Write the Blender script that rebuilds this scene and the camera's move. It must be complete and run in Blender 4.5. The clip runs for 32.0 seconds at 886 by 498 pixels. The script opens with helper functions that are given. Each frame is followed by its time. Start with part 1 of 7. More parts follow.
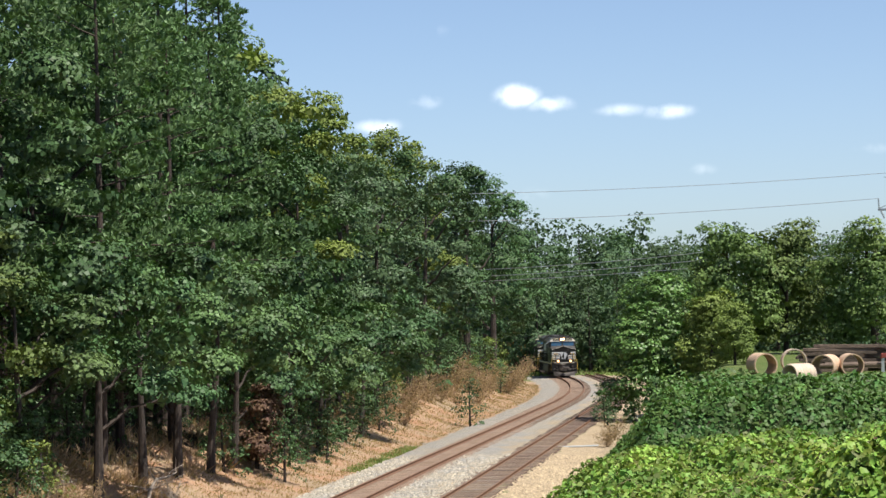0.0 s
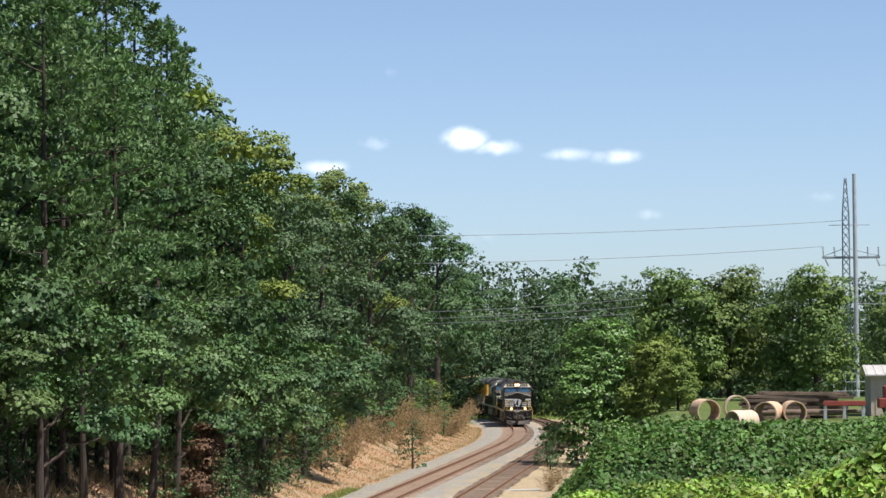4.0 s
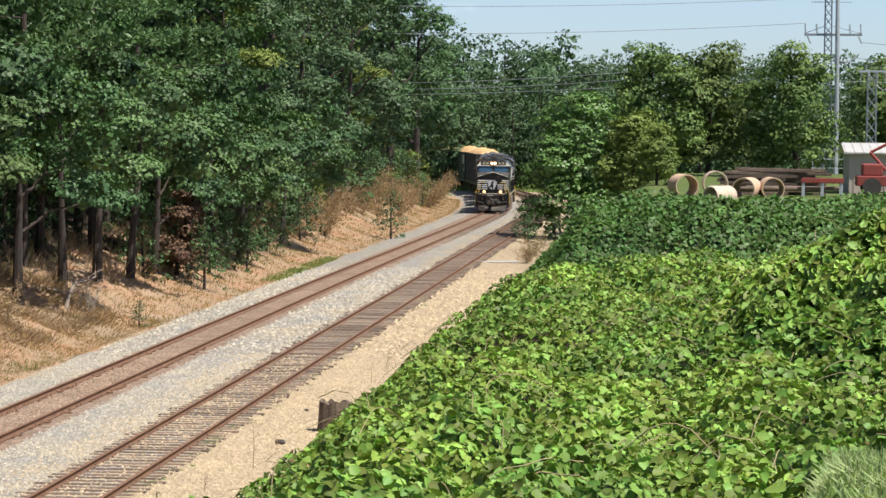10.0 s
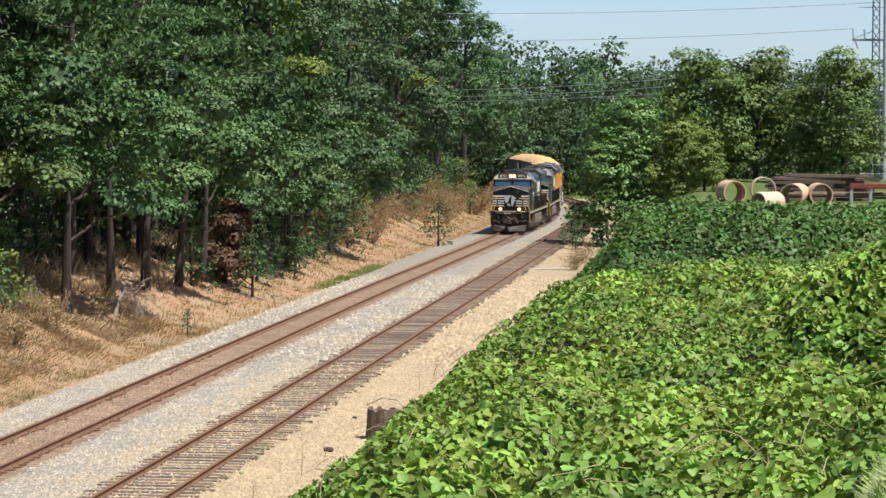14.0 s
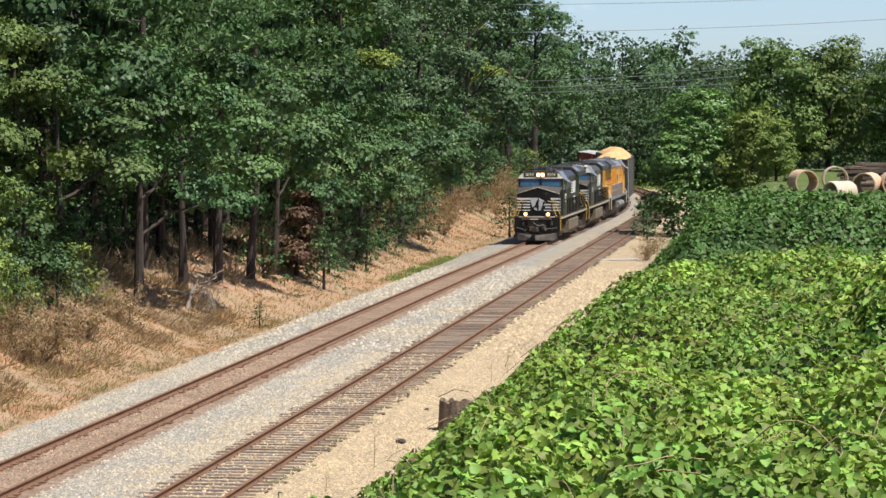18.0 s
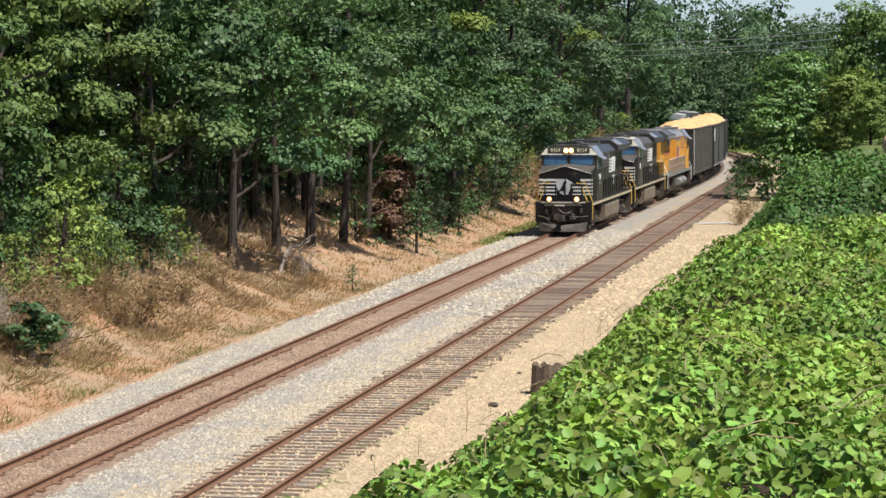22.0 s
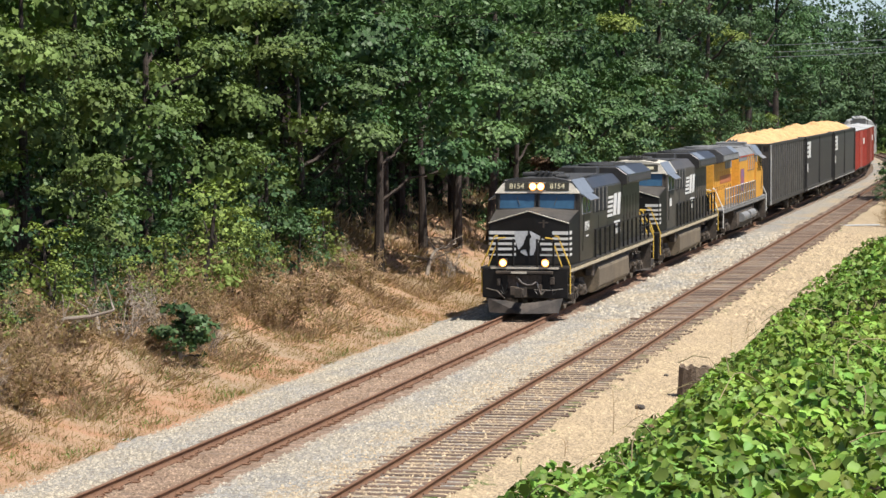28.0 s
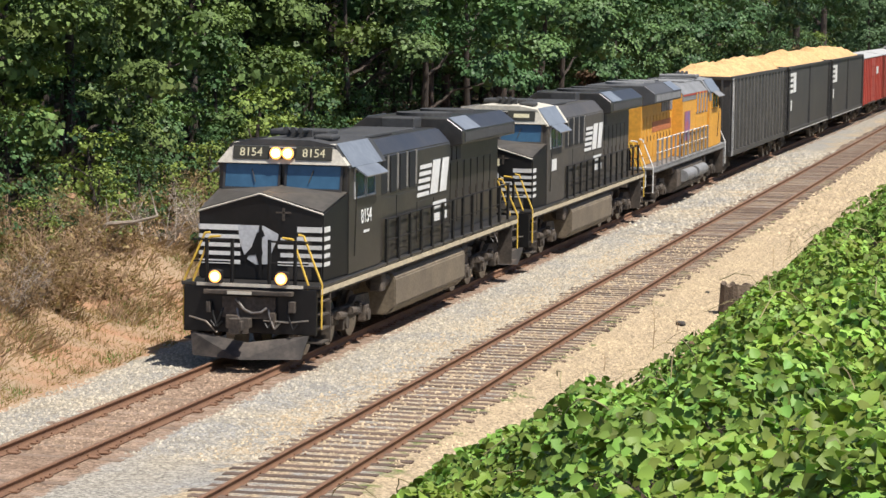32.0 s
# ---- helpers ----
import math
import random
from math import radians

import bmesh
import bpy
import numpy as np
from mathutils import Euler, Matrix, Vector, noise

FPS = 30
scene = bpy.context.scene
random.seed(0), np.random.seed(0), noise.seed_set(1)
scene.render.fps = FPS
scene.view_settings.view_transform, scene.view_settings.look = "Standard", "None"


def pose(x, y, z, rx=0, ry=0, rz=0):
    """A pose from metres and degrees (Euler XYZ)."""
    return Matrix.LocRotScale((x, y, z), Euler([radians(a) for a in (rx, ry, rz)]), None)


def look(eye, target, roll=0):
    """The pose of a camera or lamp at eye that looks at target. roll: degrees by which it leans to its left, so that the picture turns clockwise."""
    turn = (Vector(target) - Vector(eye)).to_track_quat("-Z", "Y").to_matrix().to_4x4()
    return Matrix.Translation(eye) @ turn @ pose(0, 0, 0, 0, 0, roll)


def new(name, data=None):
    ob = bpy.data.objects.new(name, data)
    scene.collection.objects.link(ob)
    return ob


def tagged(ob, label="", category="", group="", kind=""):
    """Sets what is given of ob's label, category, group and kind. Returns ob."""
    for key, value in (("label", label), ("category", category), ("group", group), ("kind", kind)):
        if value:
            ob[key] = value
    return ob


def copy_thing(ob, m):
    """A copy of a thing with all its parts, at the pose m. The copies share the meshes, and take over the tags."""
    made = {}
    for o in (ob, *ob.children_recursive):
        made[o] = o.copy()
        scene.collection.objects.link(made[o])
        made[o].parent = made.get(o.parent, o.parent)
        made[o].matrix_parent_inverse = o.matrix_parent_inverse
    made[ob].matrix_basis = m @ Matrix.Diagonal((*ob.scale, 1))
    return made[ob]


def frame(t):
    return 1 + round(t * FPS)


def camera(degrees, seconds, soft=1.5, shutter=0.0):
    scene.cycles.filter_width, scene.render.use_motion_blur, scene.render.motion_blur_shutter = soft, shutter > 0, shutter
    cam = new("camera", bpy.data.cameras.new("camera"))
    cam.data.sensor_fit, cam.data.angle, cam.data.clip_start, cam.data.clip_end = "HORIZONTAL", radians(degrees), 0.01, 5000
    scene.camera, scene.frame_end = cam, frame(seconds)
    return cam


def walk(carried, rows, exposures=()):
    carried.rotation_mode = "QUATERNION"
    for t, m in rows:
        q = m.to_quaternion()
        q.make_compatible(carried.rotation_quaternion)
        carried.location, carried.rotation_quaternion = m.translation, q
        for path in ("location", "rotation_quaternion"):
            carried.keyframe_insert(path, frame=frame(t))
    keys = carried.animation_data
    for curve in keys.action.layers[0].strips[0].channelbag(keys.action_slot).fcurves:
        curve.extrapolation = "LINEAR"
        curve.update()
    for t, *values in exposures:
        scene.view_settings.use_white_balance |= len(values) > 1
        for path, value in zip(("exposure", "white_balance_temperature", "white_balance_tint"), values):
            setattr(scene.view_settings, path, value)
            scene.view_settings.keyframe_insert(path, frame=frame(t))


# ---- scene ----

# ---- camera ----
EYE = 7.816
cam = camera(18.745, 32.0, soft=1.5)
PATH = [
    (0.0, pose(0, 0, EYE, 91.371, 1.148, 6.653)),
    (0.5, pose(0, 0, EYE, 91.374, 0.890, 5.635)),
    (1.0, pose(0, 0, EYE, 91.711, 0.520, 5.106)),
    (1.5, pose(0, 0, EYE, 92.042, 0.385, 5.196)),
    (2.0, pose(0, 0, EYE, 92.213, 0.432, 5.218)),
    (2.5, pose(0, 0, EYE, 92.324, 0.553, 5.378)),
    (4.5, pose(0, 0, EYE, 92.162, 0.176, 5.486)),
    (5.0, pose(0, 0, EYE, 90.026, -0.023, 5.362)),
    (5.5, pose(0, 0, EYE, 87.796, -0.102, 5.104)),
    (6.0, pose(0, 0, EYE, 87.614, -0.139, 5.026)),
    (6.5, pose(0, 0, EYE, 87.621, -0.345, 5.074)),
    (7.0, pose(0, 0, EYE, 87.652, -0.340, 5.064)),
    (7.5, pose(0, 0, EYE, 87.725, -0.146, 4.815)),
    (8.0, pose(0, 0, EYE, 87.516, -0.195, 4.901)),
    (8.5, pose(0, 0, EYE, 87.286, -0.426, 5.173)),
    (9.0, pose(0, 0, EYE, 87.374, -0.676, 5.119)),
    (9.5, pose(0, 0, EYE, 87.415, -0.660, 5.008)),
    (10.0, pose(0, 0, EYE, 87.375, -0.532, 5.030)),
    (10.5, pose(0, 0, EYE, 87.413, -0.194, 4.866)),
    (11.0, pose(0, 0, EYE, 87.330, 0.050, 4.712)),
    (11.5, pose(0, 0, EYE, 87.201, 0.074, 4.774)),
    (12.0, pose(0, 0, EYE, 87.136, -0.118, 4.786)),
    (12.5, pose(0, 0, EYE, 87.199, -0.168, 5.104)),
    (13.0, pose(0, 0, EYE, 87.280, 0.036, 5.429)),
    (13.5, pose(0, 0, EYE, 87.383, -0.262, 5.803)),
    (14.0, pose(0, 0, EYE, 87.521, -0.293, 6.036)),
    (14.5, pose(0, 0, EYE, 87.572, -0.157, 6.253)),
    (16.5, pose(0, 0, EYE, 86.878, 0.230, 6.636)),
    (17.0, pose(0, 0, EYE, 86.941, 0.124, 7.013)),
    (17.5, pose(0, 0, EYE, 87.164, -0.079, 7.481)),
    (18.0, pose(0, 0, EYE, 87.337, 0.082, 7.540)),
    (18.5, pose(0, 0, EYE, 87.230, 0.294, 7.393)),
    (19.0, pose(0, 0, EYE, 87.251, 0.298, 7.697)),
    (19.5, pose(0, 0, EYE, 87.270, 0.236, 7.886)),
    (20.0, pose(0, 0, EYE, 86.969, 0.251, 7.877)),
    (20.5, pose(0, 0, EYE, 86.786, 0.204, 8.047)),
    (21.0, pose(0, 0, EYE, 86.659, 0.142, 8.386)),
    (21.5, pose(0, 0, EYE, 86.568, 0.054, 9.016)),
    (22.0, pose(0, 0, EYE, 86.567, 0.149, 9.515)),
    (22.5, pose(0, 0, EYE, 86.751, -0.034, 9.513)),
    (23.0, pose(0, 0, EYE, 86.727, 0.042, 9.908)),
    (23.5, pose(0, 0, EYE, 86.455, 0.286, 10.385)),
    (24.0, pose(0, 0, EYE, 86.257, 0.276, 10.552)),
    (24.5, pose(0, 0, EYE, 86.289, 0.164, 10.752)),
    (26.5, pose(0, 0, EYE, 86.389, 0.176, 11.553)),
    (27.0, pose(0, 0, EYE, 86.515, -0.061, 12.250)),
    (27.5, pose(0, 0, EYE, 86.724, -0.023, 12.553)),
    (28.0, pose(0, 0, EYE, 86.619, 0.300, 12.639)),
    (28.5, pose(0, 0, EYE, 86.255, 0.420, 12.654)),
    (29.0, pose(0, 0, EYE, 85.860, 0.320, 12.541)),
    (29.5, pose(0, 0, EYE, 85.732, -0.139, 12.599)),
    (30.0, pose(0, 0, EYE, 86.003, -0.489, 12.645)),
    (30.5, pose(0, 0, EYE, 86.098, -0.725, 12.665)),
    (31.0, pose(0, 0, EYE, 85.605, -0.922, 13.050)),
    (31.5, pose(0, 0, EYE, 85.184, -0.857, 13.679)),
    (32.0, pose(0, 0, EYE, 84.737, -0.772, 13.639)),
]
walk(cam, PATH, exposures=[(0.0, 0.6), (32.0, 0.6)])

# ---- world and sun ----
SUN = Vector((0.46, -0.24, 1.0)).normalized()
world = bpy.data.worlds.new("sky")
scene.world = world
world.use_nodes = True
wn, wl = world.node_tree.nodes, world.node_tree.links
wn.clear()
sky = wn.new("ShaderNodeTexSky")
sky.sky_type = "NISHITA"
sky.sun_disc = False
sky.sun_elevation = math.asin(SUN.z)
sky.sun_rotation = math.atan2(SUN.x, SUN.y)
sky.air_density, sky.dust_density, sky.ozone_density = 0.6, 0.8, 1.6
w_out = wn.new("ShaderNodeOutputWorld")
w_bg = wn.new("ShaderNodeBackground")
w_bg.inputs["Strength"].default_value = 0.104
w_tex = wn.new("ShaderNodeTexCoord")


def w_math(op, a, b=None):
    n = wn.new("ShaderNodeMath")
    n.operation = op
    for i, v in enumerate((a, b)):
        if v is None:
            continue
        if isinstance(v, (int, float)):
            n.inputs[i].default_value = v
        else:
            wl.new(v, n.inputs[i])
    return n.outputs[0]


def cloud_mask():
    """Small fair-weather clouds: soft flat spots of the sky, torn by noise. Azimuth and height in degrees, half width, half height, strength."""
    sep = wn.new("ShaderNodeSeparateXYZ")
    wl.new(w_tex.outputs["Generated"], sep.inputs[0])
    az = w_math("DIVIDE", sep.outputs[0], sep.outputs[1])
    el = w_math("DIVIDE", sep.outputs[2], sep.outputs[1])
    wob = wn.new("ShaderNodeTexNoise")
    wob.inputs["Scale"].default_value = 110
    wob.inputs["Detail"].default_value = 6
    wl.new(w_tex.outputs["Generated"], wob.inputs["Vector"])
    total = None
    for a, e, w, h, k in CLOUDS:
        du = w_math("DIVIDE", w_math("SUBTRACT", az, math.tan(radians(a))), math.tan(radians(w)))
        dv = w_math("DIVIDE", w_math("SUBTRACT", el, math.tan(radians(e))), math.tan(radians(h)))
        d = w_math("ADD", w_math("MULTIPLY", du, du), w_math("MULTIPLY", dv, dv))
        m = w_math("MULTIPLY", w_math("MAXIMUM", w_math("SUBTRACT", 1.0, d), 0.0), k)
        total = m if total is None else w_math("MAXIMUM", total, m)
    rag = w_math("MULTIPLY", w_math("SUBTRACT", wob.outputs["Fac"], 0.5), 2.4)
    body = w_math("SUBTRACT", w_math("ADD", w_math("MULTIPLY", total, 0.9), rag), 0.15)
    soft = w_math("MULTIPLY", w_math("MINIMUM", w_math("MAXIMUM", body, 0.0), 1.0), w_math("MINIMUM", total, 1.0))
    return w_math("MULTIPLY", w_math("MULTIPLY", soft, w_math("MINIMUM", total, 1.0)), 0.5)


CLOUDS = [(-4.95, 4.62, 0.7, 0.36, 1.25), (-4.3, 4.42, 0.75, 0.26, 0.95), (-6.9, 4.55, 0.5, 0.22, 0.7), (-2.75, 4.25, 0.85, 0.2, 0.75),
          (-1.75, 4.2, 0.75, 0.24, 0.95), (-7.95, 4.05, 0.7, 0.24, 0.95), (-1.05, 2.95, 0.4, 0.18, 0.55), (-4.7, 2.5, 0.55, 0.22, 0.45),
          (2.55, 3.3, 0.55, 0.18, 0.5), (-6.75, 6.05, 0.5, 0.2, 0.4)]
w_mix = wn.new("ShaderNodeMix")
w_mix.data_type = "RGBA"
wl.new(cloud_mask(), w_mix.inputs["Factor"])
wl.new(sky.outputs[0], w_mix.inputs["A"])
w_mix.inputs["B"].default_value = (16.5, 16.4, 16.4, 1)
wl.new(w_mix.outputs["Result"], w_bg.inputs["Color"])
wl.new(w_bg.outputs[0], w_out.inputs["Surface"])
sun = new("sun", bpy.data.lights.new("sun", "SUN"))
sun.data.energy = 4.8
sun.data.angle = radians(0.53)
sun.data.color = (1.0, 0.95, 0.87)
sun.matrix_world = look(SUN * 200, (0, 0, 0))

# ---- materials ----
MATS = {}


def mat(name, col, rough=0.7, metal=0.0, col2=None, scale=3.0, spread=0.5, fine=40.0, fine_amt=0.25, bump=0.0, bump_scale=60.0, rnd=0.0,
        isl=0.0, translucent=0.0, spec=0.5, axes="Object", stretch=(1, 1, 1), tall=None):
    """A surface: two colours mixed by a coarse noise, a fine grain, a change from thing to thing or piece to piece, and a relief."""
    if name in MATS:
        return MATS[name]
    m = bpy.data.materials.new(name)
    m.use_nodes = True
    n, l = m.node_tree.nodes, m.node_tree.links
    bsdf = n["Principled BSDF"]
    bsdf.inputs["Roughness"].default_value = rough
    bsdf.inputs["Metallic"].default_value = metal
    bsdf.inputs["Specular IOR Level"].default_value = spec
    tc, mp = n.new("ShaderNodeTexCoord"), n.new("ShaderNodeMapping")
    mp.inputs["Scale"].default_value = stretch
    l.new(tc.outputs[axes], mp.inputs["Vector"])
    if axes == "Object" and rnd:
        oi0 = n.new("ShaderNodeObjectInfo")
        add = n.new("ShaderNodeVectorMath")
        add.operation = "ADD"
        sc = n.new("ShaderNodeVectorMath")
        sc.operation = "SCALE"
        sc.inputs[0].default_value = (37, 61, 23)
        l.new(oi0.outputs["Random"], sc.inputs["Scale"])
        l.new(mp.outputs[0], add.inputs[0])
        l.new(sc.outputs[0], add.inputs[1])
        vec = add.outputs[0]
    else:
        vec = mp.outputs[0]
    coarse, grain = n.new("ShaderNodeTexNoise"), n.new("ShaderNodeTexNoise")
    for t, s, d in ((coarse, scale, 5), (grain, fine, 3)):
        t.inputs["Scale"].default_value = s
        t.inputs["Detail"].default_value = d
        l.new(vec, t.inputs["Vector"])
    ramp = n.new("ShaderNodeMapRange")
    ramp.inputs["From Min"].default_value = 0.5 - spread / 2
    ramp.inputs["From Max"].default_value = 0.5 + spread / 2
    l.new(coarse.outputs["Fac"], ramp.inputs["Value"])
    mix = n.new("ShaderNodeMix")
    mix.data_type = "RGBA"
    c2 = col2 or tuple(c * 0.7 for c in col)
    mix.inputs["A"].default_value = (*col, 1)
    mix.inputs["B"].default_value = (*c2, 1)
    l.new(ramp.outputs[0], mix.inputs["Factor"])
    last = mix.outputs["Result"]
    hsv = n.new("ShaderNodeHueSaturation")
    l.new(last, hsv.inputs["Color"])
    g = n.new("ShaderNodeMapRange")
    g.inputs["From Min"].default_value, g.inputs["From Max"].default_value = 0.3, 0.7
    g.inputs["To Min"].default_value, g.inputs["To Max"].default_value = 1 - fine_amt, 1 + fine_amt
    l.new(grain.outputs["Fac"], g.inputs["Value"])
    val = g.outputs[0]
    for amount, node, sock in ((rnd, "ShaderNodeObjectInfo", "Random"), (isl, "ShaderNodeNewGeometry", "Random Per Island")):
        if amount:
            src = n.new(node)
            r = n.new("ShaderNodeMapRange")
            r.inputs["To Min"].default_value, r.inputs["To Max"].default_value = 1 - amount, 1 + amount
            l.new(src.outputs[sock], r.inputs["Value"])
            mu = n.new("ShaderNodeMath")
            mu.operation = "MULTIPLY"
            l.new(val, mu.inputs[0])
            l.new(r.outputs[0], mu.inputs[1])
            val = mu.outputs[0]
            hu = n.new("ShaderNodeMapRange")
            hu.inputs["To Min"].default_value, hu.inputs["To Max"].default_value = 0.5 - amount * 0.05, 0.5 + amount * 0.05
            l.new(src.outputs[sock], hu.inputs["Value"])
            if not hsv.inputs["Hue"].is_linked and translucent:
                l.new(hu.outputs[0], hsv.inputs["Hue"])
    l.new(val, hsv.inputs["Value"])
    l.new(hsv.outputs[0], bsdf.inputs["Base Color"])
    if bump:
        b = n.new("ShaderNodeBump")
        b.inputs["Strength"].default_value = bump
        b.inputs["Distance"].default_value = 0.05
        bn = n.new("ShaderNodeTexNoise")
        bn.inputs["Scale"].default_value = bump_scale
        bn.inputs["Detail"].default_value = 4
        l.new(vec, bn.inputs["Vector"])
        l.new(bn.outputs["Fac"], b.inputs["Height"])
        l.new(b.outputs[0], bsdf.inputs["Normal"])
    if translucent:
        tr = n.new("ShaderNodeBsdfTranslucent")
        gain = n.new("ShaderNodeMix")
        gain.data_type = "RGBA"
        gain.blend_type = "MULTIPLY"
        gain.inputs["Factor"].default_value = 1.0
        gain.inputs["B"].default_value = (1.1, 1.25, 0.6, 1)
        l.new(hsv.outputs[0], gain.inputs["A"])
        l.new(gain.outputs["Result"], tr.inputs["Color"])
        ms = n.new("ShaderNodeMixShader")
        ms.inputs["Fac"].default_value = translucent
        l.new(bsdf.outputs[0], ms.inputs[1])
        l.new(tr.outputs[0], ms.inputs[2])
        l.new(ms.outputs[0], n["Material Output"].inputs["Surface"])
    MATS[name] = m
    return m


def glow(name, col, strength):
    if name not in MATS:
        m = bpy.data.materials.new(name)
        m.use_nodes = True
        b = m.node_tree.nodes["Principled BSDF"]
        b.inputs["Base Color"].default_value = (*col, 1)
        b.inputs["Emission Color"].default_value = (*col, 1)
        b.inputs["Emission Strength"].default_value = strength
        MATS[name] = m
    return MATS[name]


# ---- mesh helpers ----
def finish(name, bm, material, parent=None, label="", smooth=False):
    me = bpy.data.meshes.new(name)
    bm.normal_update()
    bm.to_mesh(me)
    bm.free()
    me.materials.append(material)
    if smooth:
        me.polygons.foreach_set("use_smooth", [True] * len(me.polygons))
    ob = new(name, me)
    if parent:
        ob.parent = parent
    if label:
        ob["label"] = label
    return ob


def part(name, bm, material, parent, label="", smooth=False):
    return finish(name, bm, material, parent, label, smooth)


def share(name, ob, parent, m):
    """Another piece on the same mesh."""
    o = new(name, ob.data)
    o.parent = parent
    o.matrix_basis = m
    return o


def thing(name, label, category, m=None, group="", kind=""):
    e = new(name)
    e.empty_display_size = 0.2
    if m is not None:
        e.matrix_basis = m
    return tagged(e, label, category, group, kind)


def box(bm, x0, x1, y0, y1, z0, z1, bevel=0.0):
    c = Matrix.Translation(((x0 + x1) / 2, (y0 + y1) / 2, (z0 + z1) / 2)) @ Matrix.Diagonal((abs(x1 - x0), abs(y1 - y0), abs(z1 - z0), 1))
    v = bmesh.ops.create_cube(bm, size=1.0, matrix=c)["verts"]
    if bevel:
        es = list({e for a in v for e in a.link_edges})
        bmesh.ops.bevel(bm, geom=es, offset=bevel, segments=2, profile=0.5, affect="EDGES")
    return bm


def new_box(*a, **k):
    return box(bmesh.new(), *a, **k)


def rod(bm, a, b, r, seg=8, r2=None):
    a, b = Vector(a), Vector(b)
    d = b - a
    q = d.to_track_quat("Z", "Y").to_matrix().to_4x4()
    bmesh.ops.create_cone(bm, cap_ends=True, segments=seg, radius1=r, radius2=r if r2 is None else r2, depth=d.length,
                          matrix=Matrix.Translation((a + b) / 2) @ q)
    return bm


def pipe_line(bm, pts, r, seg=6):
    for a, b in zip(pts[:-1], pts[1:]):
        rod(bm, a, b, r, seg)
    return bm


def prism(bm, prof, lo, hi, axis="y"):
    """A closed outline drawn out along an axis. Outline: (x, z) along y, (y, z) along x, (x, y) along z."""
    def at(p, t):
        return {"y": (p[0], t, p[1]), "x": (t, p[0], p[1]), "z": (p[0], p[1], t)}[axis]
    a = [bm.verts.new(at(p, lo)) for p in prof]
    b = [bm.verts.new(at(p, hi)) for p in prof]
    n = len(prof)
    fs = [bm.faces.new(a), bm.faces.new(b[::-1])]
    for i in range(n):
        fs.append(bm.faces.new((a[i], b[i], b[(i + 1) % n], a[(i + 1) % n])))
    bmesh.ops.recalc_face_normals(bm, faces=fs)
    return bm


def arc(cx, cz, r, a0, a1, n):
    return [(cx + r * math.cos(radians(a0 + (a1 - a0) * i / n)), cz + r * math.sin(radians(a0 + (a1 - a0) * i / n))) for i in range(n + 1)]


def text_mesh(name, body, size, material, parent, m, depth=0.006, label=""):
    cu = bpy.data.curves.new(name, "FONT")
    cu.body, cu.size, cu.extrude = body, size, depth
    cu.align_x, cu.align_y = "CENTER", "CENTER"
    cu.resolution_u = 3
    tmp = bpy.data.objects.new(name, cu)
    scene.collection.objects.link(tmp)
    dg = bpy.context.evaluated_depsgraph_get()
    me = bpy.data.meshes.new_from_object(tmp.evaluated_get(dg))
    bpy.data.objects.remove(tmp)
    me.materials.clear()
    me.materials.append(material)
    ob = new(name, me)
    ob.parent, ob.matrix_basis = parent, m
    if label:
        ob["label"] = label
    return ob


def raw_mesh(name, verts, faces_flat, per, material, smooth=False):
    """A mesh from arrays: verts (n, 3), corner indices, corners a face."""
    me = bpy.data.meshes.new(name)
    nf = len(faces_flat) // per
    me.vertices.add(len(verts))
    me.vertices.foreach_set("co", np.asarray(verts, np.float32).ravel())
    me.loops.add(len(faces_flat))
    me.loops.foreach_set("vertex_index", np.asarray(faces_flat, np.int32))
    me.polygons.add(nf)
    me.polygons.foreach_set("loop_start", np.arange(0, nf * per, per, dtype=np.int32))
    me.polygons.foreach_set("loop_total", np.full(nf, per, np.int32))
    me.update(calc_edges=True)
    me.materials.append(material)
    if smooth:
        me.polygons.foreach_set("use_smooth", [True] * nf)
    return me


# ---- plan ----
MAIN_X, SIDE_U = -17.57, 4.87        # centre of the main line; the siding's centre lies this far to its right
CURVE_Y, CURVE_R = 232.0, 640.0      # where the curve begins, and its radius
GAUGE = 0.7525                       # half the distance between railhead centres


def along(s, u=0.0):
    """Place and turn at s metres up the line, u metres to its right."""
    u += 0.68 * float(step(110, 235, s)) * (1 - min(1.0, max(0.0, u / SIDE_U)))
    if s <= CURVE_Y:
        return Vector((MAIN_X + u, s, 0)), 0.0
    a = (s - CURVE_Y) / CURVE_R
    r = CURVE_R + u
    return Vector((MAIN_X - CURVE_R + r * math.cos(a), CURVE_Y + r * math.sin(a), 0)), a


def line_pose(s, u=0.0, z=0.0):
    p, a = along(s, u)
    return Matrix.Translation((p.x, p.y, z)) @ Matrix.Rotation(a, 4, "Z")


def side_of(x, y):
    """Distance to the right of the main line's centre."""
    x, y = np.asarray(x, float), np.asarray(y, float)
    cx = MAIN_X - CURVE_R
    return np.where(y <= CURVE_Y, x - MAIN_X, np.hypot(x - cx, y - CURVE_Y) - CURVE_R)


def step(a, b, t):
    t = np.clip((np.asarray(t, float) - a) / (b - a), 0, 1)
    return t * t * (3 - 2 * t)


def wave(x, y, k, seed=0.0):
    """Cheap uneven ground in -1..1."""
    return (np.sin(x * k + seed * 1.7 + 1.3 * np.sin(y * k * 0.7 + seed)) + np.sin(y * k * 1.13 - seed * 2.1 + 1.1 * np.sin(x * k * 0.83 + seed * 3))
            + 0.5 * np.sin((x + y) * k * 2.3 + seed)) / 2.5


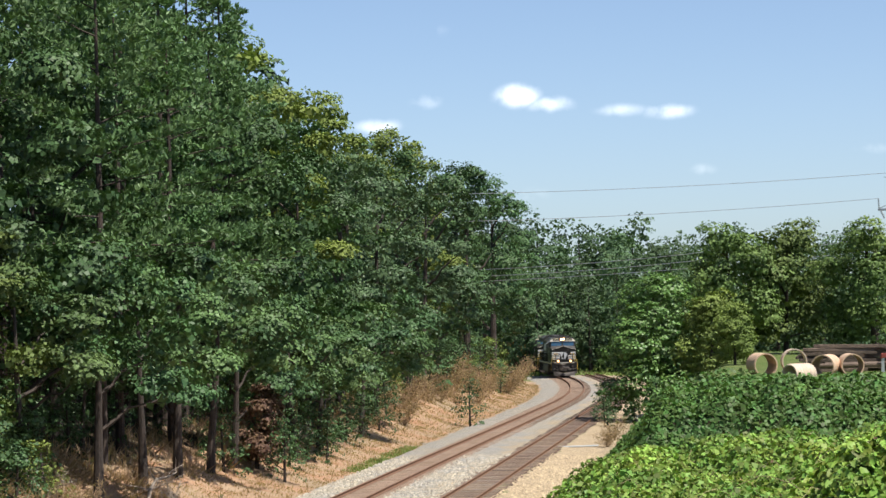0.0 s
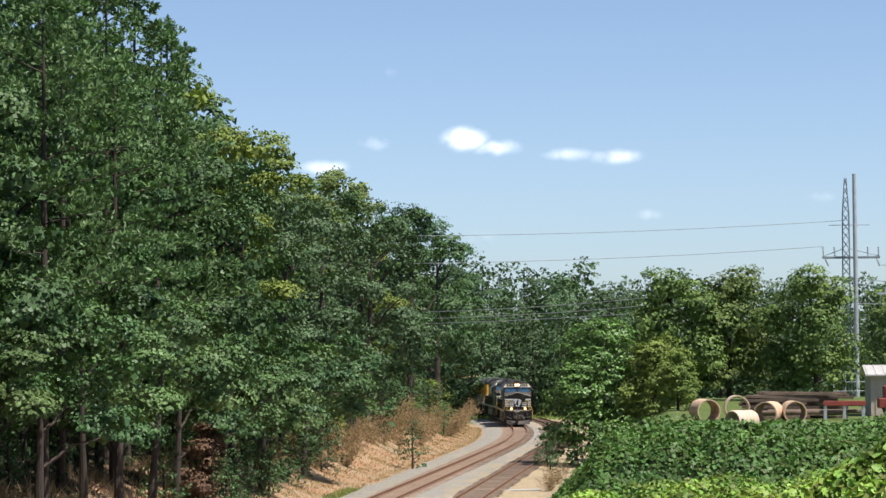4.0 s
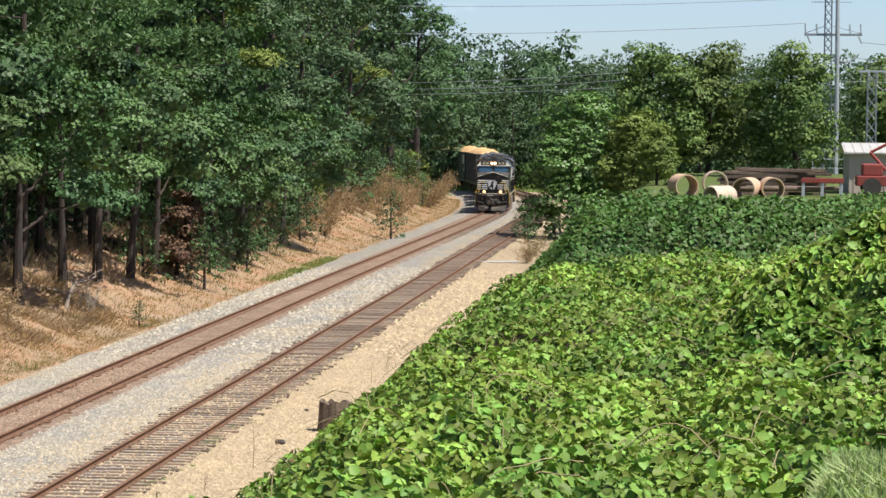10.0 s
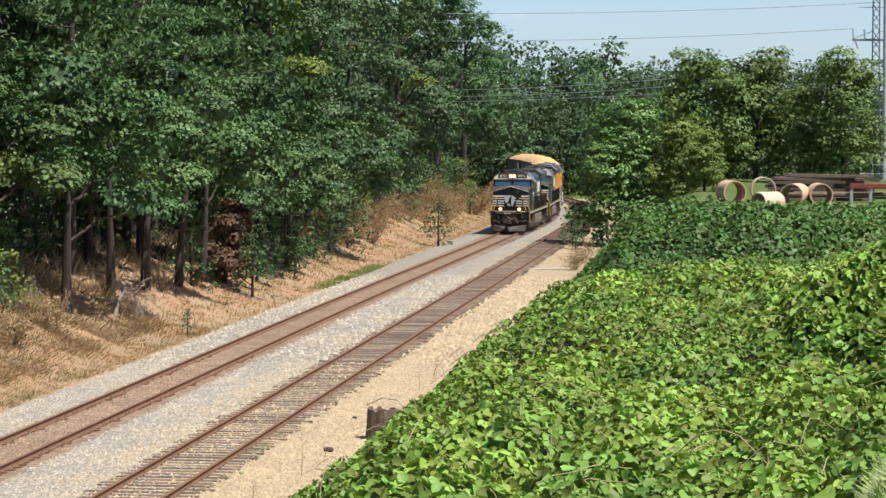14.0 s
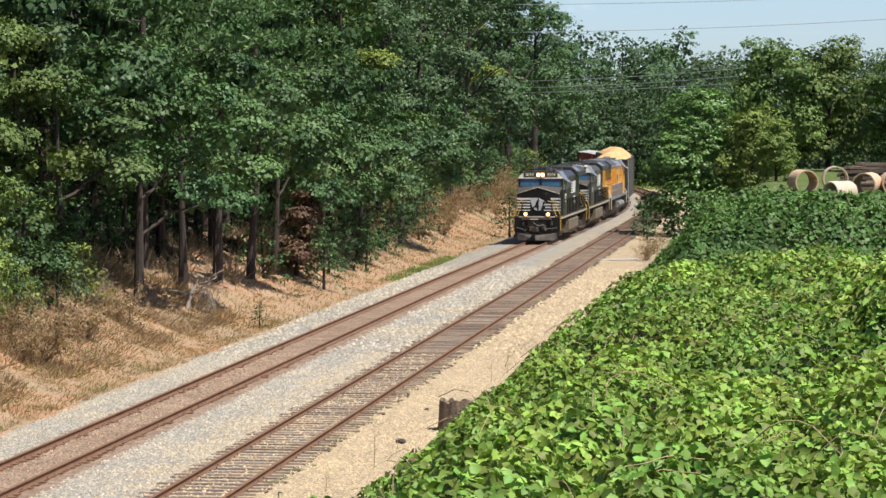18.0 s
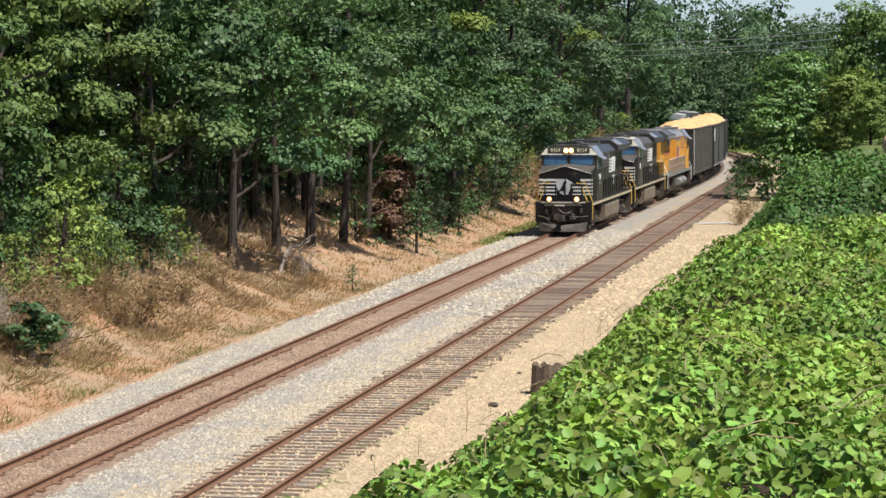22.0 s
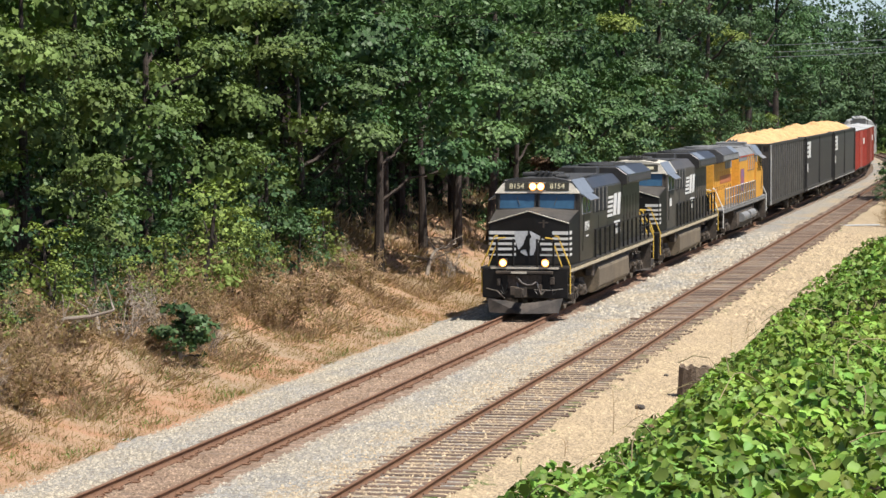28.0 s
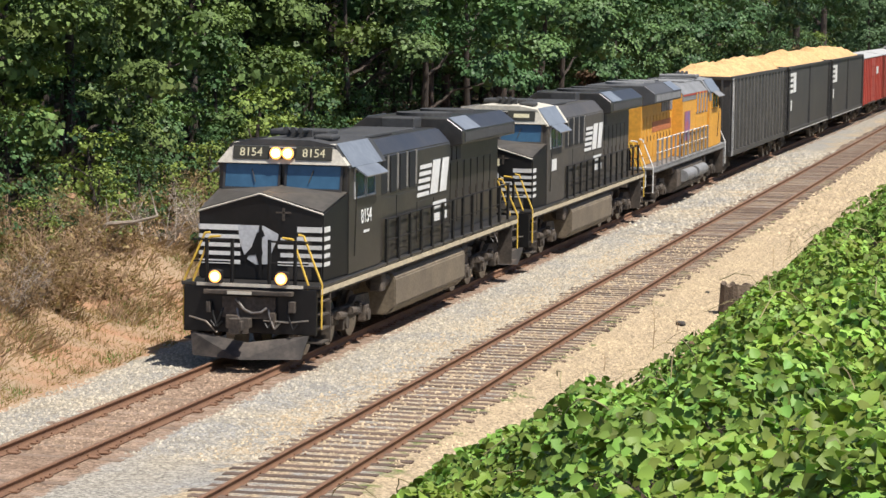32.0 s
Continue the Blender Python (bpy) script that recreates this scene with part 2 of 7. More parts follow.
LEFT_U = [-400, -60, -30, -18, -13, -10.5, -8.5, -6.0, -4.2, -3.3, -2.4, -1.5, -1.0, 1.0, 1.5, 2.4]
LEFT_Z = [9.0, 5.0, 3.9, 3.3, 2.7, 1.9, 1.1, 0.15, -0.35, -0.42, -0.24, -0.2, -0.185, -0.185, -0.2, -0.22]


def ground_z(x, y):
    x, y = np.asarray(x, float), np.asarray(y, float)
    u = side_of(x, y)
    z = np.interp(u, LEFT_U, LEFT_Z)
    rough = step(-4.0, -8.0, u)
    z = z + rough * (0.35 * wave(x, y, 0.45, 1) + 0.25 * wave(x, y, 1.3, 2)) + rough * 0.08 * wave(x, y, 4.1, 5)
    # the siding lies a little lower, on gravel
    z = np.where(u > 2.4, np.interp(u, [2.4, 3.3, 3.6, 6.1, 6.6, 8.0, 9.2], [-0.22, -0.2, -0.157, -0.157, -0.24, -0.32, -0.38]), z)
    # right bank and yard
    near = np.interp(x + np.interp(y, [14, 22, 28, 34, 46], [1.8, 1.3, 0.9, 0.1, 0]), [-10, -8.2, -6.4, -4.8, -3.2, 0, 6, 30, 300], [-0.38, -0.25, 1.1, 2.4, 3.3, 3.75, 3.75, 4.7, 8.0])
    near = near + 1.3 * step(40, 2, y) * step(-6, -2, x) + 0.7 * step(14, 0, y) * step(-6, -2, x)
    near = near + 1.28 * step(0.3, 0.75, x) * step(17, 12, y)
    near = near + 1.9 * step(-0.3, 3.6, x) * np.exp(-((y - 42) / 5.0) ** 2)
    dip = step(72, 84, y) * (1 - step(92, 104, y)) * step(-8, -3, x)
    near = near - 1.5 * dip + 0.25 * step(90, 104, y) * step(-7, -3, x)
    near = near + step(-8.6, -6, x) * (0.22 * wave(x, y, 0.55, 3) + 0.12 * wave(x, y, 1.7, 4))
    yard = np.interp(u, [8.2, 9.5, 12.5, 15.5, 60, 300], [-0.38, -0.2, 2.6, 4.2, 4.4, 8.0])
    far = np.interp(u, [8.2, 30, 300], [-0.38, 0.3, 8.0])
    right = near + (yard - near) * step(104, 132, y)
    right = right + (far - right) * step(215, 262, y)
    z = np.where(u > 8.2, right, z)
    return z


def gz(x, y):
    return float(ground_z(x, y))

# ---- ground ----
def ground_material():
    m = bpy.data.materials.new("earth_gravel_clay")
    m.use_nodes = True
    n, l = m.node_tree.nodes, m.node_tree.links
    bsdf = n["Principled BSDF"]
    bsdf.inputs["Roughness"].default_value = 0.95
    bsdf.inputs["Specular IOR Level"].default_value = 0.2
    tc = n.new("ShaderNodeTexCoord")

    def noise_tex(scale, detail=5, rough=0.55):
        t = n.new("ShaderNodeTexNoise")
        t.inputs["Scale"].default_value, t.inputs["Detail"].default_value, t.inputs["Roughness"].default_value = scale, detail, rough
        l.new(tc.outputs["Object"], t.inputs["Vector"])
        return t.outputs["Fac"]

    def ranged(v, a, b, c=0.0, d=1.0):
        r = n.new("ShaderNodeMapRange")
        for k, x in zip(("From Min", "From Max", "To Min", "To Max"), (a, b, c, d)):
            r.inputs[k].default_value = x
        l.new(v, r.inputs["Value"])
        return r.outputs[0]

    def mixed(f, a, b, mode="MIX"):
        x = n.new("ShaderNodeMix")
        x.data_type, x.blend_type = "RGBA", mode
        for k, v in (("Factor", f), ("A", a), ("B", b)):
            if isinstance(v, tuple):
                x.inputs[k].default_value = (*v, 1)
            elif isinstance(v, (int, float)):
                x.inputs[k].default_value = v
            else:
                l.new(v, x.inputs[k])
        return x.outputs["Result"]

    def times(a, b):
        x = n.new("ShaderNodeMath")
        x.operation = "MULTIPLY"
        l.new(a, x.inputs[0])
        l.new(b, x.inputs[1])
        return x.outputs[0]

    at = {}
    for k in ("gravel", "rusty", "clay", "grass", "tan", "shaded_loam"):
        a = n.new("ShaderNodeAttribute")
        a.attribute_name = k
        at[k] = a.outputs["Fac"]
    # crushed stone: cells of different greys
    vor = n.new("ShaderNodeTexVoronoi")
    vor.inputs["Scale"].default_value = 19
    l.new(tc.outputs["Object"], vor.inputs["Vector"])
    sep = n.new("ShaderNodeSeparateColor")
    l.new(vor.outputs["Color"], sep.inputs[0])
    stone = mixed(ranged(noise_tex(0.35), 0.35, 0.65), (0.26, 0.25, 0.232), (0.31, 0.275, 0.22))
    tan = mixed(ranged(noise_tex(0.5), 0.35, 0.65), (0.40, 0.31, 0.20), (0.35, 0.275, 0.185))
    rust = mixed(ranged(noise_tex(1.1), 0.35, 0.65), (0.20, 0.135, 0.095), (0.28, 0.20, 0.145))
    clay = mixed(ranged(noise_tex(0.9), 0.38, 0.62), (0.36, 0.20, 0.118), (0.37, 0.26, 0.168))
    clay = mixed(ranged(noise_tex(0.22, 4), 0.45, 0.62), clay, (0.31, 0.23, 0.15))
    grass = mixed(ranged(noise_tex(0.6), 0.35, 0.65), (0.07, 0.12, 0.025), (0.13, 0.15, 0.05))
    # dark woodland soil; the shade under the plants is put into its colour
    shaded_loam = mixed(ranged(noise_tex(0.8), 0.35, 0.65), (0.035, 0.026, 0.018), (0.06, 0.042, 0.026))
    tear = noise_tex(2.2, 4)

    def edge(k, w=0.35):
        s = n.new("ShaderNodeMath")
        s.operation = "ADD"
        l.new(at[k], s.inputs[0])
        l.new(ranged(tear, 0.3, 0.7, -w, w), s.inputs[1])
        return ranged(s.outputs[0], 0.35, 0.65)

    col = mixed(edge("clay"), grass, clay)
    col = mixed(edge("shaded_loam"), col, shaded_loam)
    col = mixed(edge("gravel", 0.25), col, stone)
    col = mixed(edge("tan"), col, tan)
    col = mixed(edge("rusty", 0.2), col, rust)
    speck = ranged(sep.outputs[0], 0.0, 1.0, 0.55, 1.4)
    fine = ranged(noise_tex(26, 3), 0.3, 0.7, 0.75, 1.22)
    hsv = n.new("ShaderNodeHueSaturation")
    l.new(col, hsv.inputs["Color"])
    stony = n.new("ShaderNodeMath")
    stony.operation = "MAXIMUM"
    l.new(at["gravel"], stony.inputs[0])
    l.new(at["tan"], stony.inputs[1])
    mv = n.new("ShaderNodeMix")
    mv.data_type = "FLOAT"
    mv.inputs[2].default_value = 1.0
    l.new(stony.outputs[0], mv.inputs[0])
    l.new(speck, mv.inputs[3])
    l.new(times(mv.outputs[0], fine), hsv.inputs["Value"])
    l.new(hsv.outputs[0], bsdf.inputs["Base Color"])
    b = n.new("ShaderNodeBump")
    b.inputs["Strength"].default_value, b.inputs["Distance"].default_value = 0.9, 0.05
    l.new(times(sep.outputs[1], ranged(noise_tex(9, 3), 0.2, 0.8)), b.inputs["Height"])
    l.new(b.outputs[0], bsdf.inputs["Normal"])
    return m


def spread_axis(stops):
    """Grid lines: (from, to, spacing) runs put end to end."""
    out = []
    for a, b, d in stops:
        k = max(1, round((b - a) / d))
        out += [a + (b - a) * i / k for i in range(k)]
    return np.array(out + [stops[-1][1]])


def build_ground():
    xs = spread_axis([(-4000, -400, 600), (-400, -120, 35), (-120, -40, 5), (-40, -29, 0.7), (-29, -8, 0.3), (-8, 8, 0.5), (8, 40, 2), (40, 140, 10), (140, 400, 65), (400, 4000, 600)])
    ys = spread_axis([(-400, -20, 60), (-20, 40, 2), (40, 130, 0.5), (130, 270, 1.0), (270, 420, 3), (420, 900, 40), (900, 4800, 650)])
    X, Y = np.meshgrid(xs, ys)
    Z = ground_z(X, Y)
    U = side_of(X, Y)
    nx, ny = len(xs), len(ys)
    idx = np.arange(nx * ny).reshape(ny, nx)
    quads = np.stack([idx[:-1, :-1], idx[:-1, 1:], idx[1:, 1:], idx[1:, :-1]], -1).reshape(-1)
    me = raw_mesh("ground", np.stack([X, Y, Z], -1).reshape(-1, 3), quads, 4, ground_material(), smooth=True)
    wob = 0.35 * wave(X, Y, 0.5, 6) + 0.2 * wave(X, Y, 1.9, 7)
    masks = {
        "gravel": step(-3.6, -3.0, U + wob) * (1 - step(5.2, 6.6, U + wob)),
        "tan": np.maximum(step(5.0, 6.8, U + wob), 0.55 * step(2.0, 3.4, U + 2 * wob)) * (1 - step(8.6, 9.6, U + wob * 0.7)),
        "rusty": np.maximum(step(-1.4, -1.05, U) * (1 - step(1.05, 1.4, U)), 0.32 * step(SIDE_U - 1.5, SIDE_U - 1.1, U) * (1 - step(SIDE_U + 1.1, SIDE_U + 1.5, U))),
        "clay": step(-11.5, -9.0, U + 3 * wob) * (1 - step(-2.9, -2.3, U)) * (1 - step(300, 330, Y)),
        "shaded_loam": np.maximum((1 - step(-11.5, -9.0, U + 3 * wob)), step(9.0, 10.5, U) * (1 - step(118, 128, Y)) * (1 - step(0.3, 0.6, X) * step(18, 15, Y))) * (1 - step(300, 330, Y)),
        "grass": np.ones_like(U),
    }
    for k, v in masks.items():
        a = me.attributes.new(k, "FLOAT", "POINT")
        a.data.foreach_set("value", v.astype(np.float32).ravel())
    tagged(new("ground", me), "red clay, pale crushed-stone ballast and dark woodland soil with painted shade", "ground", kind="structure")


build_ground()


# ---- railway tracks ----
RUST = mat("rusty_rail", (0.15, 0.078, 0.048), 0.8, 0.1, (0.21, 0.112, 0.063), 1.2, 0.5, 30, 0.3, bump=0.3)
TIE = mat("weathered_tie", (0.17, 0.115, 0.085), 0.9, 0, (0.10, 0.066, 0.05), 1.6, 0.5, 14, 0.35, bump=0.6, bump_scale=25, rnd=0.3, stretch=(0.6, 6, 3))
TIE_BURIED = mat("dusty_tie", (0.19, 0.13, 0.095), 0.95, 0, (0.26, 0.19, 0.14), 2.5, 0.5, 18, 0.3, bump=0.6, bump_scale=25, rnd=0.25)
RAIL_PROFILE = [(-0.07, -0.172), (0.07, -0.172), (0.07, -0.158), (0.012, -0.14), (0.012, -0.045), (0.036, -0.035), (0.036, -0.004), (0.028, 0.0),
                (-0.028, 0.0), (-0.036, -0.004), (-0.036, -0.035), (-0.012, -0.045), (-0.012, -0.14), (-0.07, -0.158)]


def rail(name, u, parent, material):
    ss = list(np.arange(-60, CURVE_Y, 12.0)) + list(np.arange(CURVE_Y, 520, 4.0))
    n = len(RAIL_PROFILE)
    v, f = [], []
    for s in ss:
        m = line_pose(s, u)
        v += [m @ Vector((x, 0, z)) for x, z in RAIL_PROFILE]
    for i in range(len(ss) - 1):
        for k in range(n):
            a, b = i * n + k, i * n + (k + 1) % n
            f += [a, b, b + n, a + n]
    me = raw_mesh(name, np.array(v), f, 4, material)
    ob = new(name, me)
    ob.parent = parent
    return ob


def tie_mesh():
    bm = new_box(-1.3, 1.3, -0.115, 0.115, -0.36, -0.172, bevel=0.015)
    me = bpy.data.meshes.new("tie")
    bm.to_mesh(me)
    bm.free()
    return me


def track(label, u0, tie_mat, spacing, lift):
    t = thing("railway_track", label, "railway track", group="parallel tracks", kind="structure")
    for u in (-GAUGE, GAUGE):
        rail("rail", u0 + u, t, RUST)
    me = tie_mesh()
    me.materials.append(tie_mat)
    plate = new_box(-0.12, 0.12, -0.1, 0.1, -0.178, -0.150)
    box(plate, -0.1, -0.07, -0.06, -0.03, -0.155, -0.12)
    box(plate, 0.07, 0.1, 0.03, 0.06, -0.155, -0.12)
    pm = bpy.data.meshes.new("tie_plate")
    plate.to_mesh(pm)
    plate.free()
    pm.materials.append(RUST)
    rng = random.Random(int(u0 * 10) + 5)
    rest = []
    s, k = 40.0, 0
    while s < 420:
        m = line_pose(s + rng.uniform(-0.04, 0.04), u0 + rng.uniform(-0.12, 0.12), lift + rng.uniform(-0.012, 0.008)) @ Matrix.Rotation(rng.gauss(0, 0.012), 4, "Z")
        if k < 300:
            o = new("tie", me)
            o.parent, o.matrix_basis = t, m
            if s < 95:
                for u in (-GAUGE, GAUGE):
                    q = new("tie_plate", pm)
                    q.parent, q.matrix_basis = o, Matrix.Translation((u, 0, -lift + 0.004))
        else:
            rest.append(m)
        s += spacing
        k += 1
    plain = new_box(-1.3, 1.3, -0.115, 0.115, -0.36, -0.172)
    base = np.array([v.co[:] for v in plain.verts])
    plain.verts.index_update()
    fc = [[v.index for v in f.verts] for f in plain.faces]
    plain.free()
    vs, fs = [], []
    for i, m in enumerate(rest):
        r = np.array(m)
        vs.append(base @ r[:3, :3].T + r[:3, 3])
        fs += [[a + i * len(base) for a in f] for f in fc]
    far = bpy.data.meshes.new("far_ties")
    far.from_pydata(np.concatenate(vs).tolist(), [], fs)
    far.materials.append(tie_mat)
    fo = new("far_ties", far)
    fo.parent = t
    tagged(fo, kind="stuff")
    return t


track("main line of rusty steel rails on ties buried in pale ballast", 0.0, TIE_BURIED, 0.5, -0.012)
track("siding of rust-brown rails on weathered exposed wooden ties", SIDE_U, TIE, 0.53, 0.03)


# ---- loose stones of the ballast and gravel, the nearest stretch as real stones ----
STONES = mat("ballast_stones", (0.30, 0.28, 0.24), 0.9, 0, (0.38, 0.33, 0.25), 0.35, 0.4, 9, 0.15, isl=0.38, spec=0.15)
STONES_TAN = mat("tan_gravel_stones", (0.43, 0.34, 0.22), 0.9, 0, (0.37, 0.29, 0.195), 0.35, 0.4, 9, 0.15, isl=0.35, spec=0.15)
STONES_RUSTY = mat("rust_stained_stones", (0.22, 0.15, 0.105), 0.9, 0, (0.30, 0.22, 0.155), 0.6, 0.4, 9, 0.15, isl=0.5, spec=0.2)


def stones(label, u0, u1, y0, y1, per_m2, size, material, rng):
    n = int((u1 - u0) * (y1 - y0) * per_m2)
    u, y = rng.uniform(u0, u1, n), rng.uniform(y0, y1, n)
    x = MAIN_X + u
    z = ground_z(x, y)
    s = size * (0.55 + 0.8 * rng.random((n, 1)))
    a = rng.uniform(0, 6.283, n)
    ring = []
    for k in range(4):
        b = a + k * math.pi / 2 + rng.uniform(-0.35, 0.35, n)
        r = s[:, 0] * rng.uniform(0.42, 0.62, n)
        ring.append(np.stack([x + np.cos(b) * r, y + np.sin(b) * r, z + s[:, 0] * rng.uniform(-0.06, 0.1, n)], 1))
    top = np.stack([x + s[:, 0] * rng.uniform(-0.2, 0.2, n), y + s[:, 0] * rng.uniform(-0.2, 0.2, n), z + s[:, 0] * rng.uniform(0.35, 0.62, n)], 1)
    v = np.stack([*ring, top], 1).reshape(-1, 3)
    k = np.arange(n)[:, None] * 5
    f = np.concatenate([k + np.array(t) for t in ((0, 1, 4), (1, 2, 4), (2, 3, 4), (3, 0, 4))], 1).reshape(-1)
    tagged(new("ballast_stones", raw_mesh("ballast_stones", v, f, 3, material)), label, "gravel", kind="stuff")


SR = np.random.default_rng(77)
stones("pale crushed-stone ballast beside the main line", -3.4, -1.2, 44, 92, 90, 0.062, STONES, SR)
stones("pale crushed-stone ballast between the tracks", 1.2, 3.7, 44, 92, 90, 0.062, STONES, SR)
stones("tan gravel between the tracks", 2.4, 3.8, 44, 92, 30, 0.062, STONES_TAN, SR)
stones("rust-stained ballast between the rails of the main line", -0.7, 0.7, 44, 92, 80, 0.06, STONES_RUSTY, SR)
stones("tan gravel shoulder beside the siding", 6.0, 9.3, 44, 92, 85, 0.06, STONES_TAN, SR)
stones("mixed gravel between the rails of the siding", 4.2, 5.55, 44, 92, 30, 0.07, STONES_TAN, SR)
stones("pale crushed-stone ballast farther up the line", -3.3, -1.2, 92, 150, 16, 0.13, STONES, SR)
stones("pale crushed-stone ballast farther up the line", 1.2, 3.8, 92, 150, 16, 0.13, STONES, SR)
stones("tan gravel farther up the siding", 6.1, 9.0, 92, 150, 14, 0.13, STONES_TAN, SR)

# ---- plants ----
BARK = mat("bark", (0.06, 0.045, 0.036), 0.95, 0, (0.036, 0.028, 0.023), 2.0, 0.5, 12, 0.35, bump=0.8, bump_scale=12, rnd=0.2, stretch=(3, 3, 0.6))
PINE_BARK = mat("pine_bark", (0.062, 0.044, 0.035), 0.95, 0, (0.045, 0.032, 0.026), 3.0, 0.5, 12, 0.35, bump=0.9, bump_scale=9, rnd=0.2, stretch=(3, 3, 0.8))
LEAF_OAK = mat("oak_leaves", (0.078, 0.142, 0.05), 0.5, 0, (0.042, 0.088, 0.035), 0.3, 0.4, 2.5, 0.2, rnd=0.16, isl=0.3, translucent=0.1, spec=0.22)
LEAF_PALE = mat("pale_leaves", (0.20, 0.25, 0.062), 0.55, 0, (0.12, 0.165, 0.045), 0.3, 0.4, 2.5, 0.2, rnd=0.14, isl=0.3, translucent=0.16, spec=0.12)
LEAF_GREY = mat("grey_green_leaves", (0.10, 0.155, 0.07), 0.5, 0, (0.056, 0.10, 0.048), 0.3, 0.4, 2.5, 0.2, rnd=0.12, isl=0.3, translucent=0.1, spec=0.22)
LEAF_VINE = mat("vine_hung_leaves", (0.12, 0.185, 0.062), 0.5, 0, (0.062, 0.115, 0.042), 0.3, 0.4, 2.5, 0.2, rnd=0.14, isl=0.32, translucent=0.12, spec=0.2)
LEAF_OLIVE = mat("olive_leaves", (0.155, 0.21, 0.062), 0.55, 0, (0.085, 0.14, 0.045), 0.3, 0.4, 2.5, 0.2, rnd=0.14, isl=0.32, translucent=0.14, spec=0.15)
# distant leaves, paler and bluer: the air's haze is in their colour
LEAF_HAZED = mat("hazed_far_leaves", (0.10, 0.155, 0.075), 0.7, 0, (0.07, 0.118, 0.062), 0.15, 0.4, 1.0, 0.2, rnd=0.2, isl=0.2, translucent=0.2, spec=0.15)
NEEDLES = mat("pine_needles", (0.125, 0.205, 0.078), 0.5, 0, (0.078, 0.14, 0.056), 0.4, 0.4, 2.5, 0.2, rnd=0.12, isl=0.28, translucent=0.14, spec=0.2)
LEAF_KUDZU = mat("kudzu_leaves", (0.25, 0.34, 0.06), 0.5, 0, (0.10, 0.18, 0.038), 0.55, 0.42, 0.9, 0.25, isl=0.55, translucent=0.17, spec=0.2)
LEAF_DARKVINE = mat("dark_vine_leaves", (0.115, 0.195, 0.048), 0.5, 0, (0.06, 0.12, 0.035), 0.7, 0.45, 3, 0.2, isl=0.45, translucent=0.2, spec=0.22)
STEM = mat("dry_vine_stems", (0.30, 0.27, 0.13), 0.8, 0, (0.22, 0.16, 0.08), 2, 0.5, 20, 0.2, isl=0.3)
DRY = mat("dry_grass", (0.36, 0.255, 0.14), 0.9, 0, (0.27, 0.18, 0.105), 0.35, 0.45, 2.5, 0.15, isl=0.2, translucent=0.5, spec=0.1)
DRY_BROWN = mat("dead_brush", (0.42, 0.30, 0.205), 0.9, 0, (0.30, 0.20, 0.135), 0.6, 0.5, 9, 0.2, isl=0.3, translucent=0.35, spec=0.1)
DEAD_LEAF = mat("withered_leaves", (0.30, 0.21, 0.12), 0.9, 0, (0.17, 0.12, 0.06), 0.5, 0.5, 6, 0.25, isl=0.45, translucent=0.25, spec=0.2)
DEAD_WOOD = mat("bleached_dead_wood", (0.34, 0.29, 0.24), 0.85, 0, (0.2, 0.16, 0.125), 3, 0.5, 25, 0.25, isl=0.25)
GRASS = mat("green_grass", (0.20, 0.27, 0.075), 0.7, 0, (0.14, 0.20, 0.06), 0.6, 0.45, 6, 0.2, isl=0.35, translucent=0.3, spec=0.3)


def unit(v):
    return v / (np.linalg.norm(v, axis=-1, keepdims=True) + 1e-9)


def leaf_mesh(name, at, facing, size, material, rng, long=1.0, fold=0.18, wide=0.5):
    """Leaves as folded kites: places, directions they face, lengths."""
    n = len(at)
    nrm = unit(facing)
    side = unit(np.cross(nrm, unit(rng.normal(size=(n, 3)))))
    tip = np.cross(side, nrm)
    L = np.asarray(size).reshape(-1, 1) * np.ones((n, 1))
    a = at - tip * L * 0.5 * long
    b = at + side * L * wide - tip * L * 0.05 + nrm * L * fold
    c = at + tip * L * 0.5 * long - nrm * L * fold * 0.6
    d = at - side * L * wide - tip * L * 0.05 + nrm * L * fold
    v = np.stack([a, b, c, d], 1).reshape(-1, 3)
    return raw_mesh(name, v, np.arange(4 * n), 4, material)


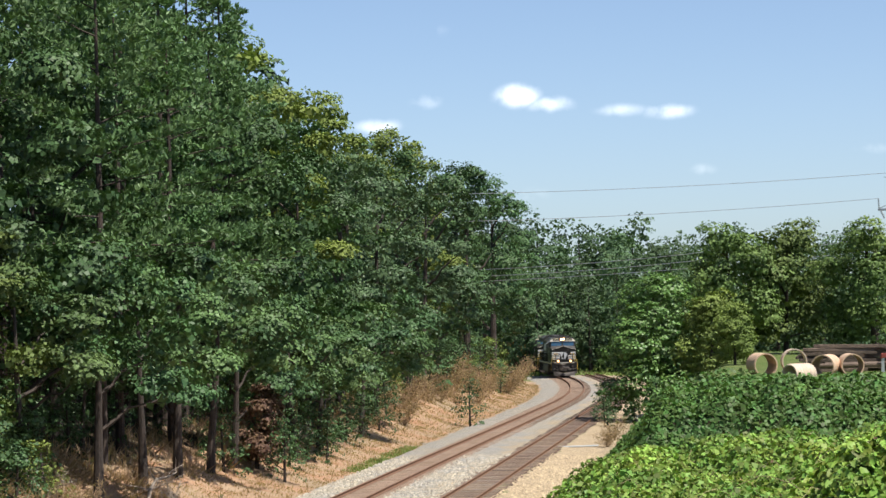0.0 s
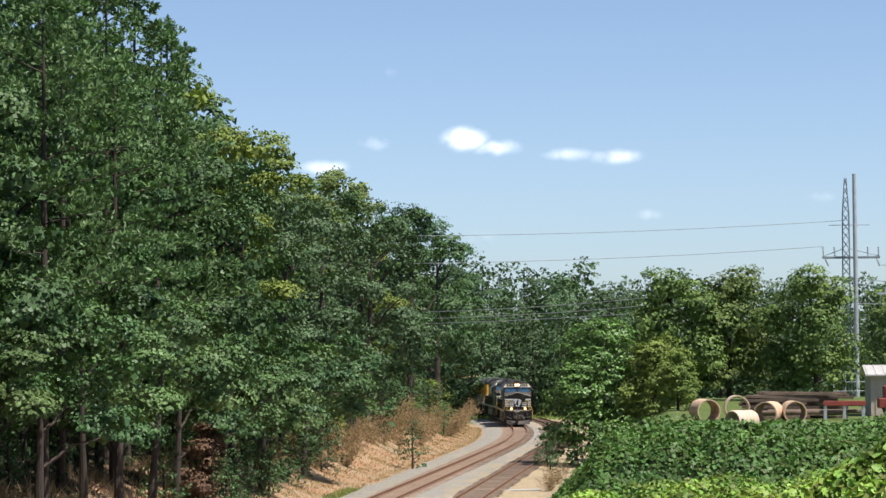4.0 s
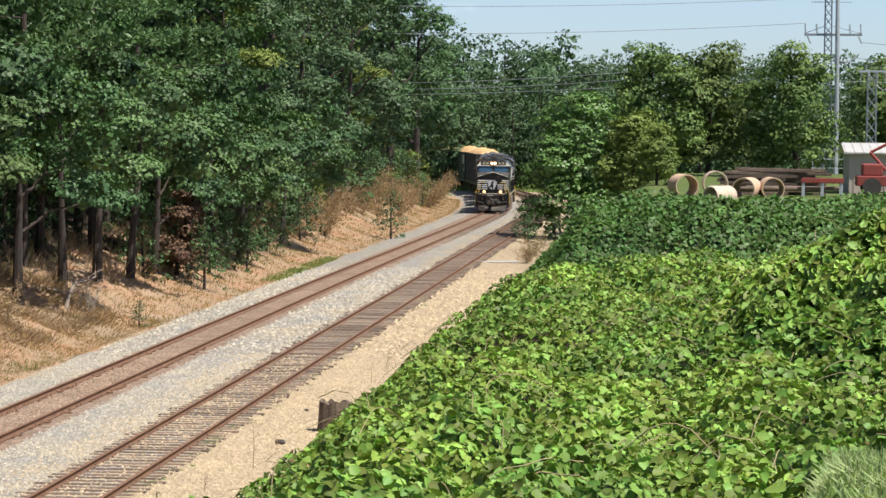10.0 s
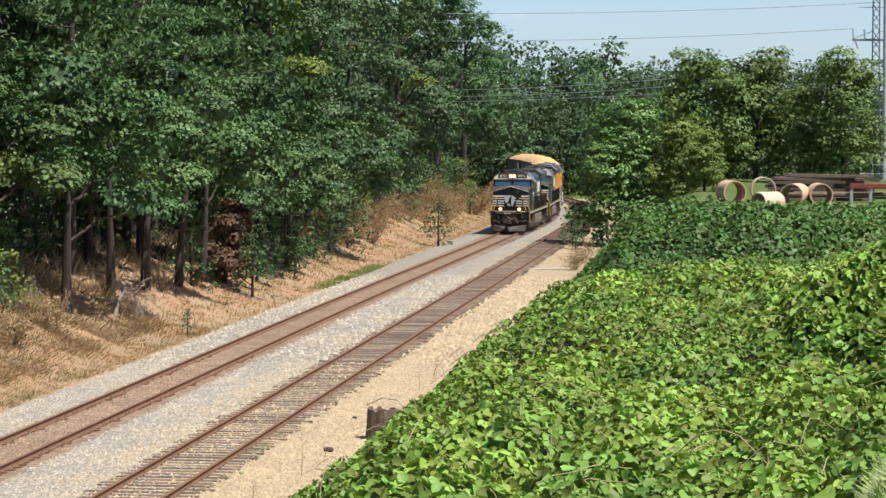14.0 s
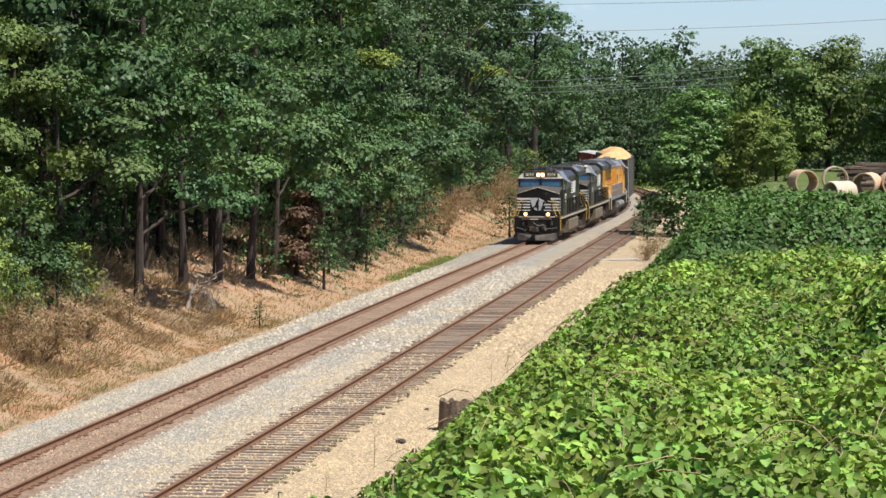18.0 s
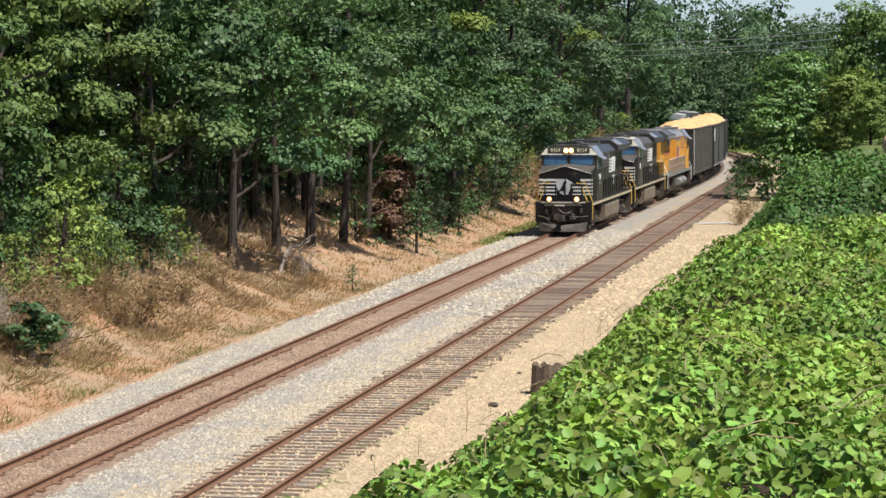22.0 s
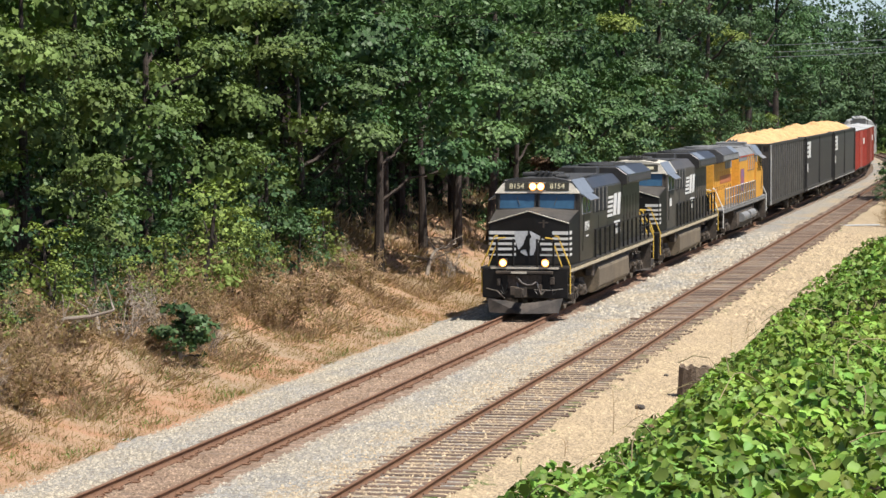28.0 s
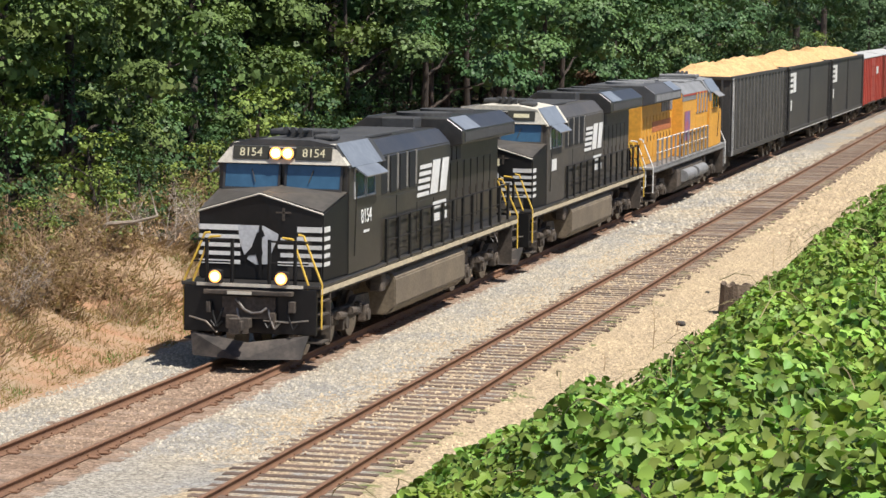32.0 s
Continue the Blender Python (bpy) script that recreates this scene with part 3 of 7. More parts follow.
def lobe_leaves(rng, lobes, tufts, per, spread, core=30, full=False):
    """Sprays of leaves on the upper and outer shell of each lobe (cx, cy, cz, rx, rz, and the axis it opens to), so that the lobes stand apart, with inner leaves behind."""
    la = np.array(lobes)
    w = la[:, 3] ** 2
    lo = la[rng.choice(len(lobes), tufts, p=w / w.sum())]
    axis = lo[:, 5:8]
    d = unit(rng.normal(size=(tufts, 3)) + axis * (0.9 if full else 0.7) + np.array([0, 0, 0.0 if full else 0.35]))
    d[:, 2] = np.where(d[:, 2] < (-0.85 if full else -0.3), -d[:, 2], d[:, 2])
    # gather the tufts in sprays, with gaps between them
    if not full:
        k = max(26, tufts // 9)
        pick = rng.integers(0, k, tufts)
        lo, axis = lo[:k][pick], axis[:k][pick]
        d = unit(d[:k][pick] + 0.24 * rng.normal(size=(tufts, 3)))
    bumps = 1 + 0.16 * np.sin(d[:, :1] * 9 + lo[:, :1] * 3) * np.sin(d[:, 2:] * 8 + lo[:, 2:3])
    c = lo[:, :3] + d * np.stack([lo[:, 3], lo[:, 3], lo[:, 4]], 1) * bumps * (1.06 - 0.3 * rng.random((tufts, 1)) ** 2)
    size = spread * (0.45 + 0.9 * rng.random((tufts, 1)))
    n = tufts * per
    lead = unit(d * 0.8 + np.array([0, 0, 0.45]))
    c, lead, size = np.repeat(c, per, 0), np.repeat(lead, per, 0), np.repeat(size, per, 0)
    e = unit(rng.normal(size=(n, 3)) + lead * 0.7)
    at = c + e * size * np.array([1.2, 1.2, 0.55]) * (0.5 + 0.55 * rng.random((n, 1)))
    face = unit(e * 0.35 + lead * 0.9 + 0.34 * rng.normal(size=(n, 3)))
    m = len(lobes) * core
    li = np.repeat(la, core, 0)
    q = unit(rng.normal(size=(m, 3)))
    inner = li[:, :3] + q * np.stack([li[:, 3], li[:, 3], li[:, 4]], 1) * (0.3 + 0.45 * rng.random((m, 1)))
    return np.concatenate([at, inner]), np.concatenate([face, unit(q + 0.6 * rng.normal(size=(m, 3)))]), np.concatenate([np.ones(n), li[:, 3] * 0.2]), n


def limb_points(rng, start, end, n=5, sag=0.06):
    a, b = Vector(start), Vector(end)
    L = (b - a).length
    pts = []
    for i in range(n):
        t = i / (n - 1)
        p = a.lerp(b, t)
        if 0 < i < n - 1:
            p += Vector(rng.normal(size=3)) * L * sag * 0.6
        pts.append(p)
    return pts


def tapered(bm, pts, r0, r1, seg=7):
    n = len(pts)
    for i in range(n - 1):
        ra, rb = r0 + (r1 - r0) * i / (n - 1), r0 + (r1 - r0) * (i + 1) / (n - 1)
        rod(bm, pts[i], pts[i + 1], ra, seg, rb)
    return bm


def broad_tree(seed, height, radius, low, leaf, tufts, material, label, category="tree", per=11, nlobes=16, spread=0.34, name="tree", core=50, dense=False):
    """A broad-leaved tree: trunk, limbs, and a crown of leaf tufts on uneven lobes. low: share of the height where the crown begins."""
    rng = np.random.default_rng(seed)
    t = thing(name, label, category)
    top = height * 0.86
    lean = Vector((rng.normal() * 0.4, rng.normal() * 0.4, 0))
    tp = [Vector((0, 0, -0.6)), Vector((0, 0, height * 0.2)) + lean * 0.2, Vector((0, 0, height * 0.5)) + lean * 0.7, Vector((0, 0, top)) + lean]
    part("trunk", tapered(bmesh.new(), tp, height * 0.019 + 0.06, 0.05, 9), BARK, t)
    lobes = []
    for i in range(nlobes):
        f = (i + 0.5) / nlobes
        k = math.sin(math.pi * (0.2 + 0.74 * f)) ** 0.7
        s = radius * (0.25 + 0.17 * rng.random()) * (1.12 - 0.3 * f) * (1.15 if dense else 1.0)
        sz = s * (0.42 + 0.25 * rng.random()) * (1.55 if dense else 1.0)
        z = max(height * (low + (0.93 - low) * f) + rng.normal() * 0.03 * height, sz * 0.8)
        a = i * 2.4 + rng.normal() * 0.5
        r = radius * k * ((0.4 + 0.28 * rng.random()) if dense else (0.5 + 0.42 * rng.random()))
        ax = Vector((math.cos(a), math.sin(a), 0.75 + 0.5 * f)).normalized()
        lobes.append((r * math.cos(a) + lean.x * f, r * math.sin(a) + lean.y * f, z, s, sz, ax.x, ax.y, ax.z))
    lobes.append((lean.x, lean.y, height * 0.9, radius * 0.32, height * 0.09, 0, 0, 1))
    if low < 0.3:
        lobes.append((lean.x, lean.y, height * (0.45 + low / 2), radius * (0.62 if dense else 0.4), height * (0.36 if dense else 0.22), 0, 0, 1))
    for i in range(0, nlobes, 3):
        l = lobes[i]
        z0 = max(height * 0.12, l[2] - height * 0.16)
        b = bmesh.new()
        tapered(b, limb_points(rng, (lean.x * z0 / height, lean.y * z0 / height, z0), l[:3]), height * 0.007 + 0.02, 0.02, 4)
        part("limb", b, BARK, t)
    at, face, scale, outer = lobe_leaves(rng, lobes, tufts, per, spread, core, dense)
    size = leaf * (0.55 + 0.9 * rng.random(len(at)))
    size[outer:] = scale[outer:] * (0.7 + 0.6 * rng.random(len(at) - outer))
    me = leaf_mesh("crown", at, face, size, material, rng)
    c = new("crown", me)
    c.parent = t
    return t


def pine_tree(seed, height, label, first=0.3, boughs=70, reach=3.4, tuft=0.34, name="pine_tree"):
    """A pine: straight trunk, whorls of boughs that turn up at the end, tufts of long needles along them."""
    rng = np.random.default_rng(seed)
    t = thing(name, label, "tree")
    part("trunk", tapered(bmesh.new(), [Vector((0, 0, -0.6)), Vector((0.05, 0, height * 0.3)), Vector((0, 0.1, height * 0.7)), Vector((0, 0, height * 0.985))], 0.24, 0.04, 9), PINE_BARK, t)
    at, face, axis = [], [], []
    for i in range(boughs):
        f = (i + rng.random()) / boughs
        z = height * (first + (0.985 - first) * f)
        L = reach * (1.0 - 0.78 * f ** 1.8) * (0.5 + 0.6 * rng.random())
        a = i * 2.4 + rng.normal() * 0.5
        d = np.array([math.cos(a), math.sin(a), 0])
        rise = -0.2 + 0.7 * f + 0.12 * rng.normal()
        start = np.array([0, 0, z])
        end = start + d * L + np.array([0, 0, L * rise])
        if i % 3 == 0 or f < 0.3:
            part("bough", tapered(bmesh.new(), limb_points(rng, (0, 0, z), tuple(end), 4, 0.04), 0.045, 0.012, 4), PINE_BARK, t)
        k = int(12 + 20 * L / reach)
        knots = [(0.35 + 0.65 * (h + rng.random()) / 4, rng.normal() * 0.42 * (0.4 + L / reach)) for h in range(4)] + [(1.0, 0.0)]
        for j in range(k):
            g, across = knots[j % 5]
            side = np.array([-d[1], d[0], 0]) * across * (1.25 - 0.75 * g)
            q = start + (end - start) * g + side + rng.normal(size=3) * np.array([0.34, 0.34, 0.13]) + np.array([0, 0, 0.16 * g * L / 2])
            m = 9
            lead = unit(d * 0.6 + np.array([0, 0, 0.9]) + 0.25 * rng.normal(size=3))
            dirs = unit(rng.normal(size=(m, 3)) * 0.8 + lead)
            at.append(q + dirs * tuft * 0.5)
            face.append(dirs)
    at, face = np.concatenate(at), np.concatenate(face)
    n = len(at)
    side = unit(np.cross(face, unit(rng.normal(size=(n, 3)))))
    L = tuft * (0.7 + 0.6 * rng.random((n, 1)))
    w = 0.062
    v = np.stack([at - face * L * 0.5, at + side * w, at + face * L * 0.55, at - side * w], 1).reshape(-1, 3)
    c = new("crown", raw_mesh("crown", v, np.arange(4 * n), 4, NEEDLES))
    c.parent = t
    return t


def plant(proto, x, y, size=1.0, turn=None, squash=1.0, rng=random, label="", sink=0.0):
    m = Matrix.LocRotScale((x, y, gz(x, y) - sink), Euler((0, 0, rng.uniform(0, 6.28) if turn is None else turn)), (size, size, size * squash))
    o = copy_thing(proto, m)
    if label:
        o["label"] = label
    return o


R = random.Random(11)
# the wood on the clay bank; the first of each kind stands in its own place
near_a = broad_tree(1, 11.0, 3.7, 0.12, 0.14, 430, LEAF_OLIVE, "leafy green hardwood at the edge of the wood", per=19, nlobes=15, spread=0.42, core=110)
near_b = broad_tree(2, 9.5, 3.2, 0.03, 0.125, 430, LEAF_OLIVE, "light-green vine-hung hardwood on the railway bank", per=19, nlobes=15, spread=0.38, core=110)
near_c = broad_tree(3, 12.5, 3.4, 0.10, 0.14, 430, LEAF_VINE, "dull-green hardwood with drooping sprays of leaves", per=19, nlobes=16, spread=0.4, core=110)
oak_a = broad_tree(4, 19.0, 5.0, 0.26, 0.20, 520, LEAF_OAK, "tall dark-green oak of the lineside wood", nlobes=17, spread=0.6, per=15, core=80)
oak_b = broad_tree(5, 18.0, 4.9, 0.24, 0.19, 520, LEAF_GREY, "tall grey-green hardwood of the lineside wood", nlobes=17, spread=0.58, per=15, core=80)
oak_c = broad_tree(6, 20.0, 5.2, 0.26, 0.20, 520, LEAF_PALE, "tall sunlit hardwood of the lineside wood", nlobes=18, spread=0.6, per=15, core=80)
pine_a = pine_tree(7, 24.0, "tall pine with long tufted boughs", 0.3, 46, 3.9)
pine_b = pine_tree(8, 26.0, "tall slender pine with dark tufted crown", 0.4, 40, 3.5)
pine_low = pine_tree(17, 21.0, "pine with long low boughs hanging over the bank", 0.2, 40, 5.2)
back_a = broad_tree(18, 20.0, 5.6, 0.04, 0.42, 190, LEAF_OAK, "tall tree deep in the lineside wood", nlobes=18, spread=0.9, per=12, core=20)
far_a = broad_tree(9, 18.0, 6.8, 0.0, 0.44, 175, LEAF_HAZED, "distant hardwood of the wood beyond the curve", nlobes=18, spread=0.9, per=12, core=34, dense=True)
far_b = broad_tree(10, 19.5, 6.3, 0.0, 0.44, 175, LEAF_HAZED, "distant tall tree of the wood beyond the curve", nlobes=18, spread=0.9, per=12, core=34, dense=True)
eave_a = broad_tree(33, 9.6, 4.3, 0.46, 0.16, 330, LEAF_OAK, "low wide-spreading hardwood leaning out over the bank", nlobes=11, spread=0.5, per=20)
eave_b = broad_tree(34, 9.0, 4.0, 0.48, 0.155, 330, LEAF_VINE, "low grey-green hardwood spreading out over the bank", nlobes=11, spread=0.5, per=20)
under_a = broad_tree(31, 4.2, 2.1, 0.0, 0.15, 80, LEAF_OAK, "dark-green understorey bush on the bank", "bush", per=11, nlobes=9, spread=0.36, name="bush", core=14, dense=True)
under_b = broad_tree(32, 3.4, 1.8, 0.0, 0.14, 80, LEAF_PALE, "yellow-green undergrowth bush on the bank", "bush", per=11, nlobes=9, spread=0.32, name="bush", core=14, dense=True)

for proto, x, y in ((near_a, -29.6, 66.0), (near_b, -28.6, 72.5), (near_c, -29.8, 79.0), (oak_a, -29.0, 150.0), (oak_b, -29.5, 205.0), (oak_c, -31.5, 240.0),
                    (pine_low, -27.4, 110.5), (back_a, -45.0, 150.0), (pine_a, -29.6, 124.0), (pine_b, -34.0, 133.0), (far_a, -14.0, 400.0), (far_b, 6.0, 410.0), (eave_a, -25.6, 102.5), (eave_b, -25.2, 108.5), (under_a, -27.0, 92.0), (under_b, -26.0, 81.0)):
    proto.matrix_basis = Matrix.Translation((x, y, gz(x, y)))

NEAR = [near_a, near_b, near_c]
for x, y, k, s in ((-29.4, 56, 2, 0.95), (-29.0, 61, 1, 0.9), (-32.5, 61, 0, 1.3), (-32.5, 70, 2, 1.35), (-29.0, 84.5, 1, 1.05), (-33, 78, 0, 1.4), (-29.6, 90, 0, 1.05),
                   (-33, 87, 2, 1.35), (-28.6, 96.5, 1, 1.0), (-32, 94, 0, 1.3), (-37, 72, 0, 1.6), (-37, 84, 2, 1.65), (-33, 52, 0, 1.3)):
    plant(NEAR[k], x, y, s, rng=R)
for x, y, s in ((-28.2, 117, 0.95), (-27.6, 125.0, 0.95), (-29.0, 128, 1.0), (-29.8, 104, 0.9), (-28.0, 137, 0.95), (-28.6, 145, 0.9)):
    plant(pine_low, x, y, s, rng=R)
for x, y, s in ((-31.0, 113, 1.0), (-29.5, 132, 0.95), (-33.0, 120, 1.02), (-33.5, 142, 1.05), (-35, 109, 1.05), (-36, 130, 1.08), (-38, 150, 1.05),
                (-31, 155, 1.02), (-34, 168, 1.0), (-31.5, 126, 1.05), (-31, 146, 1.06), (-33.5, 104, 1.05)):
    plant((pine_a, pine_b)[R.random() < 0.4], x, y, s, rng=R)
OAKS = [oak_a, oak_b, oak_c]
for x, y, k, s in ((-29.2, 101.5, 0, 0.95), (-31.0, 97, 1, 0.9), (-30.2, 113.5, 0, 0.9), (-30.0, 128.5, 0, 0.9), (-29.8, 137.5, 0, 0.9), (-28.5, 146, 0, 0.95),
                   (-26.4, 155, 0, 0.86), (-29.5, 162, 2, 0.98), (-26.6, 170, 1, 0.92), (-29.4, 178, 0, 0.98), (-26.8, 187, 1, 0.95), (-29.5, 196, 1, 1.02), (-27.0, 216, 1, 1.0), (-28.6, 228, 0, 1.05),
                   (-27.2, 252, 0, 1.05), (-29.4, 266, 0, 1.08), (-27.8, 284, 0, 1.12), (-30.5, 303, 0, 0.98), (-37, 310, 0, 0.85), (-34.5, 246, 2, 1.12), (-34, 170, 2, 1.15), (-34, 207, 2, 1.15)):
    plant(OAKS[k], x, y, s, rng=R)
for x, y, s in ((-35, 186, 1.15), (-36, 200, 1.1), (-36, 218, 1.12), (-36, 232, 1.12), (-37, 262, 1.08), (-39, 280, 1.02), (-41, 300, 0.98), (-40, 326, 0.85), (-45, 318, 0.95),
                (-38, 106, 1.0), (-37, 116, 1.0), (-37.5, 124, 1.0), (-37, 134, 1.0), (-36.5, 144, 1.0), (-36, 154, 1.0), (-35.5, 163, 1.0), (-35, 176, 1.0), (-44, 108, 1.15), (-44, 128, 1.2), (-44, 172, 1.2), (-45, 200, 1.2), (-46, 235, 1.12), (-42, 86, 1.0), (-42, 66, 1.0), (-39, 56, 1.0), (-40, 98, 1.1)):
    plant(back_a, x, y, s, rng=R)
for x, y, k, s in ((-26.4, 149.0, 1, 0.95), (-26.2, 157.5, 0, 1.0), (-25.2, 115.0, 0, 1.08), (-25.0, 121.0, 1, 1.1), (-25.0, 127.0, 0, 1.0), (-24.8, 133.0, 1, 0.95), (-24.4, 140.0, 0, 0.95), (-24.3, 147.0, 1, 0.9), (-24.2, 155.0, 0, 0.95), (-24.4, 164.0, 1, 1.0), (-24.8, 174.0, 0, 1.0), (-27.2, 97.5, 1, 0.95)):
    plant((eave_a, eave_b)[k], x, y, s, rng=R, sink=0.9 if y > 130 else 0.4)
for i in range(14):
    plant(under_a, -30.6 + R.uniform(-1.5, 1.2), 99 + i * 4.1, R.uniform(0.6, 1.0), rng=R, sink=0.2, label="shaded undergrowth inside the wood")
for i in range(13):
    plant(under_a, -24.4 + R.uniform(-0.9, 0.6), 125 + i * 3.8 + R.uniform(-1, 1), R.uniform(0.4, 0.72), rng=R, sink=0.15, label="dark-green bush at the shaded foot of the wood")
for i in range(6):
    y = 101 + i * 9.0 + R.uniform(-2, 2)
    plant(under_a, -28.6 + R.uniform(-1.2, 0.6), y, R.uniform(0.4, 0.7), rng=R, sink=0.1)
# undergrowth along the top of the bank
for i in range(46):
    y = 56 + i * 5.2 + R.uniform(-2, 2)
    u = -(9.4 + R.uniform(-0.5, 2.2)) - (0.8 if y < 150 else 0) - (1.4 if 100 < y < 160 else 0)
    p, a = along(y, u)
    big = R.random() < 0.6
    if 99 < y < 152:
        continue
    plant(under_a if big else under_b, p.x, p.y, R.uniform(0.7, 1.25) * (0.75 if y < 100 else 1.0), rng=R, sink=0.1)
for i in range(18):
    plant(under_a, -34.5 + R.uniform(-2, 1.5), 98 + i * 3.6, R.uniform(1.1, 1.6), rng=R, sink=0.2)
for x, y, s in ((-22.6, 127.0, 0.62), (-21.5, 106.0, 0.22), (-20.7, 193.0, 0.7), (-24.0, 251.0, 0.62), (-25.4, 152.0, 0.6), (-22.9, 141.5, 0.42), (-23.4, 145.0, 0.55), (-24.8, 168.0, 0.8), (-25.0, 180.0, 0.7)):
    plant(under_a, x, y, s, rng=R, squash=1.15, label="small dark-green evergreen bush alone on the clay bank")
for i in range(66):
    row = i % 3
    x = -60 + (i // 3) * 6.8 + R.uniform(-2.5, 2.5)
    y = 372 + row * 20 + R.uniform(-5, 5) - 0.15 * abs(x)
    tall = np.interp(x, [-30, -10, 0, 28, 40], [1.12, 1.0, 0.86, 0.84, 1.1])
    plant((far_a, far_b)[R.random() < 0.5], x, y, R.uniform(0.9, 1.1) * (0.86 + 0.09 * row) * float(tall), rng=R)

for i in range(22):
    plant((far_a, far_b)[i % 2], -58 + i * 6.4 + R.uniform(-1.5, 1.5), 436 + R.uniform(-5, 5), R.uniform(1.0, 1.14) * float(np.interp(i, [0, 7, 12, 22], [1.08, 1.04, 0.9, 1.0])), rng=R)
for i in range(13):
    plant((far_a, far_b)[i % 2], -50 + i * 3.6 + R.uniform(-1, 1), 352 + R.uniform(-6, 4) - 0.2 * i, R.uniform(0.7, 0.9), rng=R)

# right of the line: the big bush and the yard's trees
bush = broad_tree(21, 11.0, 3.7, 0.0, 0.17, 700, mat("glossy_bush_leaves", (0.15, 0.255, 0.065), 0.45, 0, (0.09, 0.175, 0.048), 0.4, 0.4, 2.5, 0.2, isl=0.28, translucent=0.15, spec=0.35), "broad green bushy tree beside the siding", per=24, nlobes=20, spread=0.5, dense=True, core=120)
bush.matrix_basis = Matrix.Translation((-7.6, 195, gz(-7.6, 195) - 0.5)) @ Matrix.Diagonal((1.16, 1.1, 0.96, 1))
yard_a = broad_tree(22, 9.2, 4.2, 0.12, 0.2, 460, LEAF_OLIVE, "rounded dark-green tree behind the yard", per=20, nlobes=16, spread=0.62, dense=True, core=130)
yard_a.matrix_basis = Matrix.Translation((8.7, 202, gz(8.7, 202)))
for x, y, s in ((-1.4, 203, 1.0), (2.2, 207, 1.02), (18.5, 246, 1.3), (25, 240, 1.4), (32, 244, 1.5)):
    plant(yard_a, x, y, s, rng=R)
shrub_pale = broad_tree(23, 5.2, 2.3, 0.0, 0.17, 300, LEAF_PALE, "yellow-green shrub beside the yard", "shrub", per=20, nlobes=14, spread=0.42, name="shrub", dense=True)
shrub_pale.matrix_basis = Matrix.Translation((-3.0, 176, gz(-3.0, 176) - 0.3))
for x, y, s in ((-10.4, 187.0, 0.5), (-10.9, 192.0, 0.55), (-8.4, 184.5, 0.5), (-7.0, 184.0, 0.6)):
    plant(under_a, x, y, s, rng=R, sink=0.15, label="low green undergrowth round the foot of the bushy tree")
plant(shrub_pale, -3.6, 194, 0.92, rng=R)
plant(shrub_pale, -1.9, 190, 0.7, rng=R)
plant(shrub_pale, -1.4, 170, 0.7, rng=R)


# kudzu on the right bank
def round_leaves(name, at, facing, size, material, rng):
    """Broad leaves: six corners, folded along the midrib, the tip bent down."""
    n = len(at)
    nrm = unit(facing)
    side = unit(np.cross(nrm, unit(rng.normal(size=(n, 3)))))
    tip = np.cross(side, nrm)
    L = np.asarray(size).reshape(-1, 1)
    base = at - tip * L * 0.45
    end = at + tip * L * 0.55 - nrm * L * 0.12
    out = [base]
    for s in (1, -1):
        out.append(at - tip * L * 0.28 + side * s * L * 0.42 + nrm * L * 0.1)
        out.append(at + tip * L * 0.2 + side * s * L * 0.38 + nrm * L * 0.06)
    out.append(end)
    v = np.stack(out, 1).reshape(-1, 3)
    k = np.arange(n)[:, None] * 6
    f = np.concatenate([k + np.array([0, 1, 2, 5]), k + np.array([0, 5, 4, 3])], 1).reshape(-1)
    return raw_mesh(name, v, f, 4, material)


def lumps(x, y, cell, seed):
    """Domes of uneven size on a jittered grid, with creases where they meet."""
    x, y = np.asarray(x, float) / cell, np.asarray(y, float) / cell
    ix, iy = np.floor(x), np.floor(y)
    top = np.zeros_like(x)
    for dx in (-1, 0, 1):
        for dy in (-1, 0, 1):
            gx, gy = ix + dx, iy + dy
            h = np.sin(gx * 127.1 + gy * 311.7 + seed) * 43758.5453
            k = np.sin(gx * 269.5 + gy * 183.3 + seed) * 24634.6345
            a, b = h - np.floor(h), k - np.floor(k)
            r = 0.45 + 0.4 * np.abs(a - b)
            d2 = (x - gx - 0.2 - 0.6 * a) ** 2 + (y - gy - 0.2 - 0.6 * b) ** 2
            top = np.maximum(top, np.sqrt(np.maximum(r * r - d2, 0)) * (0.6 + 0.6 * a))
    return top * cell


def vine_edge(y):
    """Where the vines end on the gravel."""
    return np.interp(y, [16, 24, 30, 36, 42, 48, 55, 63, 67, 75, 80, 92], [-8.8, -9.9, -9.3, -8.8, -8.35, -8.4, -9.1, -9.35, -9.2, -9.15, -9.25, -6.8])


def vine_top(x, y):
    """Height of the leaf cover above the ground: heaps with creases and holes between them."""
    a = 0.1 + 0.2 * wave(x, y, 0.4, 14) + 0.42 * lumps(x, y, 1.9, 3.0) + 0.65 * lumps(x, y, 0.85, 8.0)
    return np.clip(a, 0.02, None) * np.clip((x - vine_edge(y) + 0.35) / 2.2, 0.12, 1)


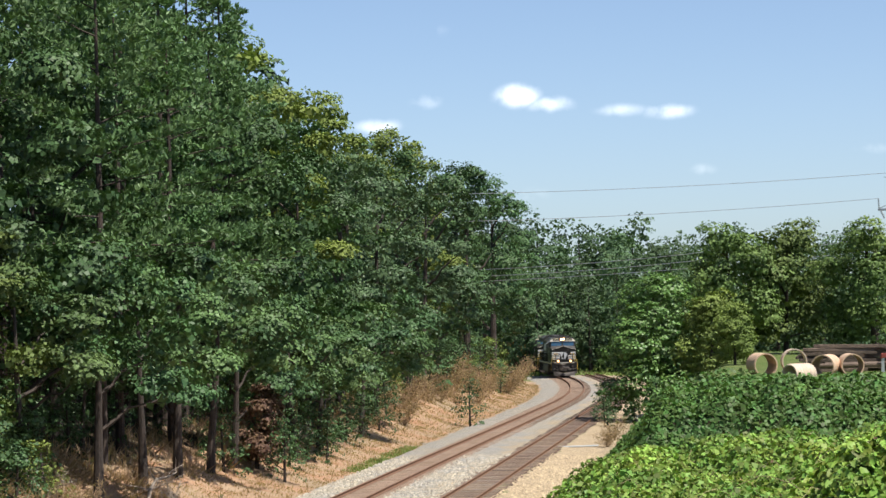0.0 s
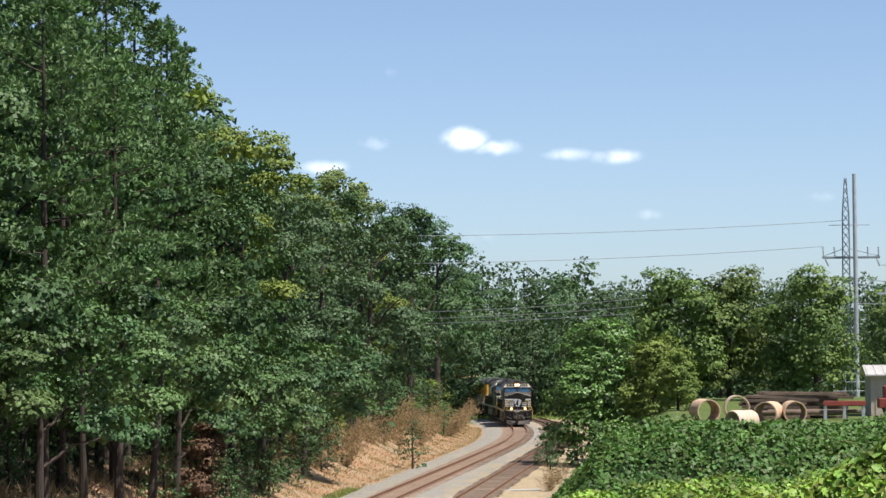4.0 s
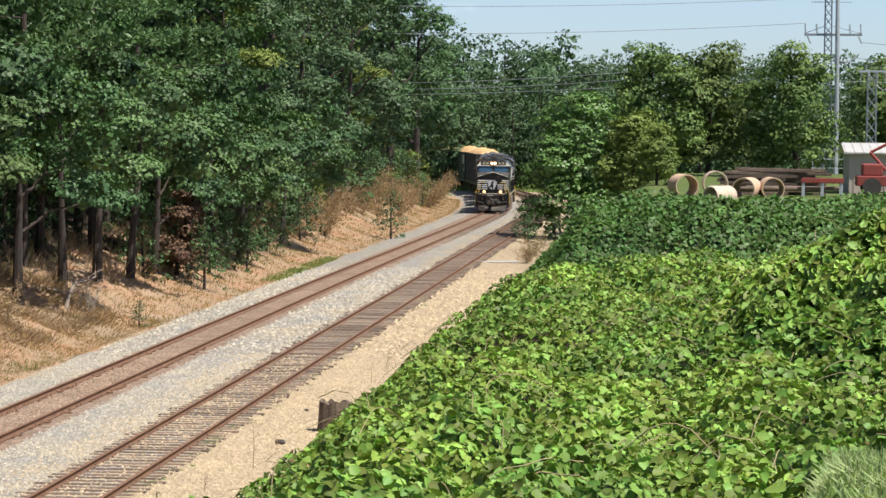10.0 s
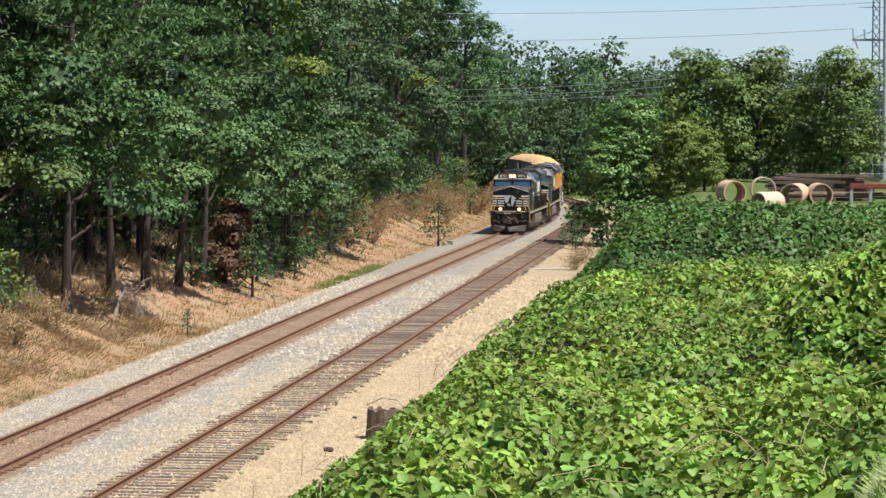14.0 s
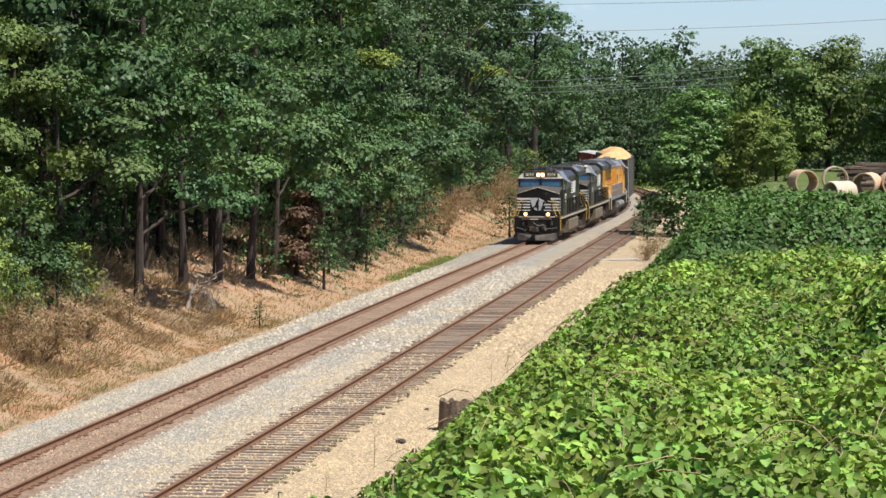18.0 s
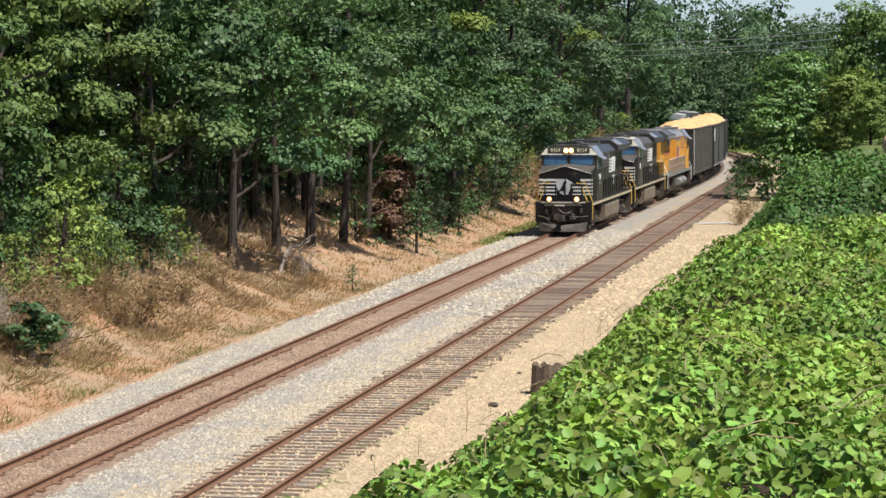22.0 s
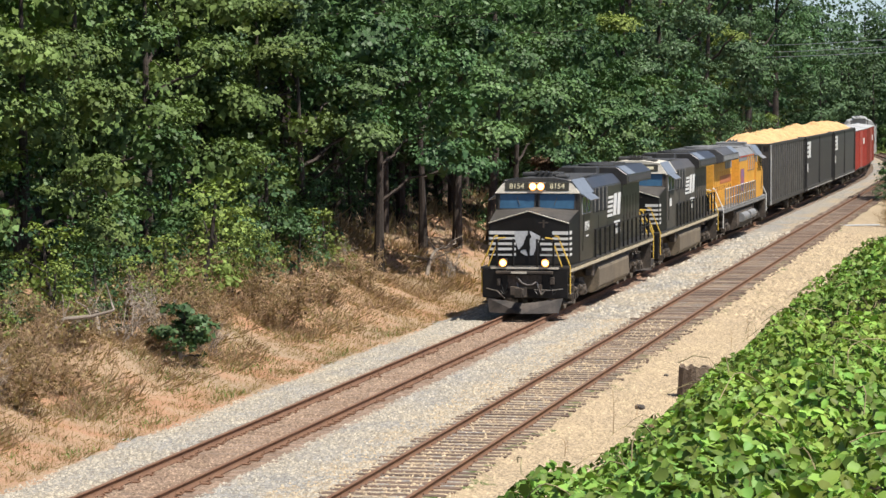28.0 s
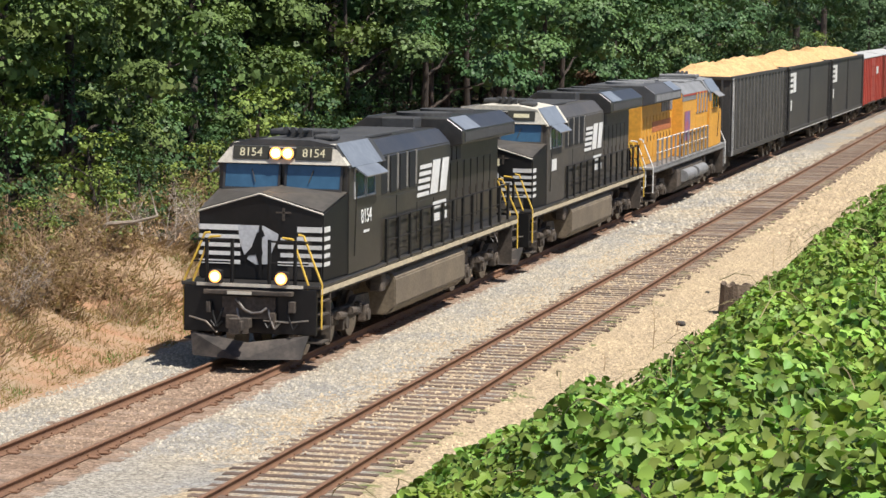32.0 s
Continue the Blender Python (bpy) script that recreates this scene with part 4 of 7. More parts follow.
def kudzu(name, region, count, size, material, label, lift, rng, density=None, round_shape=True):
    x0, x1, y0, y1 = region
    x, y = rng.uniform(x0, x1, count), rng.uniform(y0, y1, count)
    if density is not None:
        keep = rng.random(count) < density(x, y)
        x, y = x[keep], y[keep]
    n = len(x)
    e = 0.12
    z = ground_z(x, y)
    top = vine_top(x, y)
    sx = (ground_z(x + e, y) - z) / e + lift * (vine_top(x + e, y) - top) / e
    sy = (ground_z(x, y + e) - z) / e + lift * (vine_top(x, y + e) - top) / e
    sx, sy = np.clip(sx, -2.2, 2.2), np.clip(sy, -2.2, 2.2)
    h = top * lift * (1 - 0.55 * rng.random(n) ** 2.5) + 0.05
    at = np.stack([x, y, z + h], 1)
    face = unit(unit(np.stack([-sx, -sy, np.ones(n)], 1)) + 0.6 * rng.normal(size=(n, 3)) + np.array([0.1, -0.2, 0.15]))
    lens = size * (0.5 + 0.85 * rng.random(n))
    me = round_leaves(name, at, face, lens, material, rng) if round_shape else leaf_mesh(name, at, face, lens, material, rng, fold=0.12)
    return tagged(new(name, me), label, "climbing vine", kind="stuff")


def near_mask(x, y):
    left = vine_edge(y) + 0.16 * wave(x, y, 0.8, 12) + 0.16 * wave(x, y, 2.4, 13)
    holes = 0.16 + 0.84 * step(0.24, 0.56, vine_top(x, y) / np.clip((x - vine_edge(y) + 0.35) / 2.2, 0.12, 1))
    return (x > left) * holes * ~((x > 0.55) & (y < 15))


def hedge_top(x, y):
    """The steep dark heap of vines that stands behind the crest."""
    edge = step(-5.0, -3.2, x + 0.5 * wave(x, y, 0.9, 31)) * step(91.0, 94.0, y + 0.9 * wave(x, y, 0.5, 33))
    return edge * (4.15 - np.clip(x, 0, 9) * 0.1 - 2.9 + 0.5 * lumps(x, y, 2.6, 5.0) + 0.35 * lumps(x, y, 1.1, 7.0) + 0.2 * wave(x, y, 0.6, 35))


def hedge(count, size, rng):
    x, y = rng.uniform(-6, 16, count), rng.uniform(90, 112, count)
    front = rng.random(count) < 0.55
    y = np.where(front, rng.uniform(90.2, 95.0, count), y)
    e = 0.15
    top = hedge_top(x, y)
    sx, sy = (hedge_top(x + e, y) - top) / e, (hedge_top(x, y + e) - top) / e
    z = np.maximum(ground_z(x, y), 2.9 + top)
    keep = (top > 0.06)
    z = z - rng.random(count) ** 2 * 0.35
    at = np.stack([x, y, z], 1)[keep]
    face = unit(unit(np.stack([-sx, -sy, np.ones(count)], 1)) + 0.45 * rng.normal(size=(count, 3)))[keep]
    me = leaf_mesh("kudzu", at, face, size * (0.55 + 0.8 * rng.random(len(at))), LEAF_DARKVINE, rng, fold=0.12)
    tagged(new("kudzu", me), "dark-green vines heaped over a hedge behind the crest", "climbing vine", kind="stuff")


NP = np.random.default_rng(5)
kudzu("kudzu", (-10.4, 5.5, 13, 31), 95000, 0.097, LEAF_KUDZU, "dense bright-green kudzu leaves over the near bank", 1.0, NP, near_mask)
kudzu("kudzu", (-10.4, 8.5, 31, 56), 120000, 0.112, LEAF_KUDZU, "dense green kudzu leaves over the bank by the siding", 1.0, NP, near_mask, False)
kudzu("kudzu", (-8.6, 8.5, 56, 82), 74000, 0.135, LEAF_KUDZU, "kudzu heaped over the crest of the bank", 1.0, NP, near_mask, False)
kudzu("kudzu", (-8.6, 14, 82, 122), 36000, 0.19, LEAF_DARKVINE, "dark-green vines over the foot of the far bank", 0.8, NP, near_mask, False)
kudzu("kudzu", (0.6, 6.0, 36, 46), 22000, 0.15, LEAF_KUDZU, "broad kudzu leaves over a knoll on the bank", 1.0, NP)
hedge(50000, 0.18, NP)
kudzu("withered_vine", (-8, 6, 16, 62), 9000, 0.07, DEAD_LEAF, "withered tan leaves and stems among the kudzu", 1.04, NP, lambda x, y: step(0.35, 0.75, wave(x, y, 0.9, 41) + 0.5 * wave(x, y, 2.7, 42)) * near_mask(x, y), False)


def runners(count, rng):
    """Bare pale runners of the vine, arching over the leaves."""
    b = bmesh.new()
    for _ in range(count):
        x, y = rng.uniform(-7.8, 3.0), rng.uniform(18, 66)
        a, L, arch = rng.uniform(0, 6.28), rng.uniform(0.4, 1.3), rng.uniform(0.1, 0.3)
        z = gz(x, y) + float(vine_top(x, y)) + 0.1
        pts, px, py = [], x, y
        for k in range(8):
            t = k / 7
            pts.append(Vector((px, py, z + arch * math.sin(math.pi * t) + rng.uniform(-0.02, 0.02))))
            px, py = px + math.cos(a) * L / 7, py + math.sin(a) * L / 7
            a += rng.gauss(0, 0.22)
        pipe_line(b, pts, 0.0055, 4)
    o = finish("vine_runners", b, STEM)
    tagged(o, "pale bare runners arching over the kudzu", "climbing vine", kind="stuff")


runners(190, R)


def blades(name, x, y, z, length, width, lean, material, label, category, rng):
    n = len(x)
    a = rng.uniform(0, 6.283, n)
    d = np.stack([np.cos(a), np.sin(a), np.zeros(n)], 1)
    s = np.stack([-np.sin(a), np.cos(a), np.zeros(n)], 1)
    p = np.stack([x, y, z], 1)
    L = (length * (0.5 + rng.random(n)))[:, None]
    w = width * (0.6 + 0.8 * rng.random((n, 1)))
    bend = (lean * rng.random(n))[:, None]
    tip = p + np.array([0, 0, 1.0]) * L * (1 - bend * 0.45) + d * L * bend
    v = np.stack([p - s * w, p + s * w + d * L * bend * 0.2, tip], 1).reshape(-1, 3)
    me = raw_mesh(name, v, np.arange(3 * n), 3, material)
    return tagged(new(name, me), label, category, kind="stuff")


def bank_points(n, y0, y1, u0, u1, rng, clump=0.55):
    """Places on the left bank, gathered in tufts."""
    s = rng.uniform(y0, y1, n)
    u = rng.uniform(u0, u1, n)
    keep = rng.random(n) < np.clip(clump + 0.6 * wave(u * 1.5, s, 0.9, 21) + 0.4 * wave(u, s, 3.1, 22), 0, 1)
    s, u = s[keep], u[keep]
    a = np.where(s > CURVE_Y, (s - CURVE_Y) / CURVE_R, 0)
    x = np.where(s > CURVE_Y, MAIN_X - CURVE_R + (CURVE_R + u) * np.cos(a), MAIN_X + u)
    y = np.where(s > CURVE_Y, CURVE_Y + (CURVE_R + u) * np.sin(a), s)
    return x, y, ground_z(x, y) - 0.03


x, y, z = bank_points(120000, 46, 110, -10.5, -3.5, NP, 0.85)
blades("dry_grass", x, y, z, np.full(len(x), 0.17), 0.008, 1.8, DRY, "dry straw-coloured grass over the clay bank", "grass", NP)
x, y, z = bank_points(70000, 105, 300, -9.0, -3.4, NP, 0.7)
blades("dry_grass", x, y, z, np.full(len(x), 0.2), 0.02, 2.0, DRY, "dry straw-coloured grass over the clay bank", "grass", NP)
x, y, z = bank_points(34000, 48, 108, -11.0, -5.0, NP, 0.42)
blades("dead_weeds", x, y, z, np.full(len(x), 0.42), 0.007, 1.5, DRY_BROWN, "tangled brown dead weeds on the bank", "weeds", NP)
x, y, z = bank_points(22000, 105, 290, -11.5, -7.5, NP, 0.35)
blades("dead_weeds", x, y, z, np.full(len(x), 0.7), 0.024, 1.0, DRY_BROWN, "tangled brown dead weeds on the bank", "weeds", NP)
x, y, z = bank_points(16000, 48, 90, -7.0, -3.6, NP, 0.15)
blades("green_weeds", x, y, z, np.full(len(x), 0.2), 0.013, 1.4, GRASS, "sparse green weeds among the dry grass", "weeds", NP)
x, y, z = bank_points(4200, 139, 165, -4.2, -3.2, NP, 0.7)
blades("green_weeds", x, y, z, np.full(len(x), 0.16), 0.03, 0.9, GRASS, "strip of short green grass beside the ballast", "grass", NP)
n = 16000
x, y = NP.uniform(0.5, 1.7, n), NP.uniform(8.5, 14.5, n)
blades("mown_grass", x, y, ground_z(x, y), np.full(n, 0.07), 0.004, 1.2, mat("pale_grass", (0.34, 0.42, 0.17), 0.7, 0, (0.26, 0.34, 0.13), 0.6, 0.45, 6, 0.2, isl=0.3, translucent=0.3), "green grass at the top of the bank", "grass", NP)
n = 9000
x, y = NP.uniform(-30, 16, n), NP.uniform(330, 372, n)
blades("meadow_grass", x, y, ground_z(x, y), np.full(n, 0.3), 0.12, 0.8, GRASS, "bright grass beyond the curve", "grass", NP)


def dead_brush(seed, height, label, material, twigs=150, name="dead_bush"):
    """A leafless bush: crooked stems from one root, forked into thin twigs."""
    rng = np.random.default_rng(seed)
    t = thing(name, label, "bush")
    stems, fine = bmesh.new(), []
    for i in range(9):
        a = rng.random() * 6.283
        sp = 0.35 + 0.5 * rng.random()
        end = Vector((math.cos(a) * sp * height, math.sin(a) * sp * height, height * (0.55 + 0.45 * rng.random())))
        pts = limb_points(rng, (0, 0, -0.1), end, 5, 0.1)
        tapered(stems, pts, 0.022, 0.006, 5)
        for k in range(twigs // 9):
            j = rng.integers(1, 5)
            p = np.array(pts[j]) + rng.normal(size=3) * 0.08
            fine.append((p, unit(rng.normal(size=3) + np.array([0, 0, 0.1]) + 0.5 * np.array(end) / height)))
    part("stem", stems, material, t)
    if material is DRY_BROWN:
        k = 420
        at = np.array([f[0] + f[1] * height * 0.3 * rng.random() + rng.normal(size=3) * 0.1 for f in fine])[rng.integers(0, len(fine), k)] + rng.normal(size=(k, 3)) * 0.1
        lv = new("withered_leaf", leaf_mesh("withered_leaf", at, rng.normal(size=(k, 3)) + np.array([0.4, -0.3, 0.6]), 0.05 + 0.07 * rng.random(k), DEAD_LEAF, rng))
        lv.parent = t
        tagged(lv, kind="stuff")
    n = len(fine)
    p, d = np.array([f[0] for f in fine]), np.array([f[1] for f in fine])
    s = unit(np.cross(d, rng.normal(size=(n, 3))))
    L = height * (0.1 + 0.22 * rng.random((n, 1)))
    v = np.stack([p - s * 0.008, p + s * 0.008, p + d * L + s * 0.004, p + d * L * 0.98 - s * 0.004], 1).reshape(-1, 3)
    o = new("twiggery", raw_mesh("twiggery", v, np.arange(4 * n), 4, material))
    o.parent = t
    return t


brush_a = dead_brush(41, 1.7, "leafless brown brush on the bank", DRY_BROWN, 700)
brush_b = dead_brush(42, 1.5, "bleached grey tangle of dead twigs", DEAD_WOOD, 500)
brush_a.matrix_basis = Matrix.Translation((-25.2, 63, gz(-25.2, 63)))
brush_b.matrix_basis = Matrix.Translation((-24.6, 72.5, gz(-24.6, 72.5)))
for x, y, s in ((-24.2, 262, 1.5), (-24.8, 272, 1.6), (-25.4, 282, 1.6), (-23.6, 252, 1.2), (-25.5, 238, 1.5), (-26.0, 226, 1.7)):
    plant(brush_a, x, y, s, rng=R)
for x, y, s in ((-9.0, 160, 0.7), (-9.0, 168, 0.8)):
    plant(brush_a, x, y, s, rng=R)
for i in range(34):
    y = 54 + i * 6.0 + R.uniform(-2, 2)
    p, a = along(y, -(7.4 + R.uniform(-0.8, 1.8)))
    if not 99 < y < 150:
        plant(brush_a, p.x, p.y, R.uniform(0.6, 1.3), rng=R)
for i in range(30):
    y = 52 + i * 1.1 + R.uniform(-1, 1)
    x = -25.2 + R.uniform(-1.6, 0.9)
    plant((brush_a, brush_b)[R.random() < 0.25], x, y, R.uniform(0.5, 1.05), rng=R)
for x, y, s in ((-23.6, 106.3, 0.9), (-25.0, 70.5, 0.9), (-24.0, 75.0, 0.7), (-25.5, 95.0, 0.8), (-24.4, 58.0, 0.8), (-24.5, 140, 0.9)):
    plant(brush_b, x, y, s, rng=R)
ivy = broad_tree(43, 1.5, 1.0, 0.0, 0.15, 60, LEAF_OAK, "low dark-green ivy clump among dead twigs", "bush", per=16, nlobes=8, spread=0.26, name="bush")
for i in range(16):
    plant((under_b, under_a)[i % 2], -26.6 + R.uniform(-1.2, 0.9), 53 + i * 2.6, R.uniform(0.3, 0.75), rng=R, label="green vine leaves climbing over the dead brush")
ivy.matrix_basis = Matrix.Translation((-23.7, 71.6, gz(-23.7, 71.6)))
hanging = broad_tree(44, 4.2, 1.2, 0.05, 0.13, 260, mat("dead_vine_leaves", (0.17, 0.095, 0.055), 0.8, 0, (0.10, 0.055, 0.035), 0.5, 0.4, 3, 0.2, isl=0.4, translucent=0.15),
                     "curtain of rust-brown dead vine hanging on a trunk", "vine", per=18, nlobes=10, spread=0.3, name="dead_vine", dense=True, core=60)
hanging.matrix_basis = Matrix.Translation((-24.2, 128.0, gz(-24.2, 128.0) - 0.2))


def dead_limb(x, y, turn, seed):
    rng = np.random.default_rng(seed)
    t = thing("dead_limb", "bleached fallen limb with bare side branches", "branch", Matrix.Translation((x, y, gz(x, y))) @ Matrix.Rotation(turn, 4, "Z"))
    b = bmesh.new()
    pts = [Vector((0, 0, -0.1)), Vector((0.25, 0.1, 0.55)), Vector((0.7, 0.2, 0.95)), Vector((1.4, 0.25, 1.0)), Vector((2.0, 0.35, 1.15))]
    tapered(b, pts, 0.09, 0.03, 7)
    part("stem", b, DEAD_WOOD, t)
    for k in range(6):
        q = pts[1 + k % 4]
        b = bmesh.new()
        tapered(b, limb_points(rng, q, q + Vector((rng.normal() * 0.5, rng.normal() * 0.4, 0.25 + rng.random() * 0.5)), 4, 0.1), 0.03, 0.008, 5)
        part("twig", b, DEAD_WOOD, t)


dead_limb(-25.8, 66.2, 0.3, 1)
dead_limb(-25.2, 69.3, 2.0, 2)
dead_limb(-24.3, 105.2, 1.0, 3)

# ---- yard beyond the bank ----
GALV = mat("galvanised_steel", (0.52, 0.54, 0.56), 0.5, 0.5, (0.40, 0.42, 0.44), 1.2, 0.5, 20, 0.12)
GALV_GREY = mat("grey_lattice_steel", (0.30, 0.33, 0.36), 0.55, 0.4, (0.22, 0.25, 0.28), 1.2, 0.5, 20, 0.12)
CONCRETE = mat("tan_culvert_concrete", (0.60, 0.43, 0.30), 0.85, 0, (0.48, 0.32, 0.21), 1.6, 0.5, 20, 0.2, bump=0.3)
PALE_PIPE = mat("cream_culvert", (0.60, 0.48, 0.37), 0.7, 0, (0.50, 0.39, 0.29), 1.6, 0.5, 20, 0.15)
WOOD_OLD = mat("weathered_timber", (0.20, 0.145, 0.105), 0.9, 0, (0.10, 0.072, 0.055), 1.4, 0.5, 14, 0.3, bump=0.6, rnd=0.35, stretch=(1, 5, 5))
POLE_WOOD = mat("creosoted_pole", (0.07, 0.052, 0.042), 0.9, 0, (0.05, 0.036, 0.03), 2, 0.5, 12, 0.3)
TIN = mat("pale_tin_roof", (0.62, 0.60, 0.56), 0.5, 0.3, (0.50, 0.47, 0.43), 0.8, 0.5, 10, 0.12)
SIDING = mat("beige_siding", (0.50, 0.42, 0.36), 0.8, 0, (0.42, 0.35, 0.30), 0.8, 0.5, 10, 0.12)
MACHINE_RED = mat("red_machine_paint", (0.30, 0.05, 0.035), 0.6, 0, (0.2, 0.045, 0.035), 1.5, 0.5, 12, 0.2)
WIRE = mat("weathered_wire", (0.6, 0.61, 0.62), 0.5, 0.3)
CERAMIC = mat("grey_insulator", (0.36, 0.37, 0.39), 0.3)


def culvert(x, y, z, radius, length, turn, material, label, ridged=False, tilt=0.0):
    t = thing("culvert_pipe", label, "pipe", Matrix.Translation((x, y, z)) @ Matrix.Rotation(turn, 4, "Z") @ Matrix.Rotation(tilt, 4, "X"), group="stacked culvert pipes")
    b = bmesh.new()
    seg, wall = 32, 0.06
    n = 13 if ridged else 4
    outer, inner = [], []
    for i in range(n):
        yy = length * i / (n - 1)
        ro = radius + (0.05 if ridged and i % 2 else 0.0)
        outer.append([b.verts.new((ro * math.cos(2 * math.pi * k / seg), yy, radius + ro * math.sin(2 * math.pi * k / seg))) for k in range(seg)])
    for yy in (0.0, length):
        r = radius - wall
        inner.append([b.verts.new((r * math.cos(2 * math.pi * k / seg), yy, radius + r * math.sin(2 * math.pi * k / seg))) for k in range(seg)])
    rings = [inner[0]] + outer + [inner[1], inner[0]]
    for a, c in zip(rings[:-1], rings[1:]):
        for k in range(seg):
            b.faces.new((a[k], a[(k + 1) % seg], c[(k + 1) % seg], c[k]))
    bmesh.ops.recalc_face_normals(b, faces=b.faces[:])
    part("barrel", b, material, t)
    return t


YZ = gz(2.0, 140.0)
culvert(0.45, 141.0, gz(-0.2, 141) - 0.05, 0.62, 1.8, 0.25, CONCRETE, "tan concrete culvert ring on the heap")
culvert(1.95, 142.0, gz(1.3, 142) + 0.05, 0.66, 0.9, 0.1, PALE_PIPE, "upright pale culvert ring on the heap")
culvert(3.35, 141.0, gz(2.7, 141) - 0.20, 0.62, 1.8, -0.25, CONCRETE, "tan culvert ring lying on the heap")
culvert(4.95, 141.5, gz(4.4, 141) - 0.15, 0.6, 1.9, 0.1, CONCRETE, "orange-tan culvert ring with dark mouth")
culvert(1.60, 137.6, gz(1.0, 137.6) - 0.40, 0.52, 1.5, -0.75, PALE_PIPE, "cream ridged culvert lying in front of the heap", True)


def timber_stack():
    k = 0
    rng = random.Random(4)
    for row in range(8):
        for j in range(4):
            z = 4.2 + 0.1 + row * 0.185
            x0 = 2.6 + rng.uniform(-0.6, 0.8)
            L = rng.uniform(3.4, 5.0)
            y = 146.5 + j * 0.34 + rng.uniform(-0.05, 0.05)
            b = new_box(-L / 2, L / 2, -0.13, 0.13, -0.085, 0.085, bevel=0.015)
            o = finish("timber", b, WOOD_OLD)
            o.matrix_basis = pose(x0 + L / 2, y, z, rng.uniform(-2, 2), rng.uniform(-1.2, 1.2), rng.uniform(-2, 2))
            tagged(o, "old squared railway timber in a loose stack", "timber", group="stack of old timbers")
    for j in range(3):
        b = bmesh.new()
        rod(b, (-2.6, 0, 0), (2.6, 0, 0), 0.11, 10)
        o = finish("old_pole", b, WOOD_OLD)
        o.matrix_basis = pose(5.2 + 0.5 * j, 144.6 + 0.3 * j, 4.62 + 0.02 * j, 0, rng.uniform(-1, 1), rng.uniform(-4, 4))
        tagged(o, "weathered round pole lying before the stack", "pole", group="old poles")


timber_stack()


def red_frame(x, y):
    t = thing("metal_frame", "low red-painted steel frame with white legs", "frame", Matrix.Translation((x, y, gz(x, y))))
    part("beam", new_box(-1.1, 1.1, -0.12, 0.12, 0.75, 1.0, bevel=0.02), MACHINE_RED, t)
    part("beam", new_box(-1.1, 1.1, 0.9, 1.1, 0.7, 0.9, bevel=0.02), MACHINE_RED, t)
    for sx in (-1.0, 0.0, 1.0):
        part("leg", new_box(sx - 0.06, sx + 0.06, -0.08, 0.08, 0, 0.76), GALV, t)
        part("leg", new_box(sx - 0.06, sx + 0.06, 0.94, 1.06, 0, 0.72), GALV, t)


red_frame(7.6, 143.5)


def shed(x, y):
    z = gz(x, y)
    t = thing("shed", "low beige metal shed with pale tin roof", "shed", Matrix.Translation((x, y, z)))
    b = bmesh.new()
    w, d, h = 7.0, 5.5, 2.25
    for x0, x1, y0, y1 in ((0, w, 0, 0.12), (0, w, d - 0.12, d), (0, 0.12, 0.12, d - 0.12), (w - 0.12, w, 0.12, d - 0.12)):
        box(b, x0, x1, y0, y1, -0.3, h)
    part("wall", b, SIDING, t)
    for k in range(12):
        part("panel_rib", new_box(0.25 + 0.56 * k, 0.30 + 0.56 * k, -0.03, 0.0, 0, h), SIDING, t)
    b = bmesh.new()
    prism(b, [(-0.35, h - 0.02), (d / 2, h + 0.5), (d + 0.35, h - 0.02), (d + 0.35, h + 0.06), (d / 2, h + 0.58), (-0.35, h + 0.06)], -0.3, w + 0.3, "x")
    part("roof", b, TIN, t)
    for k in range(16):
        b = bmesh.new()
        xx = -0.2 + 0.48 * k
        prism(b, [(-0.36, h + 0.06), (d / 2, h + 0.585), (d / 2, h + 0.615), (-0.36, h + 0.09)], xx, xx + 0.04, "x")
        part("roof_rib", b, TIN, t)


shed(9.45, 151.0)


def boom_machine(x, y):
    z = gz(x, y)
    t = thing("loading_machine", "red-brown yard machine with a folded boom", "machine", Matrix.Translation((x, y, z)))
    part("chassis", new_box(-0.2, 4.2, -0.9, 0.9, 0.55, 1.1, bevel=0.05), MACHINE_RED, t)
    part("cab", new_box(0.1, 1.2, -0.8, 0.8, 1.1, 1.75, bevel=0.08), MACHINE_RED, t)
    part("engine_cover", new_box(1.7, 4.0, -0.7, 0.7, 1.1, 1.6, bevel=0.08), MACHINE_RED, t)
    b = bmesh.new()
    rod(b, (1.4, 0, 1.4), (0.55, 0, 2.35), 0.09, 8)
    rod(b, (0.55, 0, 2.35), (2.2, 0, 3.2), 0.08, 8)
    part("boom", b, MACHINE_RED, t)
    b = bmesh.new()
    rod(b, (1.9, 0.1, 1.5), (3.4, 0.1, 2.1), 0.06, 8)
    part("hydraulic_ram", b, GRIME_YARD, t)
    for sx in (0.6, 3.2):
        for sy in (-0.95, 0.95):
            b = bmesh.new()
            rod(b, (sx, sy - 0.15, 0.5), (sx, sy + 0.15, 0.5), 0.5, 20)
            part("wheel", b, GRIME_YARD, t)


GRIME_YARD = mat("dark_rubber", (0.03, 0.028, 0.026), 0.85, 0, (0.06, 0.05, 0.045), 2, 0.5, 12, 0.2)
boom_machine(9.7, 146.0)


